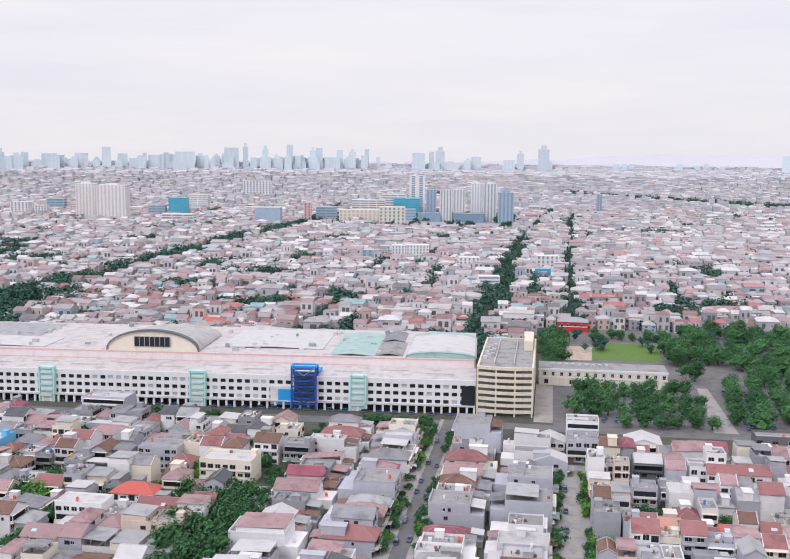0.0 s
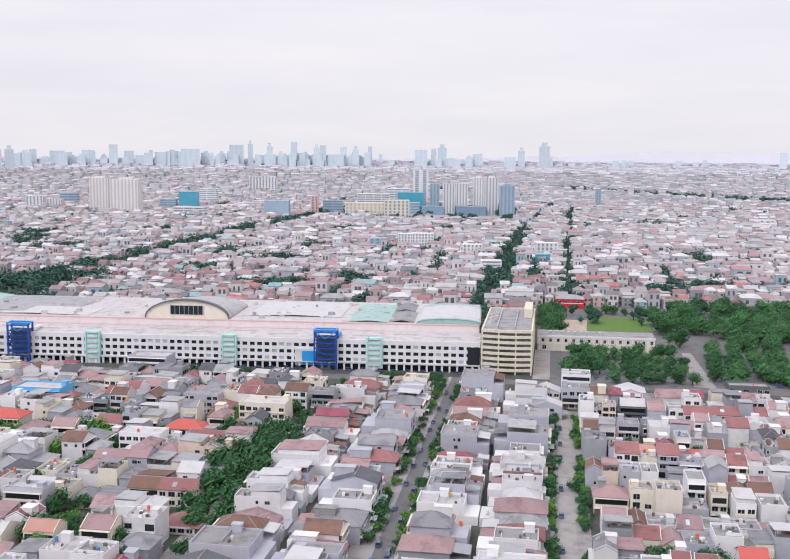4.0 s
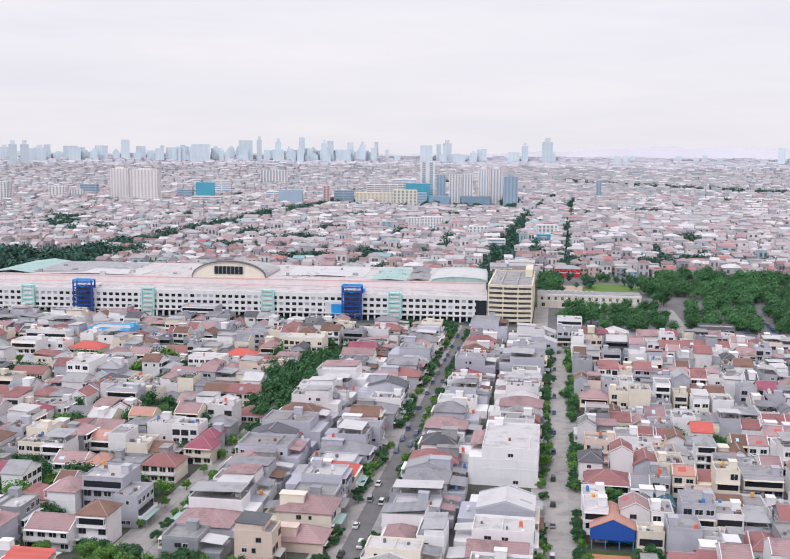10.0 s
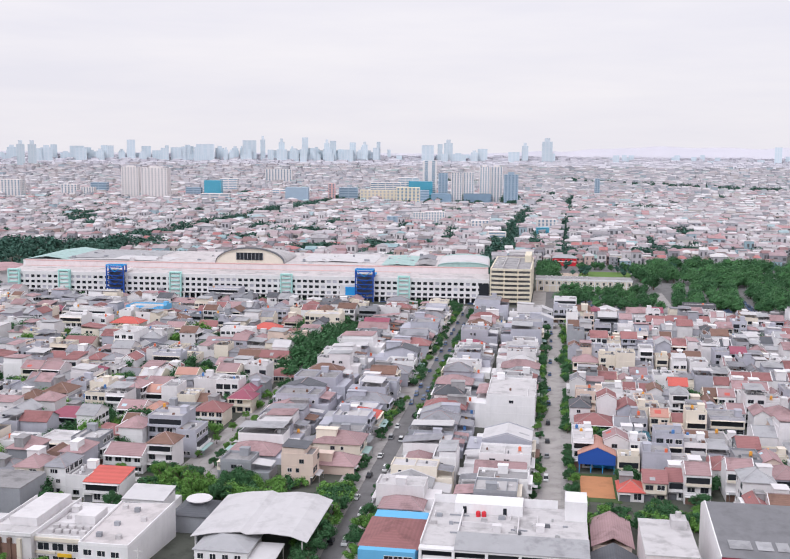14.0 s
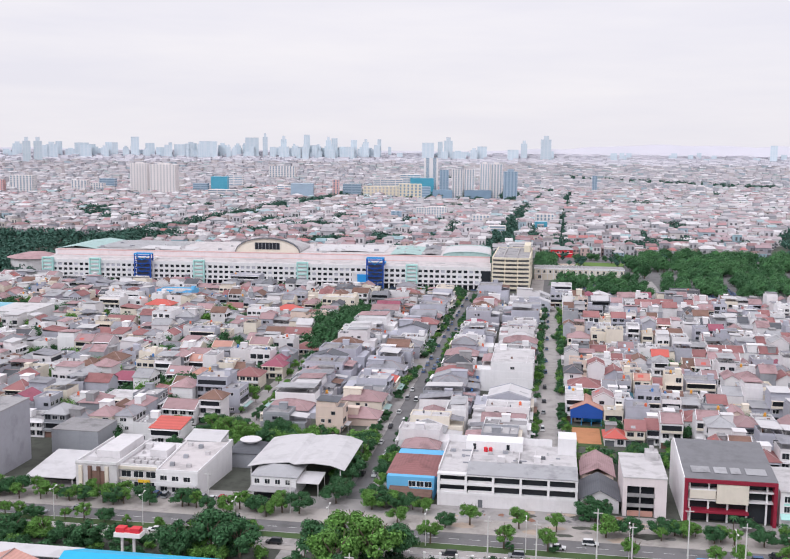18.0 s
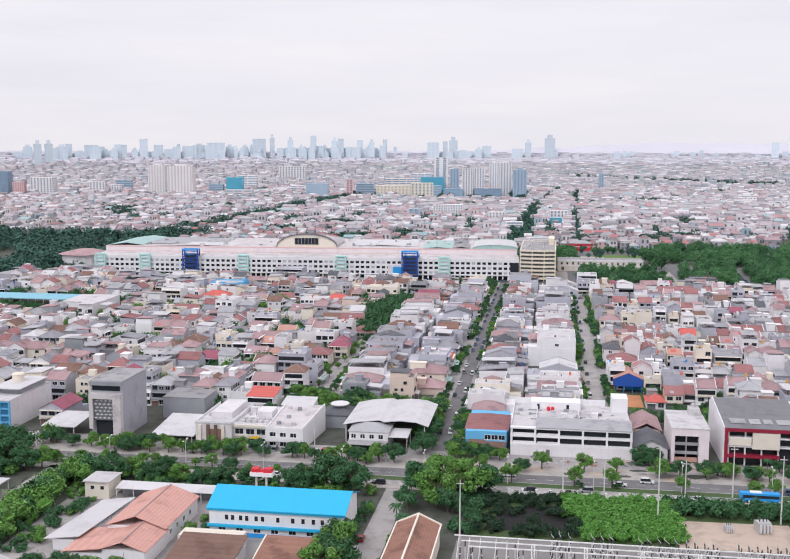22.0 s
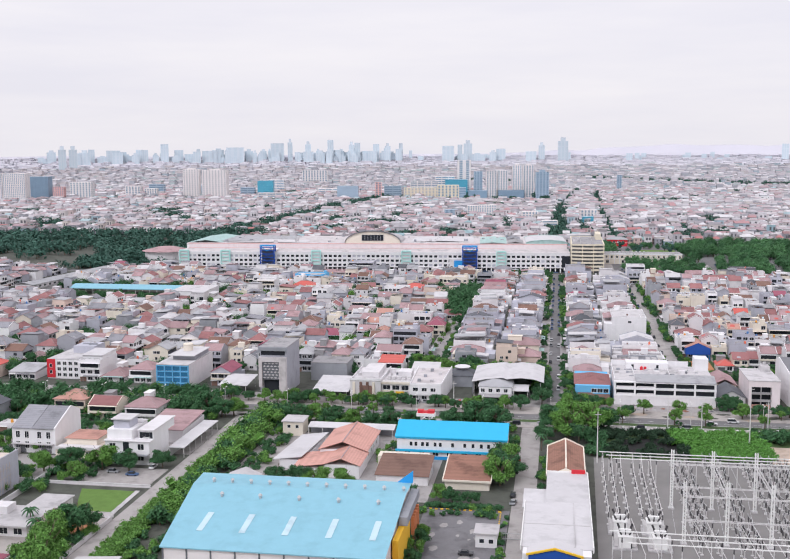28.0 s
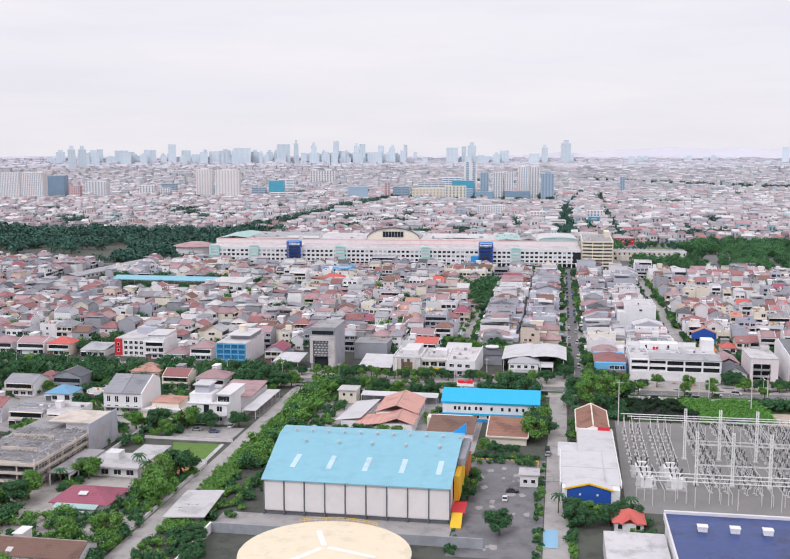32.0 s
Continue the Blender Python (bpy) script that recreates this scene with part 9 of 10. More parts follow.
# ---- houses west of the side road ----
def make_west_side():
    o = thing("house", -200, -76, 0, 0, "white modern three-storey house with stepped terraces", "house")
    part("wall", Shape().box(-7.5, 0, 0, 7.5, 18, 6.4).box(-7.5, 2, 6.4, 1, 16, 9.2).box(2.5, 4, 6.4, 7.5, 24, 8.8), "wall_white", o)
    part("upper_room", Shape().box(-6, 4, 9.2, -0.5, 11, 11.6), "wall_lilac", o)
    part("roof", Shape().box(-6.6, 3.2, 11.6, 0.2, 11.6, 11.9).box(-7.7, 11.7, 9.2, 1.2, 16.2, 9.5), "roof_white", o)
    for x, z in ((-4.5, 1.2), (0, 1.2), (4.5, 1.2), (-5, 4.2), (4.6, 4.2)):
        window(o, x, 0, z, 2.0, 1.6)
    window(o, 5, 4, 6.9, 2.2, 1.3)
    part("strip_window", Shape().box(-1.4, -0.1, 3.6, 0.6, -0.01, 6.2), "glass", o)
    # thin dark sheet painting the shade of a balcony opening
    part("loggia", Shape().box(2.8, 3.9, 6.6, 7.2, 3.99, 8.3), "glass", o)
    part("balcony", Shape().box(2.2, -1.2, 3.2, 7.7, -0.02, 3.4).box(2.2, -1.2, 3.4, 7.7, -1.1, 4.2), "wall_white", o)
    part("roof_slab", Shape().box(-7.9, -0.5, 6.4, 7.9, 2.0, 6.6).box(2.2, 3.4, 8.8, 7.9, 24.3, 9.05), "wall_pale", o)
    part("garage", Shape().box(-7.2, -0.12, 0.1, -2.8, -0.02, 2.6), "wall_dark", o)
    o.matrix_basis = o.matrix_basis @ Matrix.Diagonal((1.12, 1, 1.32, 1))
    part("porch", Shape().box(-7.6, -2.5, 2.9, 7.6, -0.02, 3.2), "wall_grey", o)
    o = thing("house", -197, -48, 0, 0, "long house with a faded pinkish tile roof", "house")
    part("wall", Shape().box(-9, 0, 0, 7, 24, 5.0), "wall_pale", o)
    part("roof", Shape().slope(-9.4, -0.5, 7.4, 24.4, 5.0, 6.6, 0.25), "roof_pink", o)
    o = thing("carport", -185.5, -66, 0, 0, "long carport with a white flat roof beside the road", "carport")
    part("roof", Shape().box(-3, 0, 3.6, 3, 38, 3.9), "roof_white", o)
    part("wall", Shape().box(-3, 0, 0, -2.7, 38, 3.6), "wall_white", o)
    for i in range(7):
        part("post", Shape().box(2.6, 0.4 + i * 6.1, 0, 2.8, 0.6 + i * 6.1, 3.6), "pole_grey", o)
    o = thing("house", -240.5, -68, 0, 0, "white twin house with steep grey gabled roofs", "house")
    part("wall", Shape().box(-8.8, 0, 0, 8.2, 20, 7.4), "wall_white", o)
    for a, b in ((-8.8, -0.6), (-0.4, 8.2)):
        part("roof", Shape().slope(a, -0.6, b, 13, 7.2, 11.4, 0.2), "roof_grey", o)
        for k in range(2):
            window(o, (a + b) / 2 - 1.8, 0, 1.4 + 3 * k, 1.5, 1.9)
            window(o, (a + b) / 2 + 1.8, 0, 1.4 + 3 * k, 1.5, 1.9)
    part("side_wall", Shape().solid([(8.2, -0.4, 0), (8.2, 20, 0), (8.2, 20, 9.4), (8.2, 13, 11.8), (8.2, -0.4, 7.6), (8.7, -0.4, 0), (8.7, 20, 0), (8.7, 20, 9.4), (8.7, 13, 11.8), (8.7, -0.4, 7.6)],
         [(0, 4, 3, 2, 1), (5, 6, 7, 8, 9), (0, 5, 9, 4), (4, 9, 8, 3), (3, 8, 7, 2), (2, 7, 6, 1)]), "wall_white", o)
    part("porch", Shape().box(-8.6, -1.6, 2.7, 8.0, -0.02, 2.95), "concrete_pale", o)
    part("garage", Shape().box(-7.6, -0.1, 0.1, -3.4, -0.02, 2.5).box(2.6, -0.1, 0.1, 6.8, -0.02, 2.5), "wall_dark", o)
    o.matrix_basis = o.matrix_basis @ Matrix.Diagonal((1, 1, 1.3, 1))
    o = thing("house", -222, -72, 0, 0, "low cream house with orange tiles and open terraces", "house")
    part("wall", Shape().box(-8, 0, 0, 7.6, 16, 3.4).box(-6, 5, 3.4, 6, 16, 6.2), "wall_cream", o)
    part("roof", Shape().hip(-6, 5, 6, 16, 6.2, 1.8, 0.6), "roof_orange", o)
    part("terrace", Shape().box(-8.2, -1, 3.4, 7.8, 5, 3.7).box(-8.2, -1, 3.7, 7.8, -0.85, 4.5), "wall_pale", o)
    for i in range(3):
        window(o, -5 + i * 5, 0, 0.9, 2.2, 1.6)
    for i, (x, y, w, d, form, wall, roof, fl) in enumerate(((-280, -50, 12, 12, "hip", "wall_white", "roof_skyblue", 1), (-262, -44, 14, 16, "flat", "wall_pale", "concrete_pale", 1), (-254, -14, 14, 13, "hip", "wall_peach", "roof_orange", 2), (-236, -20, 13, 12, "gable", "wall_cream", "roof_red", 2),
                                                            (-218, -22, 14, 13, "hip", "wall_pale", "roof_pink", 2), (-286, -30, 14, 12, "ridge", "wall_grey", "roof_dark", 2), (-302, -44, 14, 14, "gable", "wall_white", "roof_grey", 2), (-300, -24, 13, 12, "hip", "wall_pale", "roof_red", 1), (-318, -60, 15, 13, "hip", "wall_pale", "roof_brown", 2),
                                                            (-272, -92, 15, 13, "flat", "wall_lilac", "concrete", 2), (-292, -88, 14, 14, "gable", "wall_pale", "roof_red", 2), (-256, -92, 13, 14, "flat", "wall_pale", "concrete_pale", 2), (-286, -120, 15, 14, "hip", "wall_white", "roof_pink", 2), (-312, -100, 15, 14, "flat", "wall_lilac", "concrete", 2),
                                                            (-262, -190, 18, 16, "hip", "wall_pale", "roof_red", 2), (-226, -222, 22, 14, "gable", "wall_white", "roof_red", 1), (-236, -196, 14, 12, "hip", "wall_pale", "roof_brown", 1), (-196, -223, 25, 12, "gable", "wall_pale", "roof_brown", 1), (-286, -160, 15, 14, "gable", "wall_pale", "roof_pink", 2))):
        house(x, y, "s", w, d, fl, form, wall, roof, 900 + i)
    # a concrete frame still being built
    o = thing("unfinished_house", -239, -164, 0, 0, "unfinished concrete house frame with scaffolding and debris", "building")
    for k in range(3):
        z = 2.9 * k
        part("floor_slab", Shape().box(-17, 0, z + 2.5, 11, 58, z + 2.9), "concrete", o)
        for p in ((-17.1, -0.15, 11.1, 0.25), (-17.1, 57.8, 11.1, 58.2), (10.8, 0.25, 11.15, 57.8), (-17.1, 28, 10.8, 28.5)):
            part("edge_beam", Shape().box(p[0], p[1], z + 2.3, p[2], p[3], z + 3.25), "beam_cream", o)
    for x in (-16.6, -9.6, -2.6, 4, 10.3):
        for y in (0.4, 9.8, 19.4, 29, 38.6, 48, 57):
            if y > 1 and x < 10 and y < 57:
                continue
            part("column", Shape().box(x, y, 0, x + 0.5, y + 0.5, 2.5).box(x, y, 2.9, x + 0.5, y + 0.5, 5.4).box(x, y, 5.8, x + 0.5, y + 0.5, 8.3).box(x, y, 8.7, x + 0.5, y + 0.5, 9.2 + (x * 7 + y * 3) % 1.8), "beam_cream", o)
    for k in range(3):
        # charcoal block filling each storey, put there for its shade
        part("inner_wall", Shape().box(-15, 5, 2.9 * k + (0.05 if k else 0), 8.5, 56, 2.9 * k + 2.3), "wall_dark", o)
    part("rear_room", Shape().box(0, 43, 8.72, 10.7, 57.7, 11.6), "wall_white", o)
    part("rear_roof", Shape().box(-6, 41, 11.6, 11.4, 58.4, 12.0), "beam_cream", o)
    part("end_wall", Shape().box(11.2, 38, 0, 11.6, 62, 12.2), "wall_lilac", o)
    part("stub_wall", Shape().box(-16.9, 0.3, 8.72, -9, 0.5, 9.8).box(-2, 0.3, 8.72, 6, 0.5, 9.7).box(-9, 14, 8.72, 4, 14.2, 10.2).box(-14, 30, 8.72, 2, 30.2, 10.0), "beam_cream", o)
    rgx = random.Random(4)
    sc = Shape()
    for i in range(900):
        x, y = rgx.uniform(-16, 10), rgx.uniform(1.5, 41)
        a = rgx.choice((0.1, 1.6, rgx.uniform(0, 3.14)))
        q = rgx.uniform(0.6, 2.6)
        zz = rgx.uniform(8.75, 9.7)
        sc.beam((x, y, zz), (x + q * math.cos(a), y + q * math.sin(a), zz + rgx.uniform(-0.1, 0.5)), rgx.uniform(0.08, 0.3), 0.1)
    tagged(part("timber", sc, "timber_grey", o), kind="stuff")
    po = Shape()
    for i in range(30):                         # scaffold poles along the flank
        y = 1 + i * 1.9
        po.beam((11.9, y, 0), (11.9, y, 9.6), 0.1)
    for z in (2.4, 5.2, 8.0):
        po.beam((11.9, 0.5, z), (11.9, 57, z), 0.1)
    part("scaffold", po, "beam_cream", o)
    an = thing("annex_frame", -222.4, -158, 0, 0, "low white open frame with a flat grey roof", "building")
    part("roof", Shape().box(-4.2, 0, 4.2, 3.6, 27, 4.6), "concrete", an)
    # wall coloured dark to give the open frame a shaded inside
    part("back_wall", Shape().box(-4.2, 3, 0, -3.9, 26.5, 4.2), "wall_dark", an)
    for i in range(5):
        part("post", Shape().box(3.0, 0.3 + i * 6.4, 0, 3.4, 0.7 + i * 6.4, 4.2), "wall_white", an)
        part("post", Shape().box(-4.0, 0.3 + i * 0.01, 0, -3.6, 0.7, 4.2) if i == 0 else Shape().box(3.05, 0.8 + (i - 1) * 6.4, 3.2, 3.3, 6.6 + (i - 1) * 6.4, 4.19), "wall_white", an)
    o = thing("house", -203, -181, 0, 0, "bungalow with a maroon hipped tile roof and skylight", "house")
    part("wall", Shape().box(-10, 0, 0, 8, 15, 3.4), "wall_pale", o)
    part("roof", Shape().hip(-10, 0, 8, 15, 3.4, 3.0, 0.9), "roof_maroon", o)
    part("porch_roof", Shape().slope(-8, -3.6, 6, -0.95, 2.6, 3.2, 0.15), "roof_teal", o)
    part("skylight", Shape().slope(-2.6, 2.6, 0.2, 4.6, 4.9, 5.4, 0.15), "wall_pale", o)
    part("front_rail", Shape().box(-10, -4.2, 0, 7, -4.0, 2.2), "paint_white", o)
    o = thing("house", -209, -147, 0, 0, "low flat-roofed grey house with a broad terrace", "house")
    part("wall", Shape().box(-10, 1, 0, 9, 15, 3.4), "wall_pale", o)
    part("roof", Shape().box(-11, -0.6, 3.4, 10, 16, 3.9), "concrete_pale", o)
    part("side_roof", Shape().box(0, 16.1, 3.2, 10.5, 28, 3.6), "concrete_pale", o)
    part("side_wall", Shape().box(0.6, 16.2, 0, 10, 27.5, 3.2), "wall_pale", o)
    part("stair_head", Shape().box(-6, 8, 3.9, -1, 13, 6.2), "wall_pale", o)
    for i in range(4):
        window(o, -7.6 + i * 4.6, 1, 0.8, 2.6, 1.8)
    flat("garden_lawn", [(-204, -103.5), (-185.4, -103.5), (-184.6, -124), (-197, -122)], 0.14, "lawn", "small green garden lawn with a pale kerb", "lawn")
    flat("garden_path", [(-185.2, -103), (-183.6, -103), (-182.8, -128), (-184.4, -128)], 0.2, "concrete_pale", "pale kerb along the lawn", "kerb")
    flat("parking_apron", [(-210, -100), (-183, -100), (-183, -80), (-210, -80)], 0.1, "road_pale", "concrete parking apron before the houses", "yard")
    o = thing("shelter", -167.8, -188, 0, 0, "low white flat-roofed shelter beside the side road", "shelter")
    part("roof", Shape().solid([(-6, 0, 2.9), (6.4, 2, 2.9), (4.6, 26, 2.9), (-7.4, 24, 2.9), (-6, 0, 3.2), (6.4, 2, 3.2), (4.6, 26, 3.2), (-7.4, 24, 3.2)], [(0, 3, 2, 1), (4, 5, 6, 7), (0, 1, 5, 4), (1, 2, 6, 5), (2, 3, 7, 6), (3, 0, 4, 7)]), "concrete_pale", o)
    part("wall", Shape().box(-4.6, 4, 0, 3.2, 22, 2.85), "wall_pale", o)
    for x, y, h in ((-186, -142, 9), (-190, -152, 9), (-186, -160, 9), (-184, -170, 9), (-228, -180, 8), (-226, -172, 8), (-232, -190, 9), (-216, -150, 7),
                     (-196, -84, 7), (-206, -84, 8), (-218, -86, 8), (-226, -88, 7), (-186, -78, 6), (-262, -108, 7), (-262, -62, 7), (-254, -58, 6), (-186, -200, 7), (-196, -206, 7)):
        tree(x, y, h * 1.35, "broad", group="garden trees")
    for x, y in ((-219, -148), (-202, -140), (-196, -148), (-226, -203), (-221, -160)):
        tree(x, y, 8, "palm", group="palms")


make_west_side()
rg = random.Random(64)
plants, dark_plants = WOODS.setdefault(("garden shrubs", "leaf"), []), WOODS.setdefault(("garden shrubs", "leaf_light"), [])
for x0, y0, x1, y1, n, r in ((-230, -230, -181.5, -186, 110, 2.4), (-196, -182, -181.5, -140, 56, 2.0), (-221, -166, -213, -126, 26, 1.8), (-260, -215, -222, -172, 60, 2.6), (-232, -98, -205, -78, 26, 1.8), (-250, -110, -214, -98, 34, 2.0), (-330, -86, -246, -68, 60, 2.2), (-330, -22, -190, -4, 120, 2.6), (-300, -40, -205, -26, 60, 2.2),
                             (-330, -140, -258, -98, 60, 2.4), (-172, -220, -160, -186, 40, 1.7), (-166, -182, -153, -130, 46, 1.6), (-163, -128, -150, -20, 70, 1.9), (-90, -112, -64, -104, 22, 1.3), (-64.2, -196, -62.2, -108, 46, 0.9), (-88.6, -196, -86.4, -176, 10, 1.0), (-150, -110, -92, -92, 44, 1.8), (-112, -64, -106, -40, 12, 1.6), (-72, -60, -62.5, -26, 22, 1.6),
                             (-53.2, -88, -51, -50, 24, 1.2), (-53.2, -200, -52, -155, 18, 1.3), (-36, -204, -28, -160, 22, 1.7), (-104, -24, -64, -8, 30, 2.0), (-168, -24, -104, -8, 60, 2.2)):
    for i in range(n):
        (plants if rg.random() < 0.6 else dark_plants).append((rg.uniform(x0, x1), rg.uniform(y0, y1), r * rg.uniform(0.6, 1.25)))
for i in range(34):
    x = rg.uniform(-168, -56)
    tree(x, rg.choice((rg.uniform(15, 24), rg.uniform(15, 24), 2.8)), rg.uniform(4.5, 7.5), "broad" if i % 2 else "light", group="boulevard trees")
for i in range(16):
    tree(rg.uniform(24, 110), rg.choice((rg.uniform(20, 25), rg.uniform(20, 25))), rg.uniform(3.5, 6.5), "broad" if i % 2 else "light", group="boulevard trees")
for i in range(44):
    x = rg.uniform(-360, -185)
    tree(x, rg.choice((rg.uniform(19, 25), rg.uniform(19, 25), rg.uniform(-13, -8), 2.8)), rg.uniform(5, 8), "broad" if i % 3 else "light", group="boulevard trees")
for i in range(16):
    tree(rg.uniform(-330, -190), rg.choice((-100, -36, -64, -16)) + rg.uniform(-4, 4), rg.uniform(6, 9), "broad", group="garden trees")
for a in ((-230, -99.6, -181.6, -99.2, 0.9), (-197, -127, -182, -126.7, 1.4), (-222, -128, -221.7, -84, 1.8), (-260, -101, -222, -100.7, 1.8), (-181.7, -196, -181.4, -129, 1.2), (-246.3, -84, -246, -58, 1.8), (-212, -50, -211.7, -26, 1.8), (-330, -70, -250, -69.7, 1.8)):
    o = thing("garden_wall", 0, 0, 0, 0, "low pale rendered garden wall with a coping", "wall", "garden walls")
    part("panel", Shape().box(a[0], a[1], 0, a[2], a[3], a[4]), "wall_pale", o)
    part("coping", Shape().box(a[0] - 0.08, a[1] - 0.08, a[4], a[2] + 0.08, a[3] + 0.08, a[4] + 0.12), "concrete_pale", o)
flat("terrace_tiles", [(-200, -142), (-186, -142), (-186, -127.5), (-200, -127.5)], 0.1, "clay", "worn orange-brown tiled terrace beside the flat house", "terrace")
flat("blue_tarp", [(-61.4, -186), (-57, -186), (-57, -172), (-61.4, -172)], 0.2, "tarp_blue", "light blue sheet spread beside the access road", "sheet", 0.03)
flat("house_yard", [(-330, -100), (-222, -100), (-222, -70), (-330, -70)], 0.05, "paving", "grey paved yards between the western houses", "yard")
flat("house_yard", [(-330, -62), (-182, -62), (-182, -28), (-330, -28)], 0.05, "paving", "grey paved yards between the western houses", "yard")
flat("garden_ground", [(-262, -236), (-182, -236), (-182, -127.8), (-262, -127.8)], 0.04, "dusty_paving", "dusty paved gardens between the western houses", "yard")
flat("workshop_yard", [(-160, -100), (-88.2, -100), (-88.2, -26), (-160, -26)], 0.045, "paving", "worn concrete yard between the workshops", "yard")
flat("hall_strip", [(-160, -189), (-88.4, -189), (-88.4, -172), (-160, -172)], 0.05, "paving", "pale concrete strip before the warehouse", "yard")


# ---- large roofs at the west end, before the mall ----
def make_west_end():
    o = thing("school_block", -469, 329, 0, -6, "long grey two-storey block with a flat roof", "building")
    part("wall", Shape().box(-8, 0, 0, 8, 150, 7.4), "wall_pale", o)
    part("roof", Shape().gable(-8, 0, 8, 150, 7.4, 1.6, "y", 1.0), "roof_tin", o)
    part("gallery", Shape().box(8, 0, 3.4, 9.6, 150, 3.8).box(9.5, 0, 3.8, 9.6, 150, 4.7), "concrete_pale", o)
    for i in range(22):
        window(o, 8, 4 + i * 6.6, 4.6, 3.0, 1.6, 90)
    c = thing("long_canopy", -386, 338, 0, -1, "long low canopy with a light blue sheet roof", "canopy")
    part("roof", Shape().gable(-46, -4, 45, 14, 4.4, 2.4, "x", 0.4, 0.5), "roof_lightblue", c)
    for i in range(16):
        part("post", Shape().box(-45 + i * 6, -3.7, 0, -44.8 + i * 6, -3.5, 4.4), "pole_grey", c)
    h = thing("hall", -321, 303, 0, 2, "plain white rendered hall with a flat grey roof", "hall")
    part("wall", Shape().box(-14, 0, 0, 13, 34, 8.0), "wall_white", h)
    part("roof", Shape().box(-14.2, -0.2, 8.0, 13.2, 34.2, 8.4), "concrete_pale", h)
    g = random.Random(3)
    wood("school_wood", "green trees before a long canopy", [(g.uniform(-455, -335), g.uniform(294, 326), g.uniform(2.2, 4.2)) for i in range(60)], 54, 200, "leaf")
    wood("school_wood", "dark green trees among low sheds", [(g.uniform(-455, -330), g.uniform(356, 470), g.uniform(3.5, 5.5)) for i in range(70)], 53, 200, "leaf")
    for x, y, w, d, mt in ((-420, 372, 22, 12, "roof_white"), (-392, 366, 30, 10, "roof_white"), (-356, 378, 26, 12, "roof_tin"), (-420, 402, 24, 12, "roof_white"), (-380, 412, 26, 14, "concrete_pale"), (-348, 402, 20, 12, "roof_white")):
        s = thing("shed", x, y, 0, 0, "low shed with a pale sheet roof among trees", "shed", "pale sheds")
        part("wall", Shape().box(-w / 2, 0, 0, w / 2, d, 3.2), "wall_pale", s)
        part("roof", Shape().gable(-w / 2, 0, w / 2, d, 3.2, 1.4, "x", 0.6), mt, s)


make_west_end()

# ---- the city beyond the mall ----
TREE_LINES = [(-119, 985, -127, 1160), (150, 880, 168, 1010), (-239, 830, -300, 850), (-183, 875, -205, 920), (-330, 940, -380, 955), (-420, 1105, -360, 1130)]
rg = random.Random(90)
for i in range(84):
    lx, ly, ln = rg.uniform(-1150, 420), rg.uniform(690, 2200), rg.uniform(60, 240)
    TREE_LINES.append((lx, ly, lx, ly + ln) if i % 2 else (lx, ly, lx + ln, ly + ln * rg.uniform(-0.2, 0.35)))


def avenue_x(y):
    return -53 + 17 * (max(0, y - 877) / 845) ** 2


def second_street_x(y):
    return 21 + 0.021 * max(0, y - 1100)


def canal_x(y):
    """The wooded strip along the canal: nearly straight, with a bend at its near end."""
    return -478 - 24 * max(0, (900 - y) / 70) + 26 * max(0, (y - 1400) / 550)


CLUMPS = [(-720, 1250, 34), (-752, 1325, 30), (-625, 1130, 36), (-690, 1180, 22), (-600, 1434, 26), (-302, 1215, 24), (-299, 1055, 26), (-452, 1967, 40), (-430, 2060, 40), (-504, 2400, 50), (158, 1180, 20), (176, 1145, 18),
          (151, 888, 16), (174, 1720, 26), (106, 862, 14), (-355, 946, 18), (-239, 836, 14), (-183, 884, 14), (-391, 1117, 20), (-847, 1058, 34), (-800, 1000, 30), (-470, 893, 20), (-165, 1560, 20), (-330, 1500, 22)]


def near_line(x, y, gap):
    for ax, ay, bx, by in TREE_LINES:
        if min(ax, bx) - gap < x < max(ax, bx) + gap and min(ay, by) - gap < y < max(ay, by) + gap:
            dx, dy = bx - ax, by - ay
            if abs((x - ax) * dy - (y - ay) * dx) / math.hypot(dx, dy) < gap:
                return True
    return False


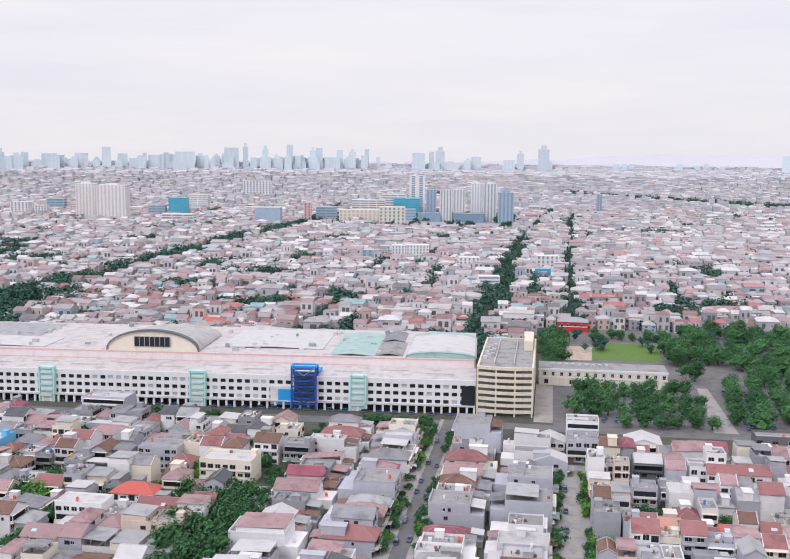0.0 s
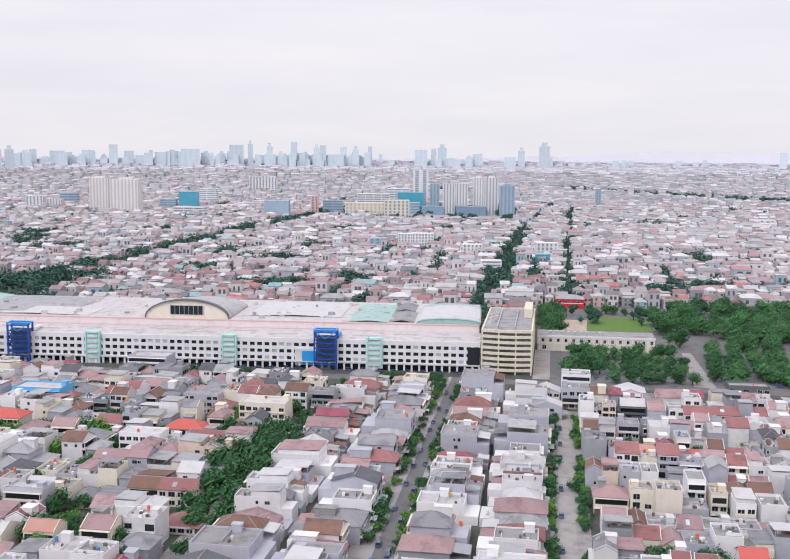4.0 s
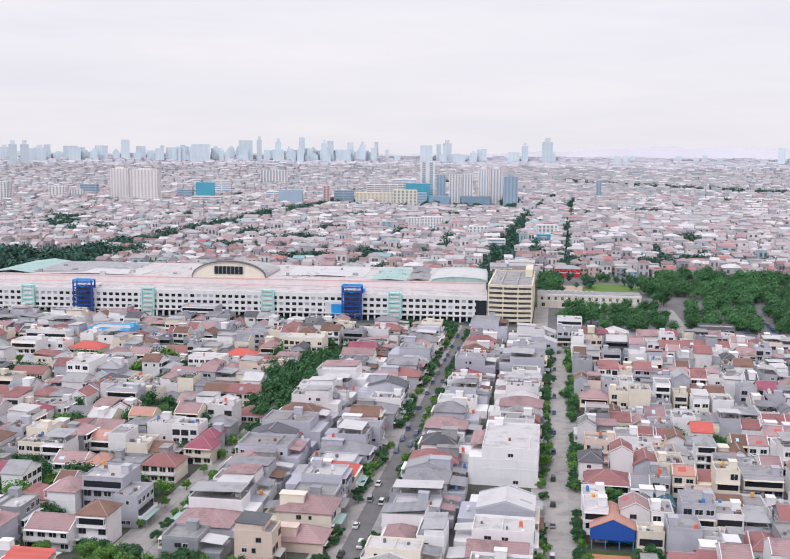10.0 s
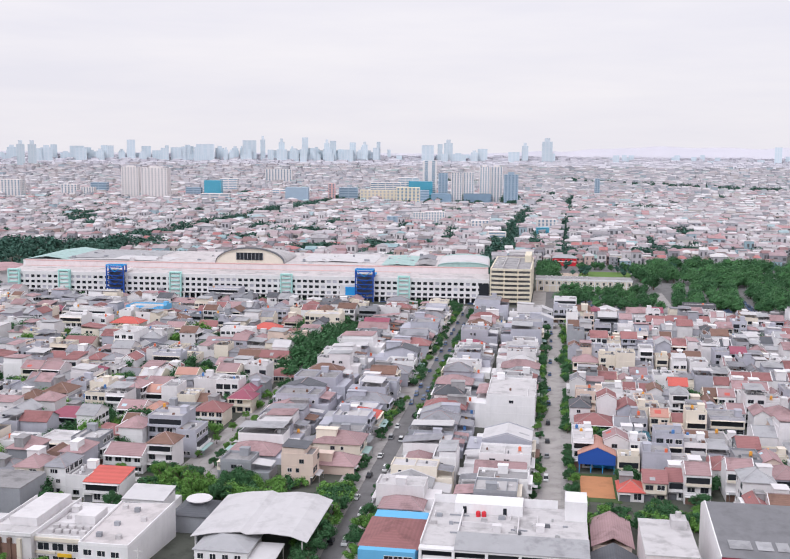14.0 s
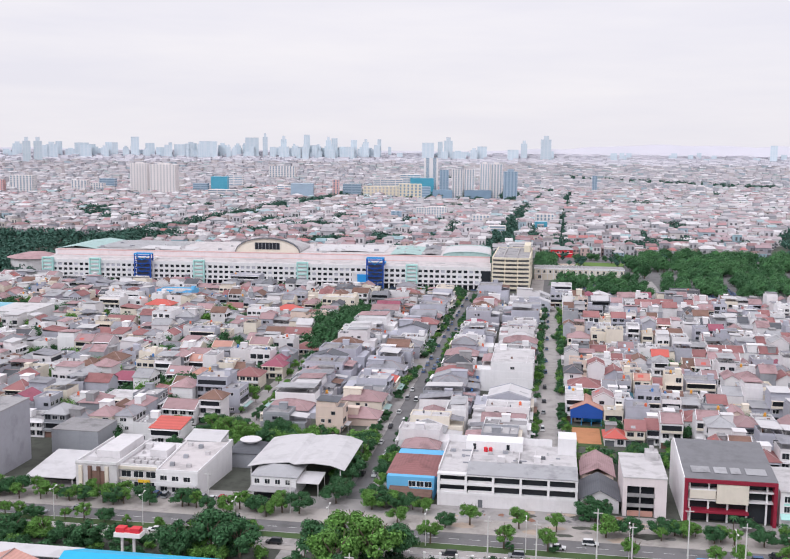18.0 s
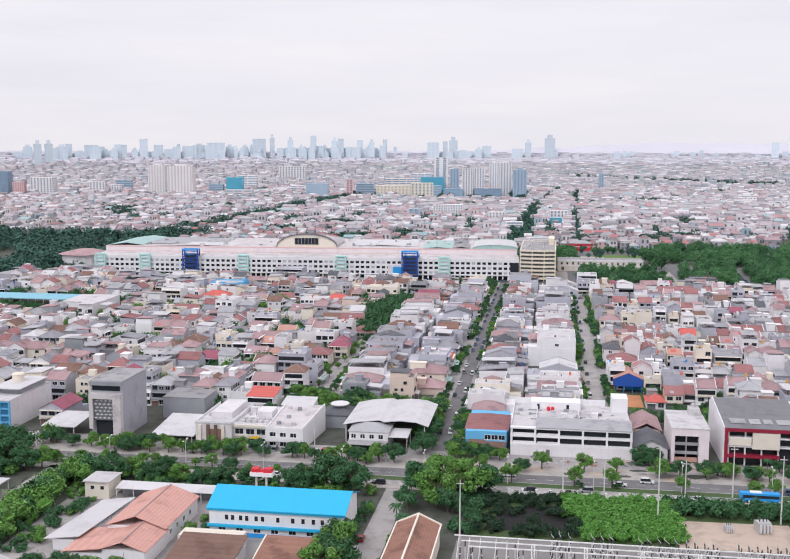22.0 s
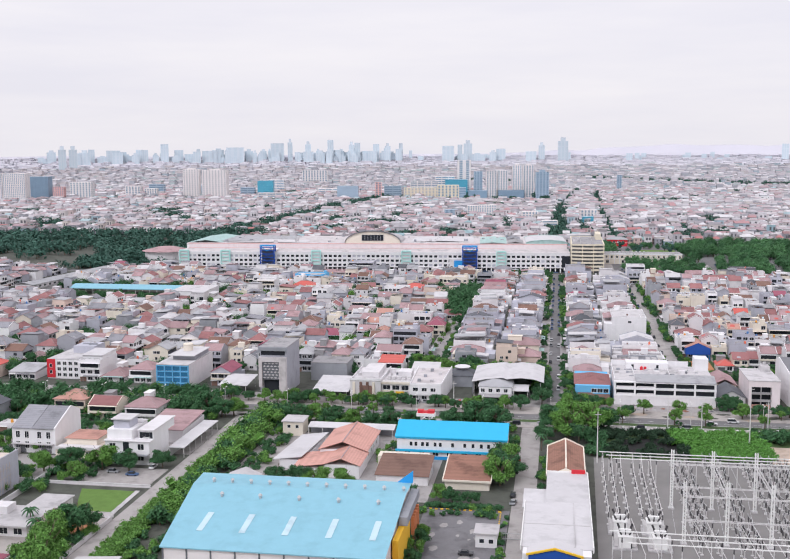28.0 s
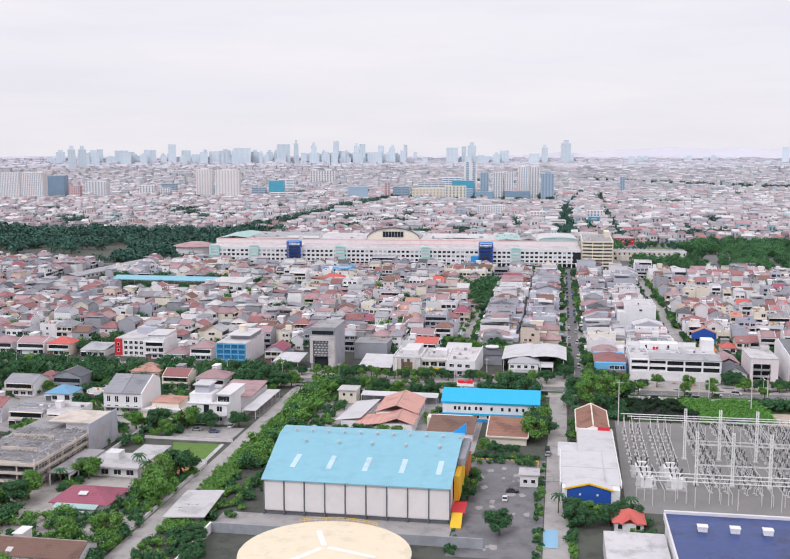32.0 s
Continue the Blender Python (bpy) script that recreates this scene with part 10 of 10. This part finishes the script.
def far_houses():
    """Low houses out to the horizon: walls and roofs of each block of town joined, as nobody could count them."""
    rg = random.Random(11)
    hub = Vector((0, -150))
    zones = {}

    def lay(x, y, size, tall, key):
        px, py, k, z = far_place(x, y)
        w, d = size * rg.uniform(0.75, 1.1), size * rg.uniform(0.75, 1.15)
        zones.setdefault(key, []).append((px, py, z, w * k / 2, d * k / 2, tall * rg.uniform(0.7, 1.35) * k, rg.random(), k, rg.uniform(-0.06, 0.06)))

    def in_view(x, y, m):
        a = math.degrees(math.atan2(-(x + 58), y + 460)) if y < 3000 else math.degrees(math.atan2(-x, y + 150))
        b = math.degrees(math.atan2(-(x - 10), y + 280))
        c = math.degrees(math.atan2(-x, y))
        return a < 31.5 + m and min(b, c) > -14 - m

    # blocks of lots out to 2.6 km
    y = 640.0
    while y < 2500:
        size = 9.5 + (y - 640) / 1900 * 6
        x = -1650.0
        while x < 760:
            x += size * rg.uniform(0.98, 1.25)
            yy = y + rg.uniform(-2.5, 2.5)
            if not in_view(x, yy, 1.5):
                continue
            if abs(x - avenue_x(yy)) < 10 or abs(x - second_street_x(yy)) < 6.5 or (yy < 800 and -12 < x < 240) or (-420 < x < -20 and yy < 668):
                continue
            if x < -430 and yy < 860 + 0.0 * x and yy < 1000 + (x + 430) * 0.02:
                continue
            if abs(x - canal_x(yy)) < 17 and yy < 1980:
                continue
            if any((x - cx) ** 2 + (0.6 * (yy - cy)) ** 2 < (0.75 * cr) ** 2 for cx, cy, cr in CLUMPS):
                continue
            if (int(x / 62) * 62 - x) ** 2 < 5 or rg.random() < 0.04:
                continue
            if near_line(x, yy, 5.5):
                continue
            if yy > 1780 and -330 < x < -60 and yy < 2250:
                continue
            lay(x, yy, *((size, 7.2) if rg.random() < 0.88 else (size, 12.0) if rg.random() < 0.6 else (size * 1.7, 10.5)), (int(x // 420), int(yy // 480)))
        y += size * 1.12
    # beyond that the lots grow with the distance
    r = 2600.0
    while r < 13000:
        size = 15 * (r / 2600) ** 1.25
        a = -0.60
        while a < 0.33:
            a += size / r * rg.uniform(0.95, 1.5)
            lay(hub.x + r * math.sin(a), hub.y + r * math.cos(a) + rg.uniform(-0.4, 0.4) * size, size, (7.5 if rg.random() < 0.85 else 15) * (r / 2600) ** 0.4, ("r", int(r // 1500), int(a // 0.16)))
        r += size * 1.15
    for key, hs in zones.items():
        wall, roof, dark = Shape(), Shape(), Shape()
        for x, y, z, w, d, h, kind, k, tw in hs:
            c, s = math.cos(tw), math.sin(tw)
            rot = lambda a, b: (x + a * c - b * s, y + a * s + b * c)
            q = [rot(-w, -d), rot(w, -d), rot(w, d), rot(-w, d)]
            wall.solid([(*p, z - 0.3) for p in q] + [(*p, z + h) for p in q], [(0, 1, 5, 4), (1, 2, 6, 5), (2, 3, 7, 6), (3, 0, 4, 7)])
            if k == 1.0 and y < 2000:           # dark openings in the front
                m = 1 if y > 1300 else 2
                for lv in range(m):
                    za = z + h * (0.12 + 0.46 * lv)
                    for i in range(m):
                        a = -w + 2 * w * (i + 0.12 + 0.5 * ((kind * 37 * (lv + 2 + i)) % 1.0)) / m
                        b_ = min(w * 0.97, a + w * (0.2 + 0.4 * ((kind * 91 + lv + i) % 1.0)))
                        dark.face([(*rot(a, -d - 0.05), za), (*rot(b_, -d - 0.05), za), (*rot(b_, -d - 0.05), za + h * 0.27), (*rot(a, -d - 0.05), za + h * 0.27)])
            o = 1.07
            q = [rot(-w * o, -d * o), rot(w * o, -d * o), rot(w * o, d * o), rot(-w * o, d * o)]
            if kind < 0.42:
                rise = 2.3 * k + 0.06 * w
                roof.solid([(*p, z + h) for p in q] + [(*rot(-w * o, 0), z + h + rise), (*rot(w * o, 0), z + h + rise)], [(0, 1, 5, 4), (2, 3, 4, 5), (1, 2, 5), (3, 0, 4)])
            elif kind < 0.72:
                rise = 2.3 * k + 0.06 * w
                roof.solid([(*p, z + h) for p in q] + [(*rot(-w * 0.3, 0), z + h + rise), (*rot(w * 0.3, 0), z + h + rise)], [(0, 1, 5, 4), (2, 3, 4, 5), (1, 2, 5), (3, 0, 4)])
            else:
                roof.solid([(*p, z + h * 1.02) for p in q], [(0, 1, 2, 3)])
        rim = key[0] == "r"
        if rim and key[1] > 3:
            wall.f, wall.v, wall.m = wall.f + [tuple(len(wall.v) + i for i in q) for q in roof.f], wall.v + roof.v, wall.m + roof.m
            tagged(part("far_houses", wall, "house_rim"), "low houses crowded near the horizon, paled with painted haze", "houses", "quarters of the far city", "stuff")
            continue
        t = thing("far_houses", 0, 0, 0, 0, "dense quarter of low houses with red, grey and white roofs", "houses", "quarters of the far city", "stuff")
        # outer and middle quarters take palettes paled by painted haze
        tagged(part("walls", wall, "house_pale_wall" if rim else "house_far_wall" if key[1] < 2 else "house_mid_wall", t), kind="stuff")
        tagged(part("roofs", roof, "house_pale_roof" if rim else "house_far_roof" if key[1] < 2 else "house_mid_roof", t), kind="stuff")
        if dark.f:
            tagged(part("openings", dark, "dark_opening", t), kind="stuff")


far_houses()


rg = random.Random(31)
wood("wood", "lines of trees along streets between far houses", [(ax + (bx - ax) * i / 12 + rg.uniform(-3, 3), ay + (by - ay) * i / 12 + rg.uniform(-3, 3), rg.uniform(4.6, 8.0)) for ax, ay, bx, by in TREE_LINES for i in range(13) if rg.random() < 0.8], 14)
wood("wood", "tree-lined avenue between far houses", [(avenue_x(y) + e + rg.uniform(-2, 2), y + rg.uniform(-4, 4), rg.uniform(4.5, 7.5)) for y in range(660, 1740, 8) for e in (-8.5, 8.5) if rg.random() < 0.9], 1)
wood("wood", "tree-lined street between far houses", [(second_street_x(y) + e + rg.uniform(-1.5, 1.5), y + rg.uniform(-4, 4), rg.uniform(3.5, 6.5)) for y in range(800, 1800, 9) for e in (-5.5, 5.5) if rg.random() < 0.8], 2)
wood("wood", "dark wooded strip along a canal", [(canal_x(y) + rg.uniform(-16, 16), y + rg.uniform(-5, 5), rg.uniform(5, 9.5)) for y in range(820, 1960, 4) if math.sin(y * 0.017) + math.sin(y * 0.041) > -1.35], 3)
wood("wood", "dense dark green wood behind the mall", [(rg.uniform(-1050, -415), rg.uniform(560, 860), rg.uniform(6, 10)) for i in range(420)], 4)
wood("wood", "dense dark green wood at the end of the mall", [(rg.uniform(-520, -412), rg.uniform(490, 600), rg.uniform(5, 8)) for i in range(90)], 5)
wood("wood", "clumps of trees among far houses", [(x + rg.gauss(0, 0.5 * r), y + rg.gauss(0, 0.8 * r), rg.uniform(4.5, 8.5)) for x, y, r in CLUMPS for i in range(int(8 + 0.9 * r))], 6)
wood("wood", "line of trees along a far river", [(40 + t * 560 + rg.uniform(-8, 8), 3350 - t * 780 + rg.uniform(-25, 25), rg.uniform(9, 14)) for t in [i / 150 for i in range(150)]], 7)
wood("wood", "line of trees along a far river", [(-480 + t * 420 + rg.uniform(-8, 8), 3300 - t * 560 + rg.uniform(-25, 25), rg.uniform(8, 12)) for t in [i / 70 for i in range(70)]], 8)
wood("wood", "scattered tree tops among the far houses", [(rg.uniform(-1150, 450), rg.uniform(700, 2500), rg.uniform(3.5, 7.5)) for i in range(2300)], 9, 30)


def tower(x, y, w, d, h, wall, label, bands="v", glass="tower_glass", n=5, rows=12, cap=0.0):
    """A far tower block with its window strips standing back in the wall."""
    px, py, k, z = far_place(x, y)
    t = thing("tower_block", px, py, z, 8.0, label, "tower block", "far tower blocks")
    w, d, h = w * k, d * k, h * k
    if bands == "v":
        s = Shape().facade_box(-w / 2, 0, w / 2, d, 0, h + 1.2 * k, n, rows, 0.46, 0.7, 0.5 * k)
    else:
        s = Shape().facade_box(-w / 2, 0, w / 2, d, 0, h + 1.2 * k, max(1, round(w / 18)), rows, 0.9, 0.48, 0.5 * k)
    part("wall", s, (wall, glass), t)
    if cap:
        part("roof_house", Shape().box(-w * 0.22, d * 0.2, h + 1.2 * k, w * 0.22, d * 0.8, h + (1.2 + cap) * k), wall, t)
    return t


WHITE, BEIGE = "tall white apartment block with window strips", "pale beige slab block far off"
for cx, cy, w, h, wall, label, kw in (
        (-905, 1858, 38, 70, "tower_pale", WHITE, dict(n=6, rows=16, cap=3, glass="tower_shade")), (-834, 1819, 56, 69, "tower_pale", WHITE, dict(n=8, rows=16, cap=3, glass="tower_shade")),
        (-1084, 2079, 38, 28, "tower_blue", "low dark blue office block", dict(bands="h", rows=5)), (-1071, 1904, 37, 29, "tower_pale", BEIGE, dict(n=5, rows=7)),
        (-1020, 1890, 30, 24, "tower_pale", BEIGE, dict(n=5, rows=6)),
        (-756, 1965, 38, 40, "tower_teal", "blue glazed office block", dict(bands="h", rows=7, glass="tower_teal")), (-800, 1960, 34, 24, "tower_blue", "low blue-grey office block", dict(bands="h", rows=5)), (-788, 2171, 44, 38, "tower_pale", WHITE, dict(bands="h", rows=9)),
        (-511, 1775, 46, 34, "tower_blue", "plain blue-grey slab block", dict(n=3, rows=4, glass="tower_blue")), (-455, 1850, 14, 40, "paint_pink", "slim pale block with red edges", dict(n=2, rows=8)), (-430, 1900, 40, 30, "tower_blue", "blue-grey office block far off", dict(bands="h", rows=6)),
        (-858, 2874, 84, 48, "tower_pale", BEIGE, dict(n=9, rows=8)),
        (-305, 2128, 56, 38, "tower_teal", "teal glazed office block far off", dict(bands="h", rows=7, glass="tower_teal")), (-290, 2181, 34, 86, "tower_pale", "white tower with a dark glass strip", dict(n=2, rows=18)),
        (-245, 2066, 21, 60, "tower_blue", "tall blue-grey residential tower block", dict(n=3, rows=16)), (-208, 2003, 24, 62, "tower_pale", "pale residential tower with blue strips", dict(n=4, rows=16)), (-182, 2010, 24, 63, "tower_pale", "pale residential tower with blue strips", dict(n=4, rows=16)),
        (-148, 2025, 22, 75, "tower_pale", "pale residential tower with blue strips", dict(n=4, rows=19, cap=4)), (-121, 2018, 26, 75, "tower_pale", "pale residential tower with blue strips", dict(n=4, rows=19, cap=4)), (-87, 1975, 30, 60, "tower_blue", "tall blue-grey residential tower block", dict(n=4, rows=16, cap=5)),
        (-300, 2010, 60, 22, "tower_blue", "low blue-grey podium block far off", dict(bands="h", rows=4)), (-240, 1990, 44, 16, "tower_glass", "low dark glass podium far off", dict(bands="h", rows=3)), (-160, 1985, 60, 17, "tower_glass", "low dark glass podium far off", dict(bands="h", rows=3)),
        (-362, 1890, 80, 26, "wall_yellow_pale", "long pale yellow block", dict(n=10, rows=4, glass="tower_shade")), (-300, 1895, 50, 32, "wall_yellow_pale", "pale yellow market block far off", dict(n=6, rows=5)), (-380, 2080, 70, 36, "tower_pale", WHITE, dict(bands="h", rows=8)), (-335, 2140, 50, 46, "tower_pale", WHITE, dict(bands="h", rows=9)),
        (-186, 1238, 20, 21, "tower_pale", "white five-storey hotel block", dict(n=5, rows=6)), (-163, 1236, 28, 22, "tower_pale", "white five-storey hotel block", dict(n=7, rows=6)), (-222, 1230, 22, 15, "tower_blue", "small blue-grey office block far off", dict(n=3, rows=4)),
        (-1297, 1663, 45, 66, "tower_pale", "wide slab tower with many vertical window strips", dict(n=12, rows=17)), (-1223, 1628, 49, 66, "tower_pale", "wide slab tower with many vertical window strips", dict(n=12, rows=17)), (-1246, 1772, 48, 56, "tower_glass", "dark blue glass office tower", dict(n=6, rows=14, glass="tower_glass")),
        (-1198, 1776, 26, 32, "paint_pink", "maroon and white block", dict(n=5, rows=8)), (-1150, 1790, 50, 42, "tower_pale", WHITE, dict(n=7, rows=9)), (-1340, 1690, 60, 60, "tower_blue", "tall blue-grey glazed slab tower", dict(n=8, rows=14)),
        (-930, 2050, 40, 26, "tower_blue", "blue-grey office block far off", dict(bands="h", rows=6)), (-690, 1790, 60, 18, "tower_pale", BEIGE, dict(bands="h", rows=4)), (-610, 2100, 90, 16, "tower_pale", BEIGE, dict(bands="h", rows=4)), (-140, 2700, 60, 30, "tower_pale", BEIGE, dict(n=6, rows=6)),
        (-60, 1010, 22, 13, "tower_pale", "plain white four-storey concrete block", dict(bands="h", rows=4)), (-6, 1080, 16, 14, "tower_teal", "blue glazed four-storey block", dict(bands="h", rows=4, glass="tower_teal")), (-2, 1180, 26, 18, "tower_pale", WHITE, dict(n=5, rows=4)), (110, 2350, 12, 44, "tower_blue", "slim grey concrete tower far off", dict(n=2, rows=10)),
        (-92, 1160, 24, 16, "tower_pale", WHITE, dict(n=5, rows=4))):
    tower(cx, cy, w, 0.6 * w if w < 60 else 24, h, wall, label, **kw)
# nearer landmarks behind the mall
for x, y, w, d, z, wall, roof, label in ((-125, 808, 32, 18, 9, "wall_cream", "concrete_pale", "cream three-storey house with arched balconies"), (-76, 786, 30, 20, 7, "wall_dark", "roof_red", "dark shop with a faded red hipped roof"), (-23, 790, 24, 20, 12, "wall_white", "concrete_pale", "white cubic building beside the avenue"),
                                         (19.5, 784, 23, 14, 8, "paint_red", "roof_tin", "shop with a bright red front"), (45, 800, 24, 16, 7, "wall_grey", "roof_teal", "grey shop with a teal roof"), (-10, 800, 14, 14, 6, "wall_pale", "roof_red", "low shop with a red roof"), (85, 815, 40, 16, 8, "wall_cream", "concrete_pale", "row of cream shop houses"),
                                         (-212, 690, 60, 16, 8, "paint_pink", "roof_white", "long pink building behind the mall"), (-160, 676, 40, 14, 7, "wall_lilac", "concrete", "grey block behind the mall"), (-262, 730, 26, 18, 7, "wall_pale", "roof_bright", "house with a bright red hipped roof"), (150, 860, 36, 20, 9, "wall_pale", "roof_pink", "large house with a pink tile roof")):
    o = thing("shop", x, y, 0, 0, label, "building", "buildings behind the mall")
    part("wall", Shape().box(-w / 2, 0, 0, w / 2, d, z), wall, o)
    if roof.startswith("roof"):
        part("roof", Shape().hip(-w / 2, 0, w / 2, d, z, 3.0, 0.6), roof, o)
    else:
        part("roof", Shape().box(-w / 2 - 0.3, -0.3, z, w / 2 + 0.3, d + 0.3, z + 0.5), roof, o)
    for i in range(int(w / 5)):
        window(o, -w / 2 + 3 + i * 5, 0, z * 0.55, 2.4, 1.8)
    if wall == "paint_red":
        part("white_band", Shape().box(-w / 2 + 0.5, -0.1, 4.0, w / 2 - 0.5, -0.01, 4.6), "paint_white", o)
# an elevated road and pale sheds to the east
rd = thing("elevated_road", 0, 0, 0, 0, "pale concrete elevated road on piers far off", "elevated road")
pts = [(60, 1880), (110, 1700), (170, 1520), (250, 1400), (330, 1310), (430, 1230)]
dk = Shape()
for a, b in zip(pts, pts[1:]):
    dk.beam((*a, 9), (*b, 9), 12, 1.6)
part("deck", dk, "concrete_pale", rd)
for i in range(26):
    t = i / 25 * 4.999
    a, b = pts[int(t)], pts[int(t) + 1]
    part("pier", Shape().box(-1, -1, 0, 1, 1, 8.3), "concrete_pale", rd).matrix_basis = pose(a[0] + (b[0] - a[0]) * (t % 1), a[1] + (b[1] - a[1]) * (t % 1), 0)
rg = random.Random(23)
for i in range(24):
    x, y, w = rg.uniform(90, 420), rg.uniform(1480, 1850), rg.uniform(40, 80)
    o = thing("factory_shed", x, y, 0, rg.uniform(-4, 4), "long factory shed with a pale sheet roof", "shed", "far factory sheds")
    part("wall", Shape().box(-w / 2, 0, 0, w / 2, 26, 8), "wall_pale", o)
    part("roof", Shape().gable(-w / 2, 0, w / 2, 26, 8, 3, "x", 0.8), rg.choice(("roof_tin", "concrete_pale", "roof_white")), o)


# ---- the skyline ----
def skyline(bearing, dist, w, h, step=0, batch=None):
    x, y, k, z = far_place(HUB[0] + dist * math.sin(radians(bearing)), HUB[1] + dist * math.cos(radians(bearing)))
    if batch:
        batch.base = pose(x, y, z - 2, 0, 0, -bearing)
    t = batch or thing("skyscraper", x, y, z - 2, -bearing, "hazy blue-grey skyscraper on the skyline", "skyscraper", "skyline towers")
    w, h = w * k, h * k
    part("shaft", Shape().facade_box(-w / 2, -w / 3, w / 2, w / 3, 0, h * (0.86 if step else 1), 3, 4, 0.55, 0.86, 0.4), ("skyline_wall", "skyline_haze_glass"), t)
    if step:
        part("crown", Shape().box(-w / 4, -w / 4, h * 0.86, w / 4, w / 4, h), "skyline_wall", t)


rg = random.Random(9)
for cx, cy, w, h, st in ((-65, 8000, 86, 215, 1), (-30, 8030, 60, 90, 0), (-243, 7996, 52, 175, 1), (-330, 7950, 90, 100, 0), (-2856, 4847, 42, 150, 1), (-2804, 4874, 44, 150, 1), (-3305, 7285, 64, 175, 0), (-3489, 7199, 52, 130, 0), (-3440, 7210, 44, 128, 0), (-2440, 7619, 110, 178, 0), (-2338, 7651, 40, 215, 1),
                         (-2193, 7693, 48, 195, 1), (-2010, 7743, 50, 205, 0), (-1840, 7792, 44, 190, 1), (-1790, 7800, 50, 180, 0), (-1633, 7831, 52, 168, 0), (-2902, 7455, 40, 138, 0), (-1537, 7851, 48, 175, 1), (-1427, 7871, 32, 175, 0), (-863, 7953, 72, 196, 1), (-2773, 7504, 146, 145, 0), (-3672, 7108, 108, 124, 0), (-1029, 7933, 100, 150, 0), (1683, 7821, 54, 150, 0), (-930, 7945, 40, 160, 0)):
    skyline(math.degrees(math.atan2(cx - HUB[0], cy - HUB[1])), math.hypot(cx - HUB[0], cy - HUB[1]), w, h, st)
rest = Batch()
for i in range(120):
    b = rg.choice((rg.gauss(-14.5, 3.2), rg.gauss(-14.5, 3.2), rg.uniform(-31, -4), rg.uniform(-31, -18)))
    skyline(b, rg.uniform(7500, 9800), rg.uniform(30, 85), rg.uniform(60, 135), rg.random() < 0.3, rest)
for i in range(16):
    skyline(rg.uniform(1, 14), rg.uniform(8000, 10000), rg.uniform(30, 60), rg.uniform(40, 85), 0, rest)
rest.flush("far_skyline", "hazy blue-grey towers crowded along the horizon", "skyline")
hl = Shape()
n = 80
prof = [(radians(-34 + 50 * i / n), 1 + 0.5 * noise.noise(Vector((i * 0.11, 3.3, 0))) + 0.3 * noise.noise(Vector((i * 0.37, 8.1, 0)))) for i in range(n + 1)]
for (a0, h0), (a1, h1) in zip(prof, prof[1:]):
    q = []
    for a, hh in ((a0, h0), (a1, h1)):
        x, y, k, z = far_place(HUB[0] + 15500 * math.sin(a), HUB[1] + 15500 * math.cos(a))
        lift = max(0.0, hh) * (0.25 + 0.75 * max(0, min(1, (math.degrees(a) + 6) / 10)))
        q += [(x, y, z - 12), (x, y, z + 40 * lift)]
    hl.face([q[0], q[2], q[3], q[1]])
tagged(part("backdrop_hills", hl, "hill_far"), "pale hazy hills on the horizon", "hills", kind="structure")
for (gname, leafy), spots in WOODS.items():
    wood("greenery", JOINED.get(gname, "green garden trees among houses"), spots, 70 + len(spots), 220, leafy)
